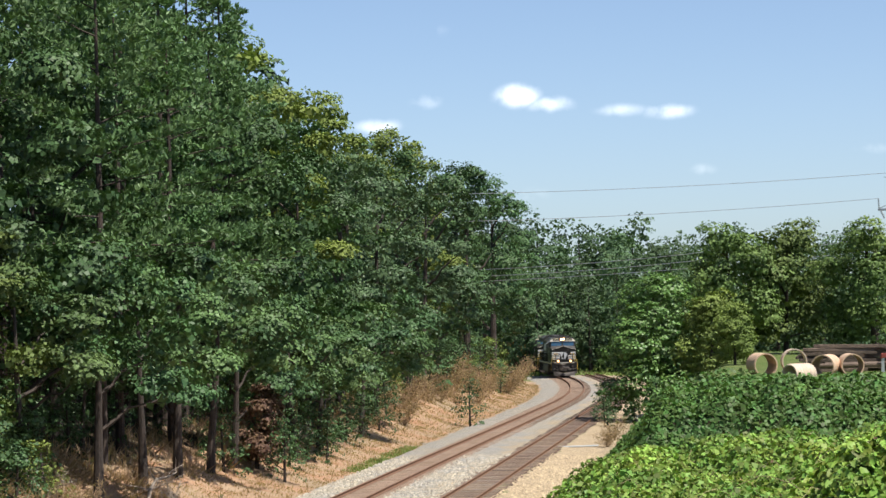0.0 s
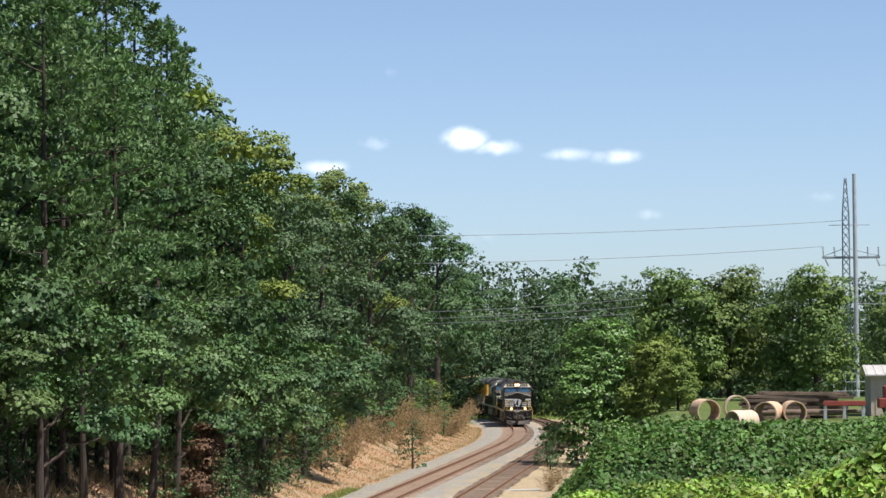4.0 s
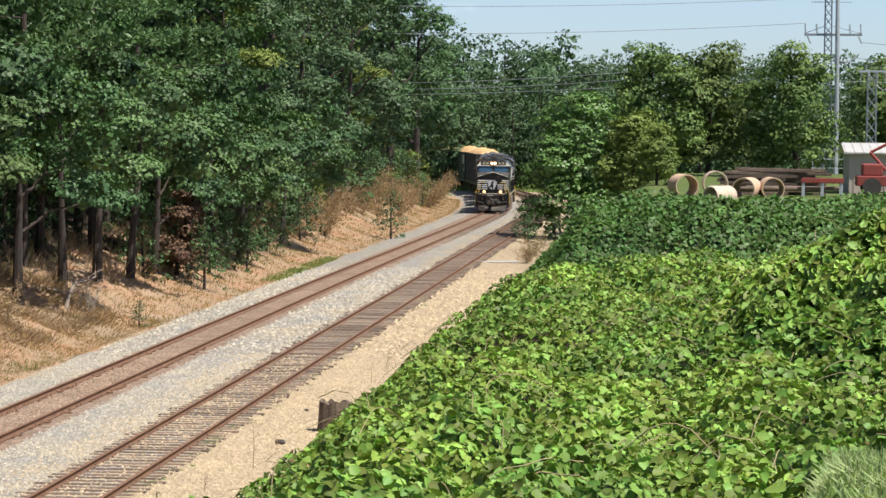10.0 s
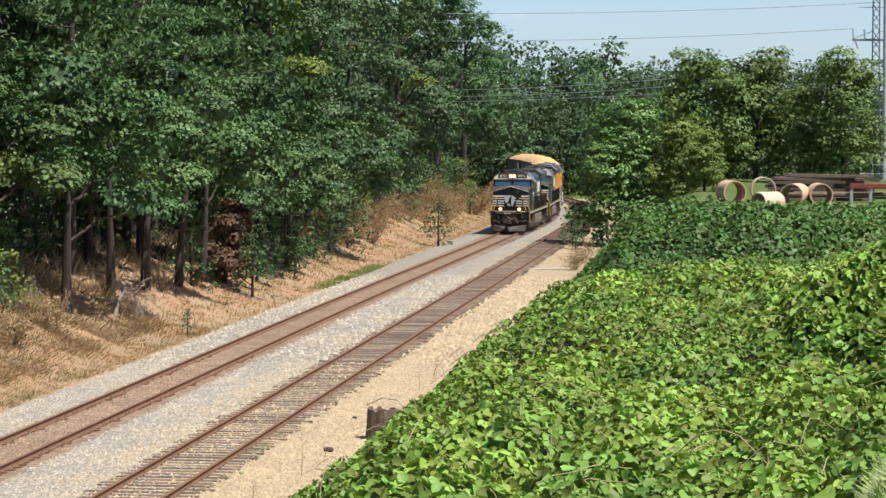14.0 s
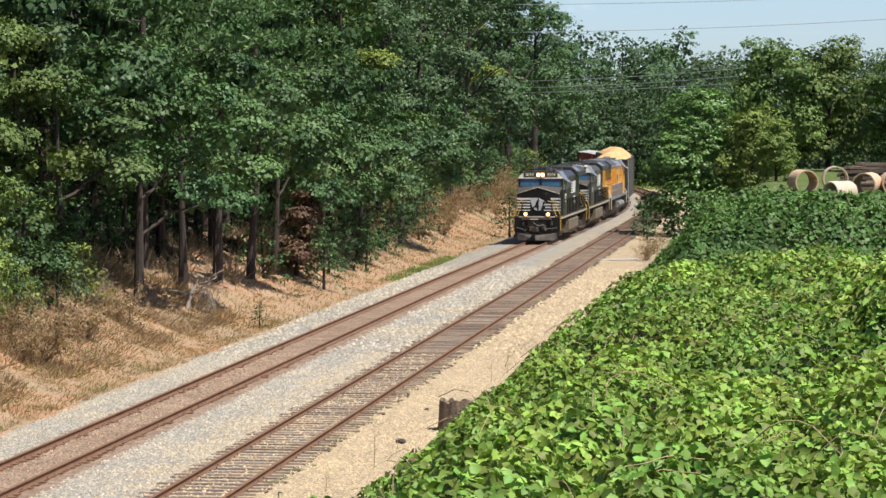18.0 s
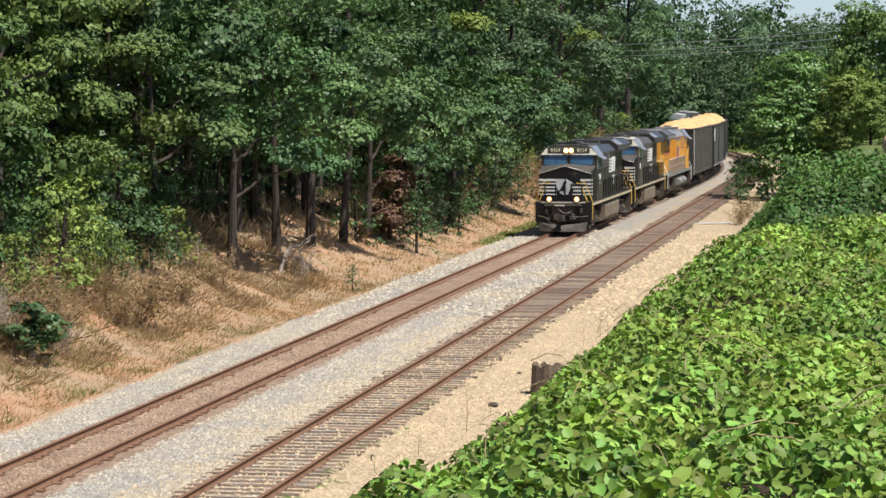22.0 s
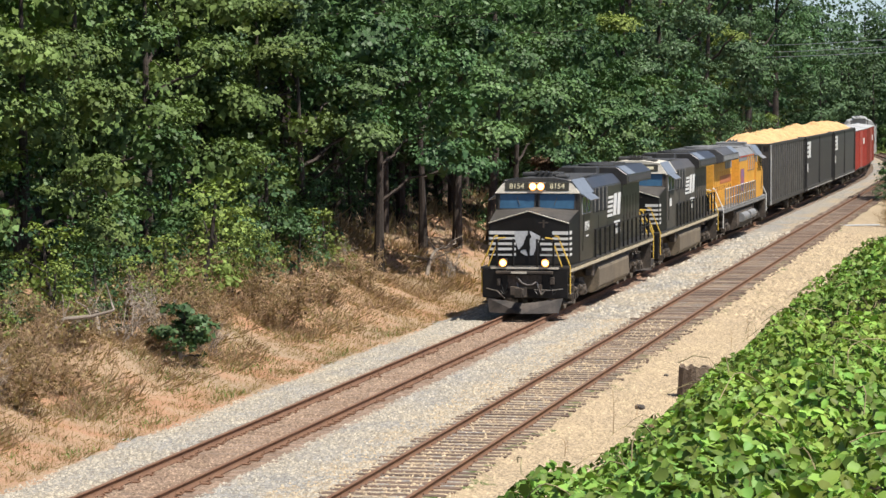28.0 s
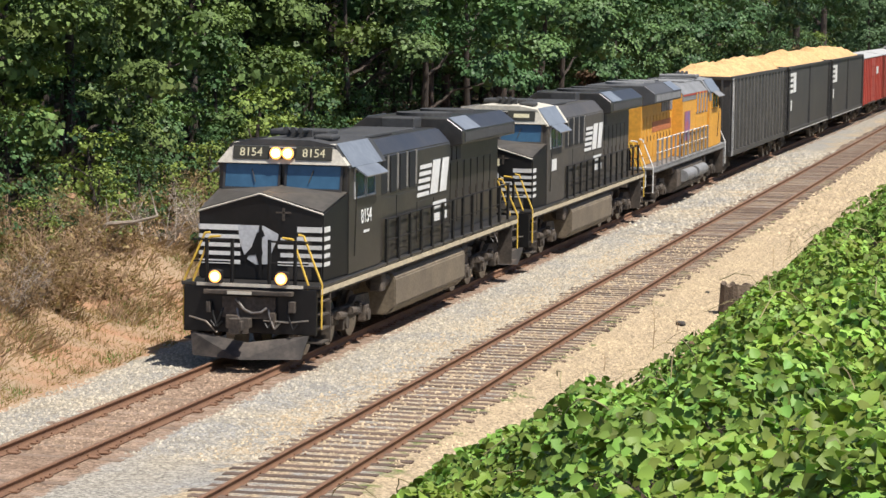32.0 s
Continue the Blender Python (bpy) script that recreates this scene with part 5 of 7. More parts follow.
def lattice(t, x, y, z0, z1, w0, w1, material, bays):
    for sx in (-1, 1):
        for sy in (-1, 1):
            b = bmesh.new()
            rod(b, (x + sx * w0 / 2, y + sy * w0 / 2, z0), (x + sx * w1 / 2, y + sy * w1 / 2, z1), 0.045, 5)
            part("leg", b, material, t)
    for i in range(bays):
        f0, f1 = i / bays, (i + 1) / bays
        za, zb = z0 + (z1 - z0) * f0, z0 + (z1 - z0) * f1
        wa, wb = (w0 + (w1 - w0) * f0) / 2, (w0 + (w1 - w0) * f1) / 2
        for sy in (-1, 1):
            part("brace", rod(bmesh.new(), (x - wa, y + sy * wa, za), (x + wb, y + sy * wb, zb), 0.025, 4), material, t)
            part("brace", rod(bmesh.new(), (x + wa, y + sy * wa, za), (x - wb, y + sy * wb, zb), 0.025, 4), material, t)
        for sx in (-1, 1):
            part("brace", rod(bmesh.new(), (x + sx * wa, y - wa, za), (x + sx * wb, y + wb, zb), 0.025, 4), material, t)


def insulator(t, a, b, n=5):
    a, b = Vector(a), Vector(b)
    q = bmesh.new()
    rod(q, a, b, 0.025, 6)
    for k in range(n):
        p = a.lerp(b, (k + 0.5) / n)
        d = (b - a).normalized() * 0.03
        rod(q, p - d, p + d, 0.09, 8)
    part("insulator", q, CERAMIC, t)


def big_tower():
    y = 230.0
    t = thing("transmission_tower", "grey steel lattice power tower with cross-arms", "power tower")
    z0 = gz(12.5, y)
    lattice(t, 12.45, y, z0 - 0.3, 19.6, 0.72, 0.55, GALV_GREY, 22)
    lattice(t, 12.45, y, 19.6, 22.6, 0.55, 0.15, GALV_GREY, 4)
    b = new_box(10.45, 15.3, y - 0.12, y + 0.12, 15.75, 15.95, bevel=0.02)
    part("cross_arm", b, GALV_GREY, t)
    b = bmesh.new()
    rod(b, (10.5, y, 15.95), (12.2, y, 16.6), 0.03, 5)
    rod(b, (15.2, y, 15.95), (12.8, y, 16.6), 0.03, 5)
    part("arm_brace", b, GALV_GREY, t)
    for x in (10.55, 11.5, 14.3, 15.2):
        insulator(t, (x, y - 0.05, 15.95), (x - 0.05, y - 0.05, 16.75))
    for x in (10.7, 15.0):
        insulator(t, (x, y - 0.1, 15.75), (x + 0.25, y - 0.3, 15.1))
    b = bmesh.new()
    rod(b, (11.0, y, 18.6), (14.4, y, 18.6), 0.03, 5)
    part("ground_wire_arm", b, GALV_GREY, t)
    p = thing("steel_pole", "tall pale galvanised steel pole beside the tower", "pole")
    b = bmesh.new()
    tapered(b, [Vector((13.2, y - 0.8, z0 - 0.4)), Vector((13.2, y - 0.8, 12)), Vector((13.15, y - 0.8, 22.9))], 0.24, 0.16, 14)
    part("shaft", b, GALV, p)
    b = bmesh.new()
    pipe_line(b, [Vector((13.2, y - 0.8, 13.6)), Vector((14.2, y - 0.9, 13.5)), Vector((15.0, y - 0.9, 14.2))], 0.06, 6)
    part("bracket_arm", b, GALV, p)


big_tower()


def utility_pole():
    x, y = 10.1, 230.0
    z = gz(x, y)
    t = thing("utility_pole", "dark wooden utility pole with guy wires", "pole")
    b = bmesh.new()
    tapered(b, [Vector((x, y, z - 0.5)), Vector((x, y, 14.4))], 0.2, 0.15, 10)
    part("shaft", b, POLE_WOOD, t)
    part("cross_arm", new_box(x - 0.5, x + 0.5, y - 0.08, y + 0.08, 14.0, 14.14), POLE_WOOD, t)
    for dx in (-0.45, 0.45):
        insulator(t, (x + dx, y, 14.14), (x + dx, y, 14.45), 3)
    b = bmesh.new()
    rod(b, (x, y, 13.2), (x + 2.4, y + 1.0, z), 0.02, 4)
    rod(b, (x, y, 12.6), (x + 1.6, y + 0.8, z), 0.02, 4)
    part("guy_wire", b, WIRE, t)


utility_pole()


def substation():
    for x, y, top in ((15.9, 226.0, 12.6), (18.4, 226.5, 12.0), (19.6, 232.0, 12.2)):
        t = thing("switchgear_frame", "grey steel substation column with insulators", "substation column", group="substation columns")
        z = gz(x, y)
        lattice(t, x, y, z - 0.3, top, 0.8, 0.7, GALV_GREY, 9)
        part("head_beam", new_box(x - 1.1, x + 1.2, y - 0.15, y + 0.15, top, top + 0.18), GALV, t)
        for dx in (-0.9, -0.3, 0.4, 1.0):
            insulator(t, (x + dx, y - 0.2, top), (x + dx * 1.05, y - 0.2, top - 0.8))
        insulator(t, (x - 0.5, y, top + 0.18), (x - 0.5, y, top + 0.6))
        b = bmesh.new()
        pipe_line(b, [Vector((x + 0.2, y - 0.3, top - 0.9)), Vector((x + 0.9, y - 0.3, top - 1.5)), Vector((x + 1.5, y - 0.3, top - 1.2)), Vector((x + 2.2, y - 0.3, top - 0.5))], 0.03, 5)
        part("jumper_cable", b, WIRE, t)


substation()


def fence():
    t = thing("yard_fence", "pale metal fence at the back of the yard", "fence")
    for k in range(11):
        x = 10.5 + 0.9 * k
        z = gz(x, 214)
        b = bmesh.new()
        rod(b, (x, 214, z - 0.2), (x, 214, z + 1.9), 0.04, 6)
        part("post", b, GALV, t)
    for dz in (0.5, 1.2, 1.85):
        b = bmesh.new()
        rod(b, (10.5, 214, gz(10.5, 214) + dz), (19.5, 214, gz(19.5, 214) + dz), 0.03, 6)
        part("rail", b, GALV, t)


fence()


def wire(a, b, sag, r=0.026):
    a, b = Vector(a), Vector(b)
    q = bmesh.new()
    n = 18
    pts = [a.lerp(b, i / n) - Vector((0, 0, sag * 4 * (i / n) * (1 - i / n))) for i in range(n + 1)]
    ring = [[q.verts.new(p + Vector((0, r * math.cos(k * 2.094), r * math.sin(k * 2.094)))) for k in range(3)] for p in pts]
    for u, v in zip(ring[:-1], ring[1:]):
        for k in range(3):
            q.faces.new((u[k], u[(k + 1) % 3], v[(k + 1) % 3], v[k]))
    o = finish("power_line", q, WIRE)
    tagged(o, "thin pale overhead power line", "power line", group="overhead lines")


wire((10.55, 230, 16.8), (-60, 236, 17.0), 1.1)
wire((12.4, 230, 19.0), (-60, 236, 19.6), 1.1)
wire((10.1, 230, 14.3), (-60, 250, 13.4), 2.2)
wire((10.1, 230, 13.5), (-60, 250, 12.6), 2.0)
wire((10.1, 230, 12.4), (-60, 250, 11.2), 1.2)
wire((10.1, 230, 14.3), (40, 222, 14.6), 1.0)
wire((13.2, 229.2, 13.6), (40, 215, 11.4), 0.6, 0.03)
wire((15.2, 230, 15.2), (45, 222, 16.0), 1.0)
wire((12.4, 230, 12.0), (40, 228, 13.0), 0.6)


# ---- beside the siding ----
def stump():
    x, y = -9.0, 70.6
    t = thing("tree_stump", "hollow weathered grey-brown stump beside the siding", "stump", Matrix.Translation((x, y, gz(x, y) + 0.02)))
    b = bmesh.new()
    rng = random.Random(3)
    seg = 22
    jag = [rng.uniform(-0.07, 0.07) for _ in range(seg)]
    outs = []
    for z, r in ((-0.3, 0.52), (0.25, 0.46), (0.75, 0.43)):
        outs.append([b.verts.new(((r + jag[k] * 0.4) * math.cos(2 * math.pi * k / seg), (r + jag[k] * 0.4) * math.sin(2 * math.pi * k / seg), z + (jag[k] if z > 0.5 else 0))) for k in range(seg)])
    for z, r in ((0.75, 0.34), (0.35, 0.30)):
        outs.append([b.verts.new((r * math.cos(2 * math.pi * k / seg), r * math.sin(2 * math.pi * k / seg), z + (jag[k] if z > 0.5 else 0))) for k in range(seg)])
    for a, c in zip(outs[:-1], outs[1:]):
        for k in range(seg):
            b.faces.new((a[k], a[(k + 1) % seg], c[(k + 1) % seg], c[k]))
    b.faces.new(outs[-1])
    bmesh.ops.recalc_face_normals(b, faces=b.faces[:])
    part("bark_shell", b, mat("weathered_stump_wood", (0.19, 0.14, 0.10), 0.9, 0, (0.10, 0.072, 0.052), 4, 0.5, 25, 0.3, bump=0.6, bump_scale=20), t)
    part("rotten_core", rod(bmesh.new(), (0, 0, 0.2), (0, 0, 0.5), 0.29, 14), mat("reddish_rotten_wood", (0.20, 0.09, 0.05), 0.95), t)


stump()


def dry_stalk(x, y, h):
    t = thing("dry_stalk", "thin dry weed stalk in the gravel", "weed", Matrix.Translation((x, y, gz(x, y))), group="dry stalks")
    b = bmesh.new()
    tapered(b, [Vector((0, 0, -0.05)), Vector((0.02, 0.01, h * 0.5)), Vector((-0.01, 0.03, h))], 0.012, 0.006, 5)
    part("stem", b, DRY_BROWN, t)
    for k in range(4):
        b = bmesh.new()
        z = h * (0.35 + 0.15 * k)
        rod(b, (0, 0, z), (0.08 * (-1) ** k, 0.03, z + 0.12), 0.005, 4)
        part("twig", b, DRY_BROWN, t)


def ground_rock(x, y, s):
    b = bmesh.new()
    bmesh.ops.create_icosphere(b, subdivisions=2, radius=s)
    rng = random.Random(int(abs(x * y)))
    for v in b.verts:
        v.co *= 1 + rng.uniform(-0.18, 0.18)
        v.co.z *= 0.6
    o = finish("stone", b, mat("dark_stone", (0.07, 0.06, 0.055), 0.9))
    o.matrix_basis = Matrix.Translation((x, y, gz(x, y) + s * 0.3))
    tagged(o, "dark stone lying on the gravel", "stone")


for x, y, h in ((-9.9, 62.3, 1.05), (-10.3, 58.0, 0.4), (-9.6, 84.0, 0.6), (-9.4, 87.0, 0.7), (-9.9, 66.0, 0.3)):
    dry_stalk(x, y, h)
b = bmesh.new()
rod(b, (-1.2, 0, 0.06), (1.2, 0.3, 0.1), 0.05, 8)
white_rod = finish("drain_pipe", b, GALV)
white_rod.matrix_basis = Matrix.Translation((-10.6, 158.0, gz(-10.6, 158.0)))
tagged(white_rod, "pale plastic pipe lying in the weeds", "pipe")
for i in range(26):
    y = 53 + i * 1.75 + R.uniform(-1, 1)
    plant((under_b, under_a, under_b)[i % 3], -26.5 + R.uniform(-1.3, 0.9), y, R.uniform(0.35, 0.75), rng=R, sink=0.1, label="green undergrowth tangled with dead brush on the bank")
ground_rock(-10.0, 67.3, 0.14)
ground_rock(-10.4, 75.0, 0.07)

# ---- train ----
BLACK = mat("dusty_black_paint", (0.019, 0.019, 0.02), 0.38, 0, (0.048, 0.042, 0.035), 0.7, 0.5, 6, 0.25, spec=0.5)
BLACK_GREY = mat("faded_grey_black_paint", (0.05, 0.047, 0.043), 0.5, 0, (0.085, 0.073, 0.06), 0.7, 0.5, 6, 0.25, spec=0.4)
# deep black; the shade on pilot and nose front is put into it
DEEP_BLACK = mat("deep_black_paint", (0.004, 0.004, 0.0045), 0.5, 0, (0.012, 0.011, 0.01), 1.4, 0.5, 9, 0.2, spec=0.35)
CREAM = mat("dirty_cream_paint", (0.60, 0.56, 0.47), 0.55, 0, (0.45, 0.41, 0.34), 1.6, 0.5, 12, 0.15)
# vent frames, paler because their sunlit edges are put into the colour
VENT_FRAME = mat("lit_vent_frame", (0.30, 0.285, 0.26), 0.6, 0, (0.16, 0.15, 0.135), 1.5, 0.5, 12, 0.2)
RIB = mat("dust_edged_rib", (0.125, 0.118, 0.105), 0.7, 0, (0.07, 0.066, 0.06), 1.1, 0.5, 10, 0.2)
# sky sheen of shades, roof slopes and radiator, put into a lighter grey
PAINTED_SHEEN = mat("painted_sky_sheen", (0.19, 0.205, 0.225), 0.35, 0, (0.13, 0.14, 0.155), 1.2, 0.5, 8, 0.15, spec=0.6)
BLACK_ROOF = mat("sooty_roof_paint", (0.06, 0.058, 0.056), 0.65, 0, (0.03, 0.03, 0.03), 0.8, 0.5, 9, 0.2)
GRIME = mat("grimy_running_gear", (0.028, 0.025, 0.023), 0.8, 0.1, (0.13, 0.10, 0.075), 1.8, 0.5, 14, 0.3, bump=0.3)
DUSTY = mat("dust_coated_tank", (0.20, 0.158, 0.105), 0.8, 0, (0.12, 0.095, 0.068), 1.0, 0.5, 12, 0.2)
WHITE = mat("white_stripe_paint", (0.72, 0.72, 0.70), 0.55, 0, (0.60, 0.59, 0.56), 1.5, 0.5, 12, 0.1)
YELLOW = mat("yellow_handrail_paint", (0.70, 0.46, 0.06), 0.55, 0, (0.55, 0.36, 0.06), 2, 0.5, 12, 0.15)
ARMOUR = mat("orange_yellow_paint", (0.72, 0.36, 0.045), 0.5, 0, (0.58, 0.28, 0.045), 0.9, 0.5, 8, 0.14)
GREYROOF = mat("grey_roof_paint", (0.24, 0.24, 0.24), 0.6, 0, (0.15, 0.15, 0.15), 1.1, 0.5, 8, 0.15)
# cab glass; the blue of the reflected sky is put into its base colour
GLASS = mat("sky_tinted_cab_glass", (0.045, 0.115, 0.19), 0.06, 0, (0.025, 0.065, 0.11), 1.0, 0.5, 5, 0.1, spec=0.9)
STEEL = mat("worn_steel", (0.35, 0.33, 0.30), 0.4, 0.8, (0.25, 0.2, 0.16), 2, 0.5, 18, 0.2)
SILVER = mat("light_grey_paint", (0.48, 0.48, 0.47), 0.55, 0, (0.34, 0.33, 0.31), 0.9, 0.5, 8, 0.15)
RED = mat("faded_red_paint", (0.40, 0.055, 0.035), 0.65, 0, (0.30, 0.05, 0.035), 0.8, 0.5, 8, 0.2)
RED_OXIDE = mat("red_oxide_paint", (0.30, 0.055, 0.035), 0.7, 0, (0.22, 0.05, 0.035), 0.8, 0.5, 8, 0.2)
CHARCOAL = mat("charcoal_car_paint", (0.034, 0.033, 0.033), 0.6, 0, (0.055, 0.051, 0.046), 0.6, 0.5, 9, 0.15)
CHIPS = mat("wood_chips", (0.62, 0.40, 0.19), 0.95, 0, (0.47, 0.27, 0.115), 1.6, 0.5, 9, 0.3, bump=0.9, bump_scale=9)
TANKBLACK = mat("black_tank_paint", (0.03, 0.03, 0.032), 0.4, 0, (0.055, 0.052, 0.05), 0.7, 0.5, 9, 0.12)
BLUE = mat("faded_blue_red_shield", (0.12, 0.13, 0.32), 0.55, 0, (0.4, 0.1, 0.1), 2.2, 0.3, 9, 0.1)
LAMP = glow("headlight_glow", (1.0, 0.74, 0.42), 6.0)
# added glowing rings that stand for the amber glare round the lenses
AMBER = glow("amber_glare", (1.0, 0.42, 0.10), 1.1)
DITCH = glow("ditch_light_glow", (1.0, 0.6, 0.26), 3.0)

LOCO = 22.3
SPINNERS = []


def wheelset(parent, y, r=0.53):
    b = bmesh.new()
    for sx in (-1, 1):
        rod(b, (sx * 0.69, 0, 0), (sx * 0.83, 0, 0), r, 28)
        rod(b, (sx * 0.62, 0, 0), (sx * 0.70, 0, 0), r + 0.028, 28)
        for k in range(4):
            a = k * math.pi / 2 + 0.4
            box(b, sx * 0.83, sx * 0.845, math.cos(a) * 0.3 - 0.05, math.cos(a) * 0.3 + 0.05, math.sin(a) * 0.3 - 0.05, math.sin(a) * 0.3 + 0.05)
    rod(b, (-0.95, 0, 0), (0.95, 0, 0), 0.09, 12)
    o = part("wheelset", b, STEEL, parent)
    o.matrix_basis = Matrix.Translation((0, y, r))
    SPINNERS.append((o, y, r))
    return o


def six_wheel_truck(parent, yc):
    b = new_box(-0.5, 0.5, yc - 1.9, yc + 1.9, 0.55, 0.8, bevel=0.03)
    t = part("truck", b, GRIME, parent, "grimy three-axle truck")
    for sx in (-1, 1):
        b = bmesh.new()
        prof = [(yc - 2.45, 0.72), (yc - 2.3, 0.98), (yc - 1.2, 1.02), (yc - 0.9, 0.86), (yc + 0.9, 0.86), (yc + 1.2, 1.02), (yc + 2.3, 0.98), (yc + 2.45, 0.72), (yc + 2.2, 0.6),
                (yc + 1.1, 0.55), (yc, 0.5), (yc - 1.1, 0.55), (yc - 2.2, 0.6)]
        prism(b, prof, sx * 1.0, sx * 1.14, "x")
        part("side_frame", b, GRIME, t)
        for dy in (-1.85, 0.0, 1.85):
            q = new_box(min(sx * 1.02, sx * 1.24), max(sx * 1.02, sx * 1.24), yc + dy - 0.2, yc + dy + 0.2, 0.36, 0.76, bevel=0.04)
            rod(q, (sx * 1.2, yc + dy, 0.53), (sx * 1.29, yc + dy, 0.53), 0.14, 12)
            part("axle_box", q, GRIME, t)
        for dy in (-1.2, 1.2):
            q = bmesh.new()
            for k in range(6):
                rod(q, (sx * 1.16, yc + dy, 0.62 + 0.05 * k), (sx * 1.16, yc + dy, 0.645 + 0.05 * k), 0.12, 10)
            part("spring", q, GRIME, t)
            q = bmesh.new()
            rod(q, (sx * 1.26, yc + dy * 0.45 - 0.3, 0.78), (sx * 1.26, yc + dy * 0.45 + 0.3, 0.72), 0.09, 10)
            rod(q, (sx * 1.26, yc + dy * 0.45 + 0.3, 0.72), (sx * 1.26, yc + dy * 0.45 + 0.5, 0.7), 0.04, 8)
            part("brake_cylinder", q, GRIME, t)
    for dy in (-1.85, 0.0, 1.85):
        wheelset(t, yc + dy)
    return t


def four_wheel_truck(parent, yc):
    b = new_box(-1.0, 1.0, yc - 0.22, yc + 0.22, 0.42, 0.78, bevel=0.03)
    t = part("truck", b, GRIME, parent, "grimy two-axle truck")
    for sx in (-1, 1):
        b = bmesh.new()
        prism(b, [(yc - 1.12, 0.52), (yc - 1.1, 0.64), (yc - 0.45, 0.84), (yc + 0.45, 0.84), (yc + 1.1, 0.64), (yc + 1.12, 0.52), (yc + 0.9, 0.42), (yc + 0.4, 0.26), (yc - 0.4, 0.26), (yc - 0.9, 0.42)],
              sx * 0.96, sx * 1.08, "x")
        part("side_frame", b, GRIME, t)
        q = bmesh.new()
        for dy in (-0.18, 0.0, 0.18):
            for k in range(5):
                rod(q, (sx * 1.05, yc + dy, 0.34 + 0.06 * k), (sx * 1.05, yc + dy, 0.37 + 0.06 * k), 0.075, 8)
        part("spring_nest", q, GRIME, t)
        for dy in (-0.89, 0.89):
            q = bmesh.new()
            rod(q, (sx * 0.98, yc + dy, 0.46), (sx * 1.14, yc + dy, 0.46), 0.12, 10)
            part("axle_cap", q, GRIME, t)
    for dy in (-0.89, 0.89):
        wheelset(t, yc + dy, 0.457)
    return t


def coupler(parent, y, face):
    b = new_box(-0.1, 0.1, min(y, y + face * 0.75), max(y, y + face * 0.75), 0.76, 0.98, bevel=0.02)
    prism(b, [(-0.2, y + face * 0.02), (-0.2, y + face * 0.26), (0.16, y + face * 0.3), (0.2, y + face * 0.16), (0.05, y + face * 0.12), (0.05, y - face * 0.02)], 0.70, 1.02, "z")
    part("coupler", b, GRIME, parent)


def hose(parent, x, y, z, material=None, drop=0.45, reach=0.25):
    b = bmesh.new()
    pts = [Vector((x, y, z)), Vector((x + reach * 0.25, y - 0.12, z - drop * 0.5)), Vector((x + reach * 0.6, y - 0.15, z - drop)), Vector((x + reach, y - 0.1, z - drop * 0.75))]
    pipe_line(b, pts, 0.024, 6)
    part("air_hose", b, material or GRIME, parent)


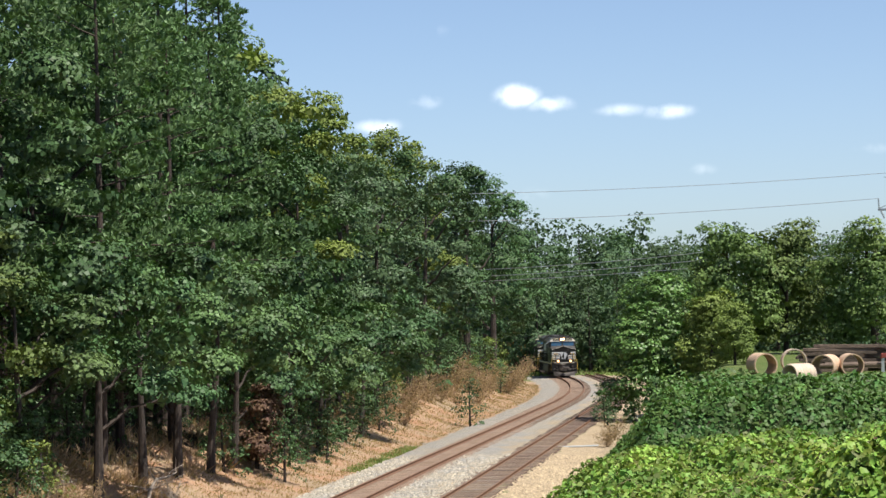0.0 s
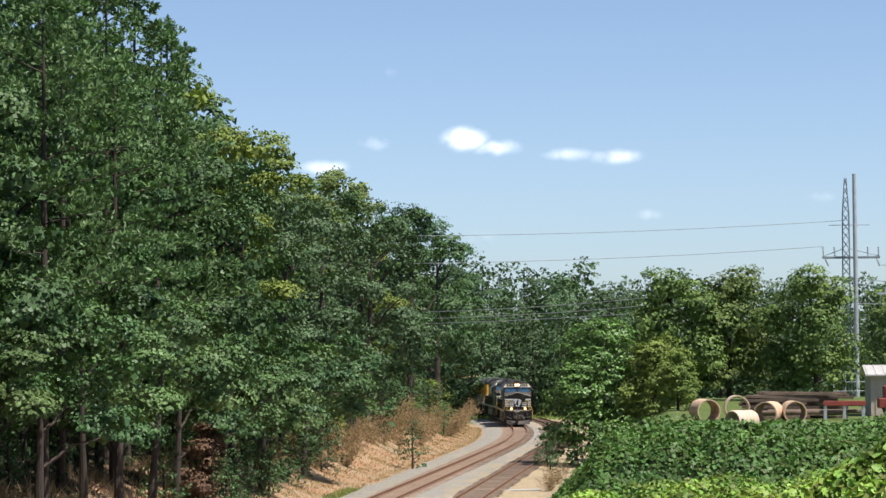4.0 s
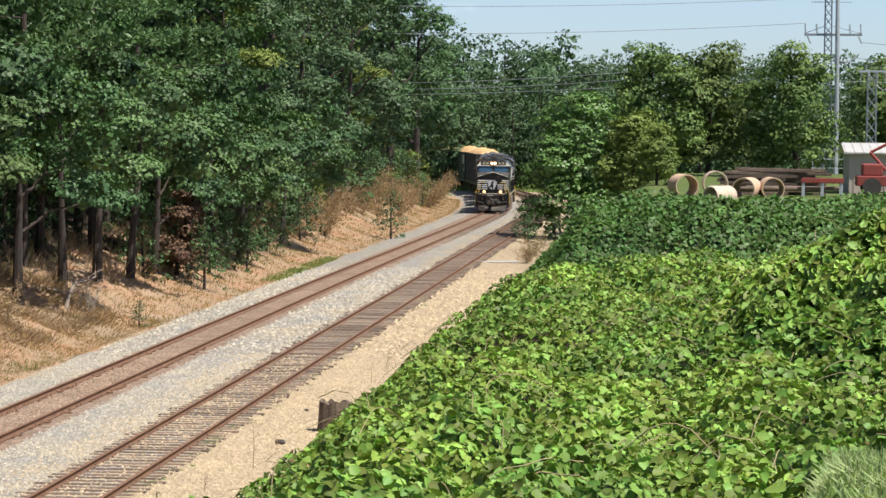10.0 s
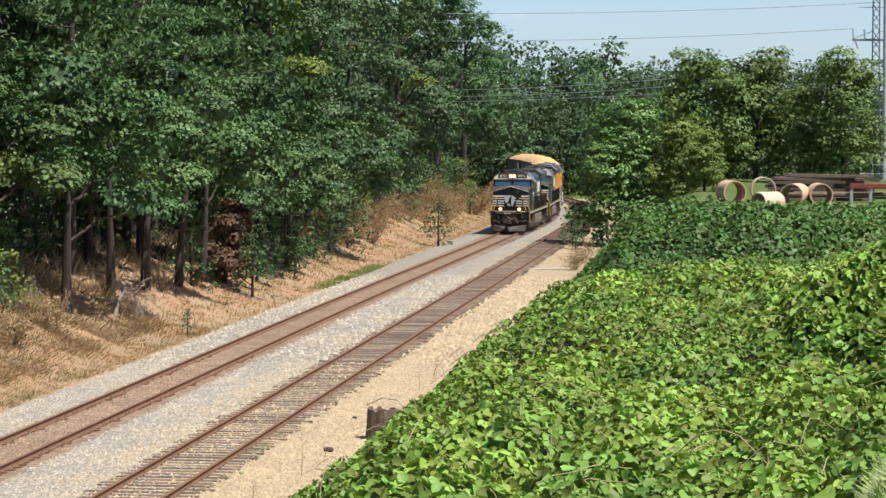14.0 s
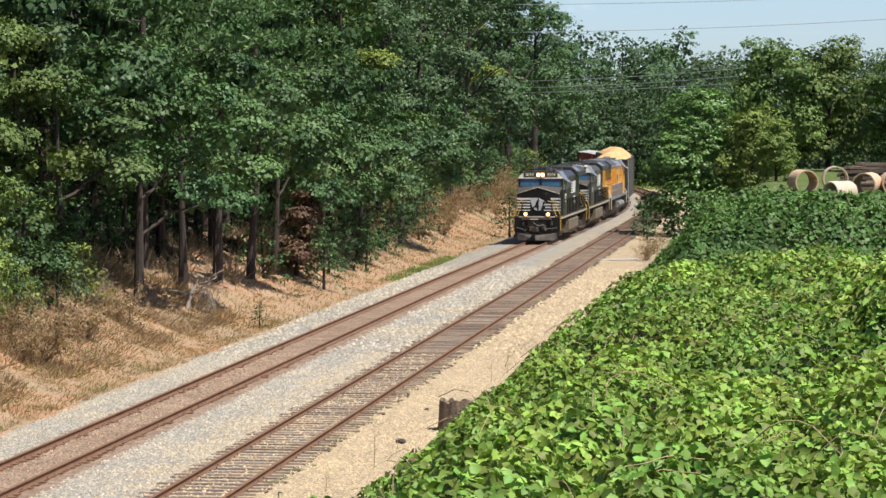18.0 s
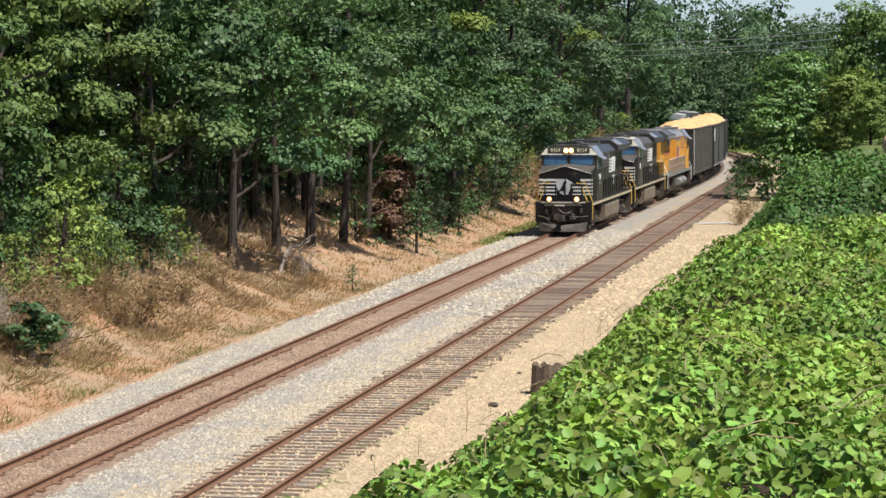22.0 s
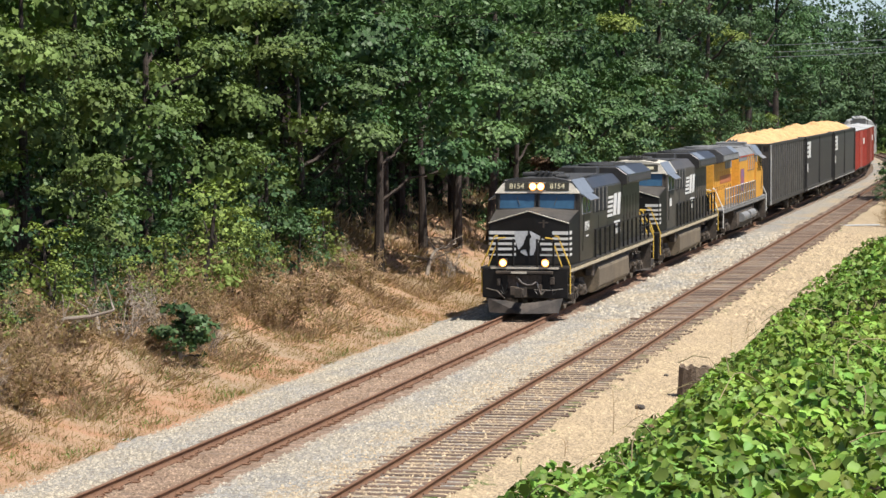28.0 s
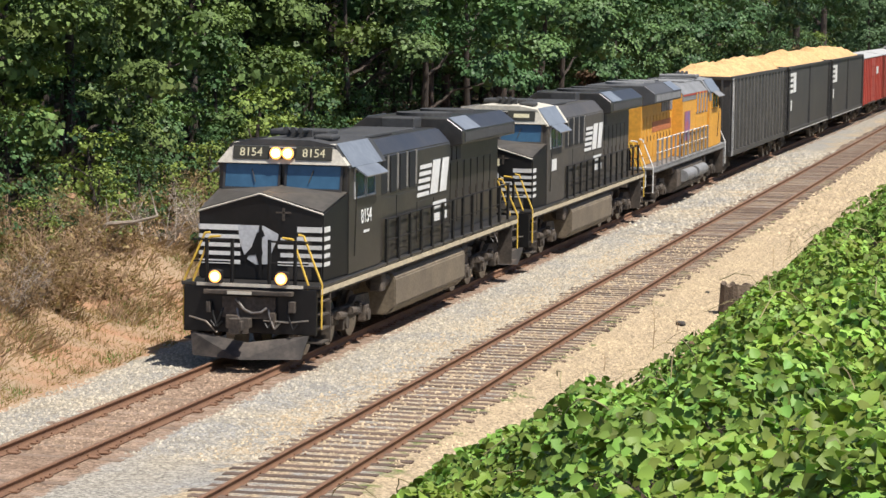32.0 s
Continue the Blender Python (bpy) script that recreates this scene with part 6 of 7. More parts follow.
def locomotive(label, livery):
    """Six-axle wide-cab diesel, 22.3 m over couplers. Front coupler face at y = 0, rail top at z = 0."""
    dark = livery != "yellow"
    body = {"lead": BLACK, "second": BLACK_GREY}.get(livery, ARMOUR)
    roof = BLACK_ROOF if dark else GREYROOF
    railing = DEEP_BLACK if dark else ARMOUR
    t = thing("diesel_locomotive", label, "locomotive", group="locomotives of the train")
    # underframe and walkway
    b = new_box(-1.5, 1.5, 0.95, 21.4, 1.42, 1.62, bevel=0.02)
    box(b, -0.6, 0.6, 0.8, 21.5, 0.95, 1.42)
    part("underframe", b, GRIME, t)
    part("walkway", new_box(-1.56, 1.56, 0.86, 21.46, 1.625, 1.70, bevel=0.012), BLACK if dark else GREYROOF, t)
    for sx in (-1, 1):
        x = sx * 1.562
        part("sill_stripe", new_box(min(x, x + sx * 0.008), max(x, x + sx * 0.008), 1.0, 21.3, 1.50, 1.615), mat("dull_gold_stripe", (0.56, 0.48, 0.33), 0.7, 0, (0.36, 0.30, 0.21), 1.3, 0.5, 9, 0.2) if dark else GREYROOF, t)
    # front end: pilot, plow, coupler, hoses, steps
    part("pilot", new_box(-1.5, 1.5, 0.86, 0.98, 0.62, 1.62, bevel=0.02), DEEP_BLACK if dark else GREYROOF, t)
    b = bmesh.new()
    for sx in (-1, 1):
        v = [b.verts.new(p) for p in ((0, 0.22, 0.12), (sx * 1.22, 0.66, 0.12), (sx * 1.34, 0.86, 0.62), (0, 0.62, 0.44), (0, 0.30, 0.12), (sx * 1.22, 0.74, 0.12), (sx * 1.34, 0.93, 0.62), (0, 0.70, 0.44))]
        for f in ((0, 1, 2, 3), (7, 6, 5, 4), (0, 4, 5, 1), (1, 5, 6, 2), (2, 6, 7, 3)):
            b.faces.new([v[i] for i in f])
    bmesh.ops.recalc_face_normals(b, faces=b.faces[:])
    part("plow", b, mat("worn_black_plow", (0.01, 0.009, 0.0085), 0.7, 0, (0.075, 0.06, 0.05), 1.1, 0.3, 10, 0.3), t, "dusty steel snowplow pilot")
    coupler(t, 0.0, 1)
    coupler(t, 22.3, -1)
    for x, r in ((-0.55, -0.3), (-0.3, 0.35), (0.42, 0.3), (0.62, -0.25), (0.85, 0.28), (-0.85, 0.26)):
        hose(t, x, 0.86, 1.25, STEEL if x in (0.42, -0.3) else DEEP_BLACK, reach=r, drop=0.5)
    b = bmesh.new()
    pipe_line(b, [Vector((-0.28, 0.78, 1.36)), Vector((-0.2, 0.72, 1.3)), Vector((-0.08, 0.7, 1.16)), Vector((0.1, 0.69, 1.08)), Vector((0.3, 0.7, 1.1)), Vector((0.42, 0.76, 1.2))], 0.028, 8)
    part("multiple_unit_cable", b, STEEL, t, "pale looped cable on the pilot")
    for x0, x1, z0, z1 in ((-0.5, -0.2, 0.72, 1.02), (0.5, 0.62, 0.8, 1.1), (-0.95, -0.85, 1.05, 1.3), (0.9, 1.05, 1.1, 1.35)):
        part("pilot_bracket", new_box(x0, x1, 0.72, 0.87, z0, z1, bevel=0.02), GRIME, t)
    part("deck_edge", new_box(-1.2, 1.2, 0.835, 0.858, 1.625, 1.695), CREAM if dark else GREYROOF, t, "worn white deck edge" if dark else "")
    b = bmesh.new()
    pipe_line(b, [Vector((-1.35, 0.8, 0.95)), Vector((-0.95, 0.74, 0.86)), Vector((-0.7, 0.74, 0.62))], 0.02)
    part("uncoupling_lever", b, STEEL, t)
    b = bmesh.new()
    pipe_line(b, [Vector((1.35, 0.8, 0.95)), Vector((0.95, 0.74, 0.9)), Vector((0.35, 0.74, 0.92))], 0.02)
    part("uncoupling_lever", b, STEEL, t)
    for end, dy in ((0.95, 1), (21.35, -1)):
        for sx in (-1, 1):
            b = bmesh.new()
            box(b, min(sx * 1.15, sx * 1.18), max(sx * 1.15, sx * 1.18), min(end, end + dy * 0.85), max(end, end + dy * 0.85), 0.38, 1.6)
            well = part("step_well", b, GRIME, t)
            part("step_back", new_box(min(sx * 1.185, sx * 1.56), max(sx * 1.185, sx * 1.56), min(end + dy * 0.8, end + dy * 0.84), max(end + dy * 0.8, end + dy * 0.84), 0.38, 1.6), GRIME, well)
            for k in range(4):
                z = 0.42 + 0.3 * k
                part("step", new_box(min(sx * 1.185, sx * 1.56), max(sx * 1.185, sx * 1.56), min(end + dy * 0.1, end + dy * 0.75), max(end + dy * 0.1, end + dy * 0.75), z, z + 0.035), GRIME, well)
            b = bmesh.new()
            e0 = end - dy * 0.05
            pipe_line(b, [Vector((sx * 1.16, e0, 0.95)), Vector((sx * 1.3, e0, 0.98)), Vector((sx * 1.3, e0, 1.72)), Vector((sx * 0.94, e0 + dy * 0.05, 2.68)), Vector((sx * 0.7, e0 + dy * 0.06, 2.7))], 0.026)
            part("step_handrail", b, YELLOW if dark else WHITE, t)
            b = bmesh.new()
            pipe_line(b, [Vector((sx * 1.56, end + dy * 0.1, 0.75)), Vector((sx * 1.56, end + dy * 0.12, 1.72)), Vector((sx * 1.12, end + dy * 0.2, 2.74)), Vector((sx * 1.0, end + dy * 0.2, 2.76))], 0.026)
            part("step_handrail", b, YELLOW if dark else WHITE, t)
    # end railing
    for end, dy in ((0.92, 1), (21.4, -1)):
        for x in (-1.0, -0.42, 0.42, 1.0):
            b = bmesh.new()
            rod(b, (x, end, 1.68), (x, end, 2.66), 0.042, 6)
            part("railing_post", b, railing, t)
        b = bmesh.new()
        for a, c in ((-1.3, -0.42), (0.42, 1.3)):
            rod(b, (a, end, 2.62), (c, end, 2.62), 0.022, 6)
            rod(b, (a, end, 2.15), (c, end, 2.15), 0.018, 6)
        part("end_railing", b, railing, t)
    for sx in (-1, 1):
        b = new_box(sx * 0.745 - 0.13, sx * 0.745 + 0.13, 0.72, 0.92, 1.70, 1.98, bevel=0.03)
        d = part("ditch_light", b, BLACK, t)
        q = bmesh.new()
        rod(q, (sx * 0.745, 0.695, 1.84), (sx * 0.745, 0.73, 1.84), 0.1, 16)
        part("lens", q, DITCH if livery == "lead" else STEEL, d, "glowing amber-white lens" if livery == "lead" else "")
        if livery == "lead":
            q = bmesh.new()
            rod(q, (sx * 0.745, 0.71, 1.84), (sx * 0.745, 0.732, 1.84), 0.135, 20)
            part("reflector", q, AMBER, d, "amber ring painted for the lamp glare")
    part("anticlimber", new_box(-1.0, 1.0, 0.68, 0.86, 1.46, 1.56, bevel=0.02), GRIME, t)
    part("anticlimber_plate", new_box(-0.45, 0.1, 0.665, 0.678, 1.475, 1.545), CREAM if livery == "lead" else GRIME, t)
    # nose: a gabled front that slopes up to the windscreens
    n0, n1 = 1.62, 3.36
    b = bmesh.new()
    fr = [(-1.42, n0, 1.70), (1.42, n0, 1.70), (1.42, n0, 3.2), (0.0, n0 - 0.06, 3.6), (-1.42, n0, 3.2)]
    bk = [(-1.5, n1, 1.70), (1.5, n1, 1.70), (1.5, n1, 3.56), (0.0, n1, 3.66), (-1.5, n1, 3.56)]
    va, vb = [b.verts.new(p) for p in fr], [b.verts.new(p) for p in bk]
    b.faces.new(va)
    b.faces.new(vb[::-1])
    for i in range(5):
        b.faces.new((va[i], vb[i], vb[(i + 1) % 5], va[(i + 1) % 5]))
    bmesh.ops.recalc_face_normals(b, faces=b.faces[:])
    bmesh.ops.bevel(b, geom=b.edges[:], offset=0.035, segments=2, affect="EDGES")
    # front blacker than the sides: its shade is in the paint colour
    nose = part("nose", b, DEEP_BLACK if dark else body, t)
    if dark:
        b = bmesh.new()
        pipe_line(b, [Vector((-1.43, n0 - 0.01, 3.18)), Vector((0, n0 - 0.08, 3.6)), Vector((1.43, n0 - 0.01, 3.18))], 0.02, 5)
        part("nose_trim", b, CREAM, nose)
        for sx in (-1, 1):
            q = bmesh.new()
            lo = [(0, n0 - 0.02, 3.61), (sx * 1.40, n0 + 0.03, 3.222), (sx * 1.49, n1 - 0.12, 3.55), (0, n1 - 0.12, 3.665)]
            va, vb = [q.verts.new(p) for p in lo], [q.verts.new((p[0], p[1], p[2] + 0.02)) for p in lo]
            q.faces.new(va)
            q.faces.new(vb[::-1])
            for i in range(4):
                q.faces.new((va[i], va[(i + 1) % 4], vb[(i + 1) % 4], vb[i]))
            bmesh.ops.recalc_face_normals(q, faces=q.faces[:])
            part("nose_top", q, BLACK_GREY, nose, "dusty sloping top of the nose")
    part("nose_door", new_box(0.62, 1.16, n0 - 0.012, n0 + 0.01, 1.74, 2.72, bevel=0.004), body, nose)
    if dark:
        for k in range(5):
            z = 2.04 + 0.185 * k
            for x0, x1 in ((-1.40, -0.46), (0.40 + 0.06 * (k % 2), 1.40)):
                part("nose_stripe", new_box(x0, x1, n0 - 0.022, n0 - 0.013, z, z + (0.088 if k < 4 else 0.12)), WHITE, nose)
            for sx in (-1, 1):
                x = sx * 1.432
                part("nose_stripe", new_box(min(x, x + sx * 0.01), max(x, x + sx * 0.01), n0 + 0.04, n0 + 0.5 + 0.02 * k, z, z + (0.088 if k < 4 else 0.12)), WHITE, nose)
        b = bmesh.new()
        prism(b, [(-0.52, 2.9), (0.44, 2.9), (0.40, 2.62), (0.3, 2.42), (0.16, 2.06), (-0.1, 2.04), (-0.34, 2.18), (-0.46, 2.5)], n0 - 0.024, n0 - 0.013, "y")
        part("nose_emblem", b, mat("faded_grey_emblem", (0.56, 0.57, 0.58), 0.5, 0, (0.42, 0.43, 0.44), 3.0, 0.5, 12, 0.15), nose, "plain pale emblem shape")
        b = bmesh.new()
        prism(b, [(-0.4, 2.2), (-0.2, 2.42), (-0.08, 2.74), (0.06, 2.8), (0.1, 2.68), (0.0, 2.62), (0.06, 2.3), (-0.02, 2.02), (-0.1, 2.26), (-0.26, 2.24), (-0.36, 2.06)], n0 - 0.032, n0 - 0.025, "y")
        part("emblem_figure", b, DEEP_BLACK, nose)
        for x0, x1, z0, z1 in ((-0.02, 0.04, 1.74, 2.9), (0.5, 0.56, 3.02, 3.3), (0.36, 0.7, 3.18, 3.22)):
            part("door_edge", new_box(x0, x1, n0 - 0.05, n0 - 0.034, z0, z1), DEEP_BLACK if x0 < 0.3 else GRIME, nose)
    else:
        part("nose_emblem", new_box(-0.4, 0.4, n0 - 0.024, n0 - 0.013, 2.2, 2.9), BLUE, nose)
    # cab
    c0, c1 = 3.3, 6.1
    b = bmesh.new()
    prism(b, [(-1.52, 1.70), (1.52, 1.70), (1.52, 4.12), (1.2, 4.58), (-1.2, 4.58), (-1.52, 4.12)], c0, c1, "y")
    bmesh.ops.bevel(b, geom=b.edges[:], offset=0.03, segments=2, affect="EDGES")
    cab = part("cab", b, body, t)
    b = bmesh.new()
    prism(b, [(-1.545, 4.10), (-1.2, 4.60), (-0.6, 4.70), (0.6, 4.70), (1.2, 4.60), (1.545, 4.10), (1.5, 4.08), (1.17, 4.56), (-1.17, 4.56), (-1.5, 4.08)], c0 - 0.05, c1 + 0.35, "y")
    part("cab_roof", b, CREAM if livery == "second" else roof, cab)
    b = bmesh.new()
    va = [b.verts.new(p) for p in ((-1.52, c0 - 0.14, 4.16), (1.52, c0 - 0.14, 4.16), (1.16, c0 - 0.02, 4.62), (-1.16, c0 - 0.02, 4.62))]
    vb = [b.verts.new(p) for p in ((-1.52, c0 + 0.2, 4.16), (1.52, c0 + 0.2, 4.16), (1.16, c0 + 0.2, 4.62), (-1.16, c0 + 0.2, 4.62))]
    b.faces.new(va[::-1])
    b.faces.new(vb)
    for i in range(4):
        b.faces.new((va[i], va[(i + 1) % 4], vb[(i + 1) % 4], vb[i]))
    bmesh.ops.recalc_face_normals(b, faces=b.faces[:])
    brow = part("brow", b, CREAM if dark else GREYROOF, cab, "white brow over the windscreens" if dark else "")
    tilt = Matrix.Rotation(radians(-12), 4, "X")
    for sx in (-1, 1):
        nb = part("number_board", new_box(-0.42, 0.42, -0.02, 0.02, -0.15, 0.15, bevel=0.008), mat("number_board_face", (0.05, 0.045, 0.03), 0.4), brow)
        nb.matrix_basis = Matrix.Translation((sx * 0.73, c0 - 0.09, 4.40)) @ tilt
        if livery == "lead":
            text_mesh("number", "8154", 0.27, mat("cream_digits", (0.75, 0.68, 0.45), 0.5), nb, Matrix.Translation((0, -0.024, 0)) @ Matrix.Rotation(math.pi / 2, 4, "X"))
        else:
            part("number_bar", new_box(-0.24, 0.24, -0.03, -0.021, -0.06, 0.06), mat("cream_digits", (0.75, 0.68, 0.45), 0.5), nb)
    hl = part("headlight", new_box(-0.3, 0.3, c0 - 0.16, c0 + 0.02, 4.28, 4.52, bevel=0.03), BLACK, brow)
    for sx in (-1, 1):
        q = bmesh.new()
        rod(q, (sx * 0.14, c0 - 0.19, 4.4), (sx * 0.14, c0 - 0.15, 4.4), 0.095, 16)
        part("lens", q, LAMP if livery == "lead" else STEEL, hl, "glowing warm-white lens" if livery == "lead" else "")
        if livery == "lead":
            q = bmesh.new()
            rod(q, (sx * 0.14, c0 - 0.175, 4.4), (sx * 0.14, c0 - 0.15, 4.4), 0.14, 20)
            part("reflector", q, AMBER, hl, "amber ring painted for the lamp glare")
    for sx in (-1, 1):
        x0, x1 = sorted((sx * 0.1, sx * 1.34))
        b = new_box(x0, x1, c0 - 0.03, c0 - 0.012, 3.62, 4.14, bevel=0.005)
        for v in b.verts:
            v.co.y += (v.co.z - 4.14) * 0.2
        w = part("windscreen", b, GLASS, cab, "windscreen with the sky's reflection painted dark blue")
        b = bmesh.new()
        for q in ((x0 - 0.05, x1 + 0.05, 4.14, 4.17), (x0 - 0.05, x1 + 0.05, 3.57, 3.62), (x0 - 0.05, x0, 3.62, 4.14), (x1, x1 + 0.05, 3.62, 4.14)):
            box(b, q[0], q[1], c0 - 0.045, c0 - 0.008, q[2], q[3])
        for v in b.verts:
            v.co.y += (v.co.z - 4.14) * 0.2
        part("windscreen_frame", b, body, w)
        b = bmesh.new()
        rod(b, (sx * 0.72, c0 - 0.08, 4.03), (sx * 0.62, c0 - 0.14, 3.74), 0.012, 5)
        part("wiper", b, BLACK_ROOF, w)
        xs = sx * (1.522 if dark else 1.538)
        for y0, y1 in ((3.75, 4.55), (4.75, 5.45)):
            w = part("side_window", new_box(min(xs, xs + sx * 0.014), max(xs, xs + sx * 0.014), y0, y1, 3.42, 4.02, bevel=0.004), GLASS, cab)
            b = bmesh.new()
            for q in ((y0 - 0.04, y1 + 0.04, 4.02, 4.06), (y0 - 0.04, y1 + 0.04, 3.38, 3.42), (y0 - 0.04, y0, 3.42, 4.02), (y1, y1 + 0.04, 3.42, 4.02)):
                box(b, min(xs, xs + sx * 0.03), max(xs, xs + sx * 0.03), q[0], q[1], q[2], q[3])
            part("window_frame", b, SILVER if dark else body, w)
        b = bmesh.new()
        prism(b, [(sx * 1.53, 4.1), (sx * 1.85, 3.88), (sx * 1.86, 3.91), (sx * 1.53, 4.14)], 3.65, 5.5, "y")
        part("sun_shade", b, PAINTED_SHEEN if dark else roof, cab)
        b = bmesh.new()
        rod(b, (sx * 1.55, 3.7, 2.1), (sx * 1.62, 3.62, 3.75), 0.015, 5)
        part("mirror_bracket", b, BLACK, cab)
    if not dark:
        b = bmesh.new()
        prism(b, [(-1.452, 3.92), (1.452, 3.92), (1.452, 4.21), (1.11, 4.575), (-1.11, 4.575), (-1.452, 4.21)], c1 + 0.02, 13.28, "y")
        part("hood_upper", b, GREYROOF, t, "sooty grey upper side of the hood")
        b = bmesh.new()
        prism(b, [(-1.535, 3.72), (1.535, 3.72), (1.535, 4.12), (1.2, 4.59), (-1.2, 4.59), (-1.535, 4.12)], c0 + 0.25, c1 - 0.02, "y")
        part("cab_upper", b, GREYROOF, cab)
    # overlay plates whose grey paints the sky's sheen on the roof slopes
    for sx in (-1, 1):
        b = bmesh.new()
        prism(b, [(sx * 1.55, 4.12), (sx * 1.21, 4.612), (sx * 1.2, 4.635), (sx * 1.575, 4.115)], c0 + 0.1, c1 - 0.1, "y")
        part("roof_slope", b, PAINTED_SHEEN, cab, "slope of the cab roof, sky sheen painted grey")
    b = bmesh.new()
    for k in range(3):
        rod(b, (-0.2 + 0.2 * k, 4.6, 4.86), (-0.2 + 0.2 * k, 4.1 - 0.1 * k, 4.88), 0.035, 8, 0.07)
    box(b, -0.3, 0.3, 4.5, 4.62, 4.70, 4.86)
    part("air_horn", b, BLACK_ROOF, cab)
    part("antenna_dome", new_box(0.5, 0.95, 3.9, 4.6, 4.66, 4.79, bevel=0.05), roof, cab)
    part("air_conditioner", new_box(-0.9, 0.5, 5.1, 6.0, 4.70, 4.84, bevel=0.04), roof, cab)
    # wide electrical cabinet, then the narrow hood
    b = bmesh.new()
    prism(b, [(-1.44, 1.70), (1.44, 1.70), (1.44, 4.2), (1.1, 4.56), (-1.1, 4.56), (-1.44, 4.2)], c1, 13.3, "y")
    bmesh.ops.bevel(b, geom=b.edges[:], offset=0.03, segments=2, affect="EDGES")
    cabinet = part("electrical_cabinet", b, body, t)
    for sx in (-1, 1):
        x = sx * 1.442
        for y0 in (6.3, 7.2, 8.1, 9.0):
            part("vent_louvre", new_box(min(x, x + sx * 0.02), max(x, x + sx * 0.02), y0, y0 + 0.56, 3.3, 4.18, bevel=0.006), mat("dark_vent_mesh", (0.008, 0.008, 0.009), 0.6) if dark else GREYROOF, cabinet)
            part("vent_frame", new_box(min(x, x + sx * 0.045), max(x, x + sx * 0.045), y0 + 0.55, y0 + 0.62, 3.36, 4.2), VENT_FRAME if dark else body, cabinet)
        for y0, y1, z0, z1 in ((6.3, 7.7, 1.9, 3.2), (7.8, 9.6, 1.9, 3.2), (9.8, 11.4, 1.9, 2.9), (11.5, 13.1, 1.9, 2.9)):
            part("access_door", new_box(min(x, x + sx * 0.012), max(x, x + sx * 0.012), y0, y1, z0, z1, bevel=0.004), body, cabinet)
    b = bmesh.new()
    prism(b, [(-1.02, 1.70), (1.02, 1.70), (1.02, 4.3), (0.8, 4.52), (-0.8, 4.52), (-1.02, 4.3)], 13.3, 20.9, "y")
    bmesh.ops.bevel(b, geom=b.edges[:], offset=0.025, segments=2, affect="EDGES")
    hood = part("engine_hood", b, body, t)
    for sx in (-1, 1):
        x = sx * 1.022
        for k in range(9):
            y0 = 13.45 + 0.8 * k
            d = part("hood_door", new_box(min(x, x + sx * 0.018), max(x, x + sx * 0.018), y0, y0 + 0.66, 1.95, 3.55, bevel=0.006), body, hood)
            part("latch", new_box(min(x, x + sx * 0.04), max(x, x + sx * 0.04), y0 + 0.56, y0 + 0.6, 2.6, 2.8), GRIME, d)
        for k in range(5):
            y0 = 13.5 + 0.55 * k
            part("vent_grille", new_box(min(x, x + sx * 0.03), max(x, x + sx * 0.03), y0, y0 + 0.45, 3.62, 4.0, bevel=0.006), roof if dark else GREYROOF, hood)
    part("roof_hatch", new_box(-0.7, 0.7, 9.9, 12.4, 4.52, 4.60, bevel=0.02), roof, hood)
    part("chimney", new_box(-0.45, 0.45, 13.35, 14.15, 4.52, 4.8, bevel=0.03), BLACK_ROOF, hood)
    part("roof_hatch", new_box(-0.9, 0.9, 6.6, 9.4, 4.565, 4.64, bevel=0.02), roof, hood)
    # radiator with its wings
    b = bmesh.new()
    prism(b, [(-1.02, 3.98), (-1.52, 4.1), (-1.52, 4.46), (-1.1, 4.76), (1.1, 4.76), (1.52, 4.46), (1.52, 4.1), (1.02, 3.98)], 14.3, 20.85, "y")
    bmesh.ops.bevel(b, geom=b.edges[:], offset=0.02, segments=1, affect="EDGES")
    rad = part("radiator", b, BLACK if dark else mat("dark_grey_paint", (0.075, 0.075, 0.078), 0.6), t)
    for k in range(2):
        q = bmesh.new()
        rod(q, (0, 16.2 + 2.6 * k, 4.75), (0, 16.2 + 2.6 * k, 4.84), 0.75, 24)
        part("cooling_fan", q, roof, rad)
    for sx in (-1, 1):
        x = sx * 1.522
        part("radiator_screen", new_box(min(x, x + sx * 0.015), max(x, x + sx * 0.015), 14.6, 20.6, 4.16, 4.4), roof, rad)
        # added plate: the sky's sheen on the radiator slope as lighter grey
        b = bmesh.new()
        prism(b, [(sx * 1.53, 4.465), (sx * 1.1, 4.772), (sx * 1.1, 4.785), (sx * 1.54, 4.475)], 14.5, 16.4, "y")
        part("radiator_shutter", b, PAINTED_SHEEN, rad, "sky sheen painted as a grey radiator panel")
    part("rear_headlight", new_box(-0.25, 0.25, 20.9, 20.98, 4.05, 4.25, bevel=0.02), GRIME, t)
    # lettering as plain shapes
    for sx in (-1, 1):
        x = sx * 1.458
        xa, xb = sorted((x, x + sx * 0.008))
        if dark:
            for k in range(5):
                z = 3.0 + 0.17 * k
                part("side_stripe", new_box(xa, xb, 9.75 + 0.07 * k, 10.95 + 0.07 * k, z, z + 0.1), WHITE, cabinet)
            b = bmesh.new()
            prism(b, [(11.1, 3.0), (11.4, 3.84), (12.15, 3.84), (11.85, 3.0)], xa, xb, "x")
            part("side_emblem", b, WHITE, cabinet, "plain white emblem block")
            b = bmesh.new()
            prism(b, [(12.1, 3.0), (12.4, 3.84), (13.08, 3.84), (12.78, 3.0)], xa, xb, "x")
            part("side_emblem", b, WHITE, cabinet, "plain white emblem block")
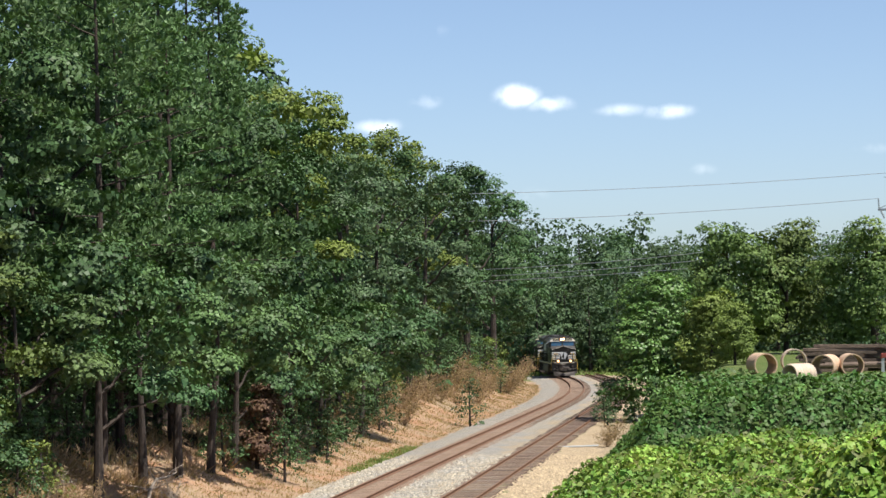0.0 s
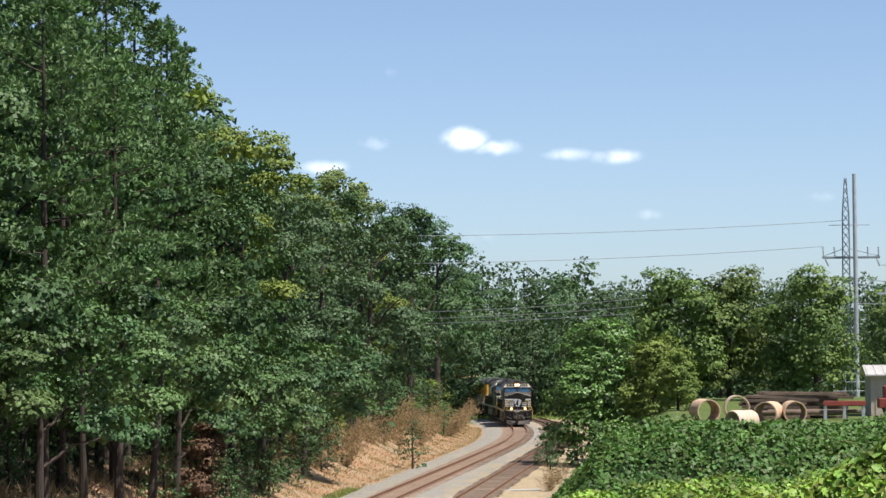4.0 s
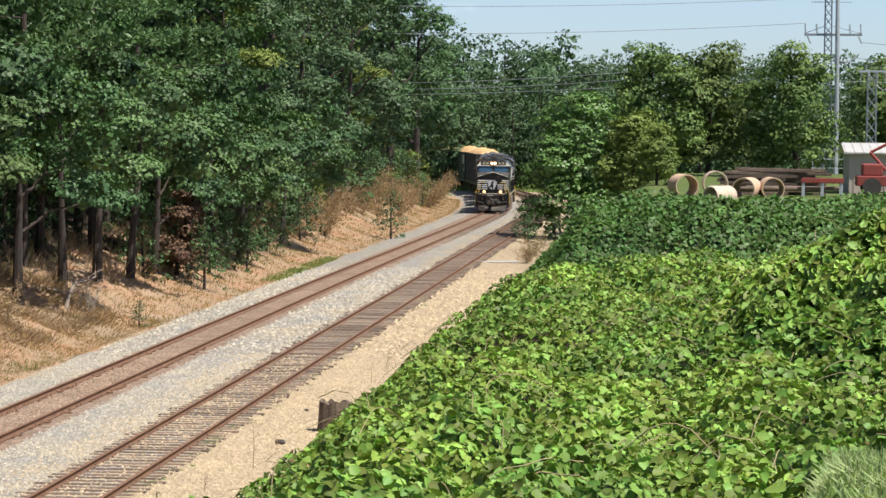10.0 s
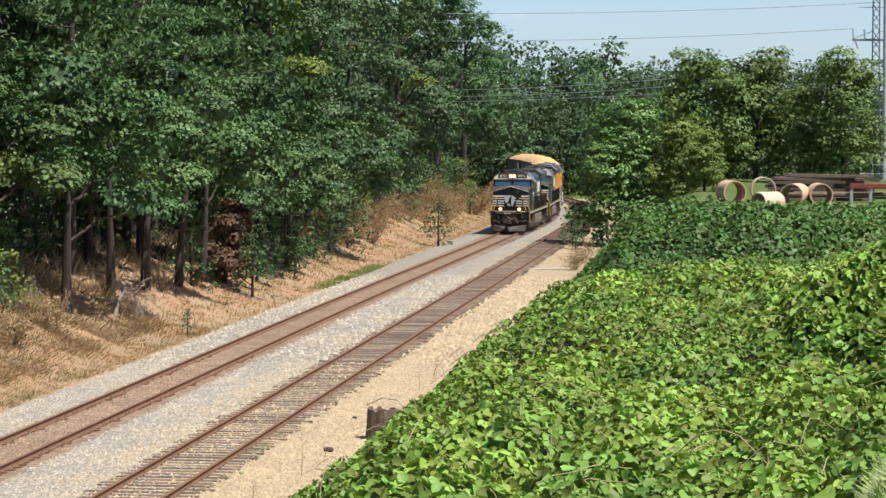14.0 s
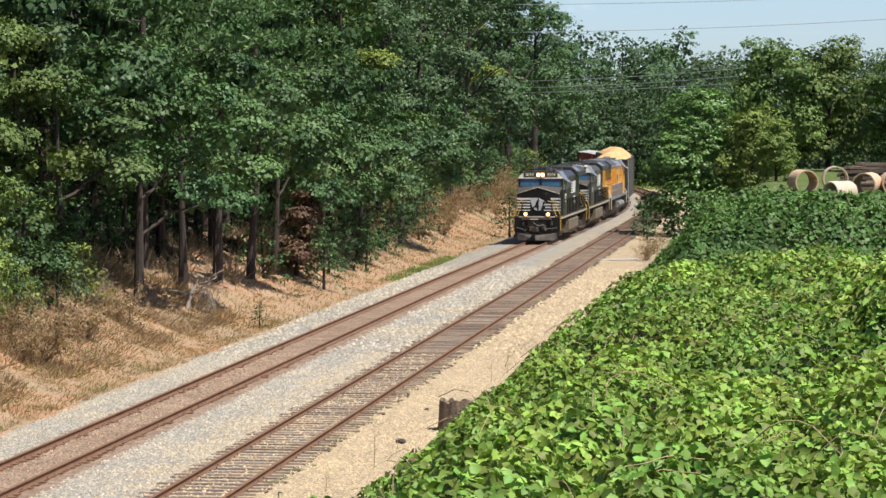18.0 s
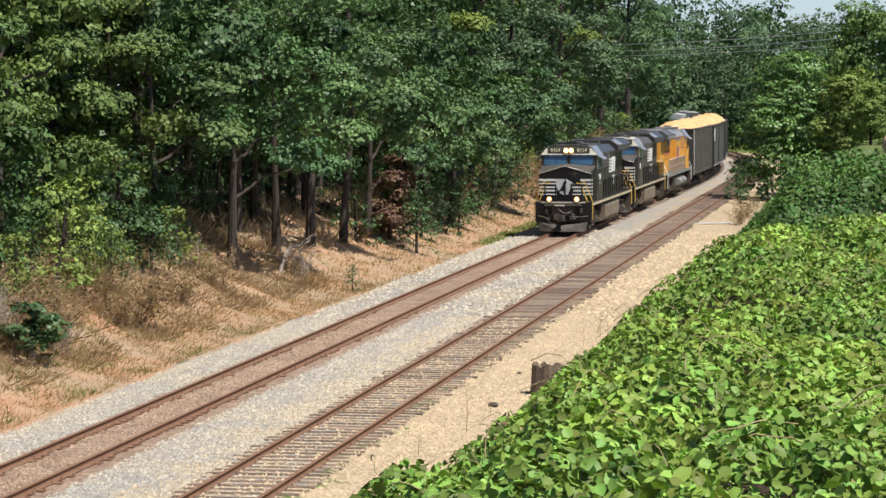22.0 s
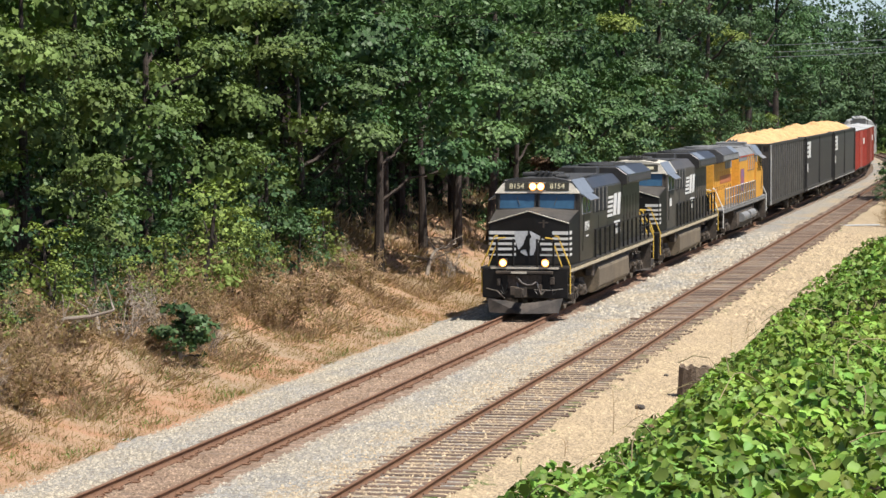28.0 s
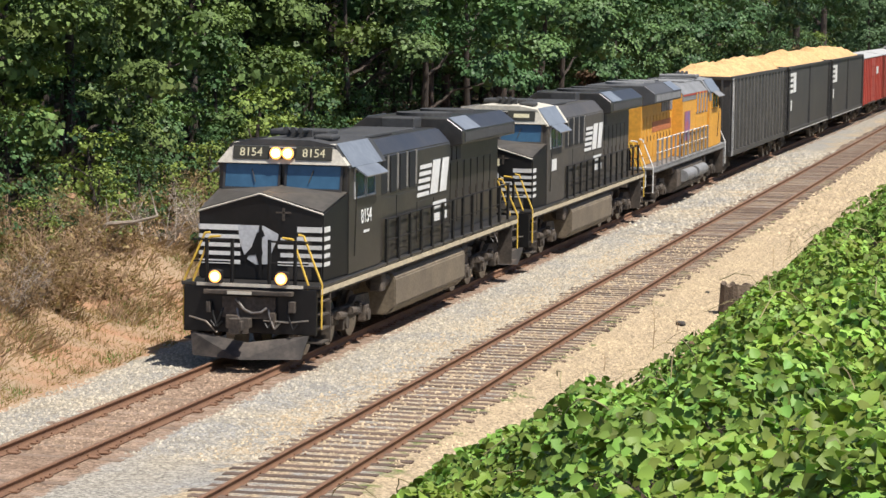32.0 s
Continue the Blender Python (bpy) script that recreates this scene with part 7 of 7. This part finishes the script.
            for k, (y0, y1) in enumerate(((11.4, 12.8), (11.3, 12.9))):
                part("lettering_bar", new_box(xa, xb, y0, y1, 2.58 - 0.3 * k, 2.78 - 0.3 * k), WHITE, cabinet)
            xc = sx * 1.536
            if livery == "lead":
                text_mesh("number", "8154", 0.46, WHITE, cab, Matrix.Translation((xc, 4.75, 2.92)) @ Matrix.Rotation(sx * math.pi / 2, 4, "Z") @ Matrix.Rotation(math.pi / 2, 4, "X"))
                part("lettering_bar", new_box(min(xc, xc + sx * 0.008), max(xc, xc + sx * 0.008), 4.5, 5.0, 2.56, 2.62), WHITE, cab)
            else:
                part("lettering_bar", new_box(min(xc, xc + sx * 0.008), max(xc, xc + sx * 0.008), 3.9, 4.7, 2.7, 3.05), WHITE, cab)
        else:
            part("shield_emblem", new_box(xa, xb, 11.3, 12.8, 2.3, 3.5), BLUE, cabinet, "faded plain shield shape")
            xh = sx * 1.045
            part("lettering_bar", new_box(min(xh, xh + sx * 0.008), max(xh, xh + sx * 0.008), 13.8, 18.5, 2.9, 3.3), mat("faded_red_lettering", (0.5, 0.16, 0.06), 0.6), hood)
            part("red_line", new_box(xa, xb, 6.2, 13.2, 4.12, 4.19), RED, cabinet)
    if livery == "second":
        part("number_board", new_box(-0.42, 0.42, n0 - 0.05, n0 - 0.02, 2.96, 3.18, bevel=0.01), mat("cream_digits", (0.75, 0.68, 0.45), 0.5), nose)
    # side railings
    for sx in (-1, 1):
        for k in range(13):
            y = 6.6 + 1.12 * k
            b = bmesh.new()
            box(b, sx * 1.53 - 0.03, sx * 1.53 + 0.03, y - 0.075, y + 0.075, 1.6, 2.72)
            part("railing_post", b, railing if dark else GREYROOF, t)
        b = bmesh.new()
        rod(b, (sx * 1.53, 6.55, 2.7), (sx * 1.53, 20.2, 2.7), 0.02, 6)
        rod(b, (sx * 1.53, 6.55, 2.2), (sx * 1.53, 20.2, 2.2), 0.014, 6)
        part("side_railing", b, railing if dark else WHITE, t)
    # fuel tank, air tanks, trucks
    b = bmesh.new()
    prism(b, [(-1.28, 0.32), (1.28, 0.32), (1.5, 0.55), (1.5, 1.2), (1.38, 1.36), (-1.38, 1.36), (-1.5, 1.2), (-1.5, 0.55)], 7.6, 14.9, "y")
    bmesh.ops.bevel(b, geom=b.edges[:], offset=0.03, segments=2, affect="EDGES")
    part("fuel_tank", b, DUSTY if dark else GRIME, t, "dust-coated fuel tank")
    if not dark:
        for sx in (-1, 1):
            for y0 in (8.0, 11.2):
                q = bmesh.new()
                rod(q, (sx * 1.56, y0, 0.95), (sx * 1.56, y0 + 2.6, 0.95), 0.24, 16)
                part("air_tank", q, GREYROOF, t, "dusty silver air tank")
    for sx in (-1, 1):
        b = bmesh.new()
        rod(b, (sx * 1.2, 6.7, 1.2), (sx * 1.2, 7.5, 1.2), 0.2, 14)
        part("air_reservoir", b, GRIME, t)
        b = bmesh.new()
        rod(b, (sx * 1.25, 14.95, 1.25), (sx * 1.25, 15.6, 1.25), 0.17, 14)
        part("air_reservoir", b, GRIME, t)
        b = bmesh.new()
        box(b, sx * 1.3 - 0.14, sx * 1.3 + 0.14, 6.5, 6.9, 1.0, 1.42, bevel=0.03)
        part("sand_box", b, GRIME, t)
    six_wheel_truck(t, 4.15)
    six_wheel_truck(t, 18.15)
    return t


def freight_base(t, L, y_truck):
    part("underframe", new_box(-1.35, 1.35, 0.55, L - 0.55, 0.86, 1.02, bevel=0.02), GRIME, t)
    part("centre_sill", new_box(-0.3, 0.3, 0.3, L - 0.3, 0.72, 0.9), GRIME, t)
    four_wheel_truck(t, y_truck)
    four_wheel_truck(t, L - y_truck)
    coupler(t, 0.0, 1)
    coupler(t, L, -1)
    part("brake_reservoir", rod(bmesh.new(), (0.7, L * 0.5 - 0.6, 0.72), (0.7, L * 0.5 + 0.6, 0.72), 0.18, 12), GRIME, t)


def ladder(t, x, y, z0, z1, material):
    b = bmesh.new()
    for dy in (-0.2, 0.2):
        rod(b, (x, y + dy, z0), (x, y + dy, z1), 0.018, 5)
    k = int((z1 - z0) / 0.36)
    for i in range(k + 1):
        z = z0 + (z1 - z0) * i / k
        rod(b, (x, y - 0.2, z), (x, y + 0.2, z), 0.014, 5)
    part("ladder", b, material, t)


def chip_car(label, ribs, seed):
    """High-sided open car, 22.2 m over couplers, heaped with wood chips."""
    L = 22.2
    t = thing("wood_chip_car", label, "freight car", group="open cars heaped with chips")
    freight_base(t, L, 2.6)
    b = bmesh.new()
    prism(b, [(-1.5, 1.02), (1.5, 1.02), (1.54, 4.5), (-1.54, 4.5)], 0.5, L - 0.5, "y")
    part("body", b, CHARCOAL, t)
    b = bmesh.new()
    for x in (-1.6, 1.48):
        box(b, x, x + 0.12, 0.42, L - 0.42, 4.46, 4.6)
    for y in (0.42, L - 0.54):
        box(b, -1.6, 1.6, y, y + 0.12, 4.46, 4.602)
    part("top_chord", b, CHARCOAL, t)
    for sx in (-1, 1):
        x = sx * 1.5
        part("side_sill", new_box(min(x, x + sx * 0.1), max(x, x + sx * 0.1), 0.45, L - 0.45, 0.98, 1.2), CHARCOAL, t)
        n = 17 if ribs else 3
        for k in range(n):
            y = 0.75 + (L - 1.5) * k / (n - 1)
            b = bmesh.new()
            box(b, min(x, x + sx * 0.11), max(x, x + sx * 0.11), y - 0.06, y + 0.06, 1.2, 4.46, bevel=0.015)
            part("rib", b, RIB if ribs else CHARCOAL, t)
        if ribs:
            part("label_panel", new_box(min(x, x + sx * 0.06), max(x, x + sx * 0.06), 0.9, 1.5, 3.0, 4.2), mat("pale_stencil", (0.36, 0.35, 0.32), 0.7), t)
        else:
            xa, xb = sorted((sx * 1.535, sx * 1.55))
            for k in range(4):
                part("lettering_bar", new_box(xa, xb, 1.1 + 0.08 * k, 3.2, 4.05 - 0.3 * k, 4.22 - 0.3 * k), WHITE, t)
            part("lettering_bar", new_box(xa, xb, 3.35, 4.5, 3.15, 4.22), WHITE, t)
            part("lettering_bar", new_box(xa, xb, 2.2, 2.7, 2.2, 2.75), WHITE, t)
            part("pale_sill_line", new_box(min(sx * 1.602, sx * 1.612), max(sx * 1.602, sx * 1.612), 0.6, L - 0.6, 1.0, 1.05), SILVER, t)
        ladder(t, sx * 1.63, 0.85, 1.0, 4.5, SILVER if ribs else CHARCOAL)
        ladder(t, sx * 1.63, L - 0.85, 1.0, 4.5, CHARCOAL)
    for y in (0.46, L - 0.46):
        for k in range(5):
            part("end_post", new_box(-1.3 + 0.6 * k, -1.2 + 0.6 * k, y - 0.07, y + 0.07, 1.1, 4.5), CHARCOAL, t)
    # load
    rng = np.random.default_rng(seed)
    nx, ny = 15, 71
    X, Y = np.meshgrid(np.linspace(-1.47, 1.47, nx), np.linspace(0.56, L - 0.56, ny))
    edge = np.clip(1 - (np.abs(X) / 1.5) ** 2.4, 0, 1) * np.clip(np.minimum(Y - 0.5, L - 0.5 - Y) / 1.9, 0, 1) ** 0.7
    Z = 4.46 + edge * (0.62 + 0.2 * wave(X, Y, 0.42, seed) + 0.12 * wave(X, Y, 1.3, seed + 2)) + 0.045 * rng.normal(size=X.shape) * edge
    idx = np.arange(nx * ny).reshape(ny, nx)
    me = raw_mesh("chip_load", np.stack([X, Y, Z], -1).reshape(-1, 3), np.stack([idx[:-1, :-1], idx[:-1, 1:], idx[1:, 1:], idx[1:, :-1]], -1).ravel(), 4, CHIPS, smooth=True)
    o = new("chip_load", me)
    o.parent = t
    o["label"] = "heaped tan wood chips"
    return t


def boxcar(label, paint, tall=4.45):
    L = 16.9
    t = thing("boxcar", label, "freight car", group="red boxcars")
    freight_base(t, L, 2.3)
    b = bmesh.new()
    prism(b, [(-1.45, 1.02), (1.45, 1.02), (1.45, tall - 0.2), (0, tall), (-1.45, tall - 0.2)], 0.5, L - 0.5, "y")
    part("body", b, paint, t)
    b = bmesh.new()
    prism(b, [(-1.5, tall - 0.21), (0, tall + 0.015), (1.5, tall - 0.21), (1.5, tall - 0.16), (0, tall + 0.06), (-1.5, tall - 0.16)], 0.45, L - 0.45, "y")
    part("roof", b, SILVER, t, "pale weathered metal roof")
    for sx in (-1, 1):
        x = sx * 1.45
        for k in range(13):
            y = 0.7 + (L - 1.4) * k / 12
            if abs(y - L / 2) < 1.7:
                continue
            part("side_post", new_box(min(x, x + sx * 0.06), max(x, x + sx * 0.06), y - 0.05, y + 0.05, 1.05, tall - 0.22), paint, t)
        d = part("sliding_door", new_box(min(x, x + sx * 0.08), max(x, x + sx * 0.08), L / 2 - 1.5, L / 2 + 1.5, 1.1, tall - 0.3, bevel=0.01), paint, t)
        for k in range(4):
            part("door_corrugation", new_box(min(x + sx * 0.08, x + sx * 0.11), max(x + sx * 0.08, x + sx * 0.11), L / 2 - 1.4, L / 2 + 1.4, 1.5 + 0.7 * k, 1.56 + 0.7 * k), paint, d)
        part("door_track", new_box(min(x, x + sx * 0.1), max(x, x + sx * 0.1), L / 2 - 3.3, L / 2 + 1.7, 1.0, 1.07), GRIME, t)
        part("lettering_bar", new_box(min(x, x + sx * 0.075), max(x, x + sx * 0.075), L / 2 + 2.6, L / 2 + 4.2, 3.0, 3.5), WHITE, t)
        ladder(t, sx * 1.53, 0.8, 1.0, tall - 0.3, paint)
    return t


def tank_car(label):
    L = 17.5
    t = thing("tank_car", label, "freight car")
    freight_base(t, L, 2.3)
    b = bmesh.new()
    prof = [(0.75, 0.0), (0.85, 0.7), (1.15, 1.2), (1.6, 1.45), (L - 1.6, 1.45), (L - 1.15, 1.2), (L - 0.85, 0.7), (L - 0.75, 0.0)]
    seg, zc = 28, 2.62
    rings = []
    for y, r in prof:
        rings.append([b.verts.new((max(r, 0.02) * math.cos(2 * math.pi * k / seg), y, zc + max(r, 0.02) * math.sin(2 * math.pi * k / seg))) for k in range(seg)])
    for a, c in zip(rings[:-1], rings[1:]):
        for k in range(seg):
            b.faces.new((a[k], a[(k + 1) % seg], c[(k + 1) % seg], c[k]))
    b.faces.new(rings[0])
    b.faces.new(rings[-1][::-1])
    bmesh.ops.recalc_face_normals(b, faces=b.faces[:])
    part("tank", b, TANKBLACK, t, smooth=True)
    part("manway", rod(bmesh.new(), (0, L / 2, 3.95), (0, L / 2, 4.4), 0.42, 18), TANKBLACK, t)
    b = bmesh.new()
    for sx in (-1, 1):
        pipe_line(b, [Vector((sx * 0.8, L / 2 - 1.6, 3.75)), Vector((sx * 0.8, L / 2 - 1.6, 4.7)), Vector((sx * 0.8, L / 2 + 1.6, 4.7)), Vector((sx * 0.8, L / 2 + 1.6, 3.75))], 0.025)
    part("platform_railing", b, TANKBLACK, t)
    for y in (2.3, L - 2.3):
        part("saddle", new_box(-1.1, 1.1, y - 0.35, y + 0.35, 0.98, 1.5, bevel=0.03), TANKBLACK, t)
    return t


def covered_hopper(label):
    L = 18.2
    t = thing("covered_hopper", label, "freight car")
    freight_base(t, L, 2.2)
    b = bmesh.new()
    prism(b, [(-1.5, 1.15), (1.5, 1.15), (1.56, 2.2), (1.56, 3.9), (1.2, 4.45), (0.5, 4.68), (-0.5, 4.68), (-1.2, 4.45), (-1.56, 3.9), (-1.56, 2.2)], 0.9, L - 0.9, "y")
    part("body", b, SILVER, t)
    part("roof_walk", new_box(-0.7, 0.7, 0.6, L - 0.6, 4.72, 4.78), SILVER, t)
    for k in range(4):
        part("roof_hatch", rod(bmesh.new(), (0, 2.8 + 4.2 * k, 4.68), (0, 2.8 + 4.2 * k, 4.86), 0.5, 14), SILVER, t)
        b = bmesh.new()
        y = 2.9 + 4.13 * k
        va = [b.verts.new(p) for p in ((-1.3, y - 1.3, 1.15), (1.3, y - 1.3, 1.15), (1.3, y + 1.3, 1.15), (-1.3, y + 1.3, 1.15))]
        vb = [b.verts.new(p) for p in ((-0.4, y - 0.3, 0.35), (0.4, y - 0.3, 0.35), (0.4, y + 0.3, 0.35), (-0.4, y + 0.3, 0.35))]
        b.faces.new(vb)
        for i in range(4):
            b.faces.new((va[i], va[(i + 1) % 4], vb[(i + 1) % 4], vb[i]))
        bmesh.ops.recalc_face_normals(b, faces=b.faces[:])
        part("hopper_chute", b, SILVER, t)
    for sx in (-1, 1):
        ladder(t, sx * 1.6, 1.1, 1.0, 4.2, SILVER)
        for k in range(9):
            y = 1.2 + (L - 2.4) * k / 8
            part("side_post", new_box(min(sx * 1.56, sx * 1.62), max(sx * 1.56, sx * 1.62), y - 0.05, y + 0.05, 1.25, 3.9), SILVER, t)
    return t


def gondola(label):
    L = 17.2
    t = thing("gondola_car", label, "freight car", group="dark gondolas")
    freight_base(t, L, 2.3)
    b = bmesh.new()
    prism(b, [(-1.5, 1.02), (1.5, 1.02), (1.5, 3.7), (1.42, 3.7), (1.42, 1.2), (-1.42, 1.2), (-1.42, 3.7), (-1.5, 3.7)], 0.5, L - 0.5, "y")
    for y in (0.5, L - 0.58):
        box(b, -1.42, 1.42, y, y + 0.08, 1.2, 3.7)
    part("body", b, CHARCOAL, t)
    for sx in (-1, 1):
        for k in range(12):
            y = 0.8 + (L - 1.6) * k / 11
            part("side_post", new_box(min(sx * 1.5, sx * 1.6), max(sx * 1.5, sx * 1.6), y - 0.06, y + 0.06, 1.0, 3.68), CHARCOAL, t)
        part("top_rail", new_box(min(sx * 1.42, sx * 1.6), max(sx * 1.42, sx * 1.6), 0.4, L - 0.4, 3.7, 3.82), CHARCOAL, t)
    return t


# each vehicle: object, length over couplers, distance of its front coupler behind the train's head, truck places, reversed
TRAIN = []
_head = 0.0


def couple(ob, length, y_truck, reverse=False):
    global _head
    TRAIN.append((ob, length, _head, y_truck, reverse))
    _head += length


couple(locomotive("black lead locomotive with white nose stripes and lit headlights", "lead"), LOCO, 4.15)
couple(locomotive("black second locomotive with white cab roof and striped nose", "second"), LOCO, 4.15)
couple(locomotive("orange-yellow trailing locomotive with grey roof, running cab to the rear", "yellow"), LOCO, 4.15, True)
couple(chip_car("charcoal ribbed open car heaped with tan wood chips", True, 3), 22.2, 2.6)
couple(chip_car("charcoal smooth-sided open car with white lettering, heaped with chips", False, 4), 22.2, 2.6)
couple(chip_car("charcoal smooth-sided open car with white lettering, full of chips", False, 9), 22.2, 2.6)
couple(boxcar("faded bright-red boxcar with pale roof", RED), 16.9, 2.3)
couple(boxcar("oxide-red boxcar with pale roof", RED_OXIDE), 16.9, 2.3)
couple(tank_car("black tank car with a domed manway"), 17.5, 2.3)
couple(covered_hopper("light-grey covered hopper with round roof hatches"), 18.2, 2.2)
couple(gondola("empty dark gondola with ribbed sides"), 17.2, 2.3)
couple(gondola("empty dark gondola at the visible end of the train"), 17.2, 2.3)

# place of the train's head up the line, second by second
HEAD = [(0.0, 318.5), (6.0, 279.6), (9.0, 253.0), (13.0, 218.3), (19.0, 168.0), (23.0, 133.6), (28.0, 90.3), (32.0, 54.2)]


def head_at(t):
    """Smooth through HEAD: piecewise cubic with averaged speeds."""
    ts, ss = [h[0] for h in HEAD], [h[1] for h in HEAD]
    sl = [(ss[i + 1] - ss[i]) / (ts[i + 1] - ts[i]) for i in range(len(ts) - 1)]
    k = [sl[0]] + [(sl[i - 1] + sl[i]) / 2 for i in range(1, len(sl))] + [sl[-1]]
    i = max(0, min(len(ts) - 2, sum(t >= x for x in ts) - 1))
    h = ts[i + 1] - ts[i]
    q = (t - ts[i]) / h
    return ((2 * q ** 3 - 3 * q ** 2 + 1) * ss[i] + (q ** 3 - 2 * q ** 2 + q) * h * k[i] + (-2 * q ** 3 + 3 * q ** 2) * ss[i + 1] + (q ** 3 - q ** 2) * h * k[i + 1])


def car_pose(s, length, y_truck, reverse):
    a, _ = along(s + y_truck)
    b, _ = along(s + length - y_truck)
    d = (b - a).normalized()
    turn = math.atan2(-d.x, d.y)
    o = a - d * y_truck
    m = Matrix.Translation(o) @ Matrix.Rotation(turn, 4, "Z")
    if reverse:
        m = m @ Matrix.Translation((0, length, 0)) @ Matrix.Rotation(math.pi, 4, "Z")
    return m


# ---- what moves ----
def motions():
    for ob, length, back, y_truck, reverse in TRAIN:
        rows = [(float(t), car_pose(head_at(t) + back, length, y_truck, reverse)) for t in range(0, 33)]
        walk(ob, rows)
    dist0 = head_at(0.0)
    times = [i * 2 / 30 for i in range(481)]
    rev = {v[0].name: v[4] for v in TRAIN}
    for ob, y, r in SPINNERS:
        top = ob.parent.parent
        sign = -1 if rev[top.name] else 1
        rows = []
        for t in times:
            a = (dist0 - head_at(min(t, 32.0))) / r * sign
            rows.append((t, Matrix.Translation((0, y, r)) @ Matrix.Rotation(a, 4, "X")))
        walk(ob, rows)


motions()
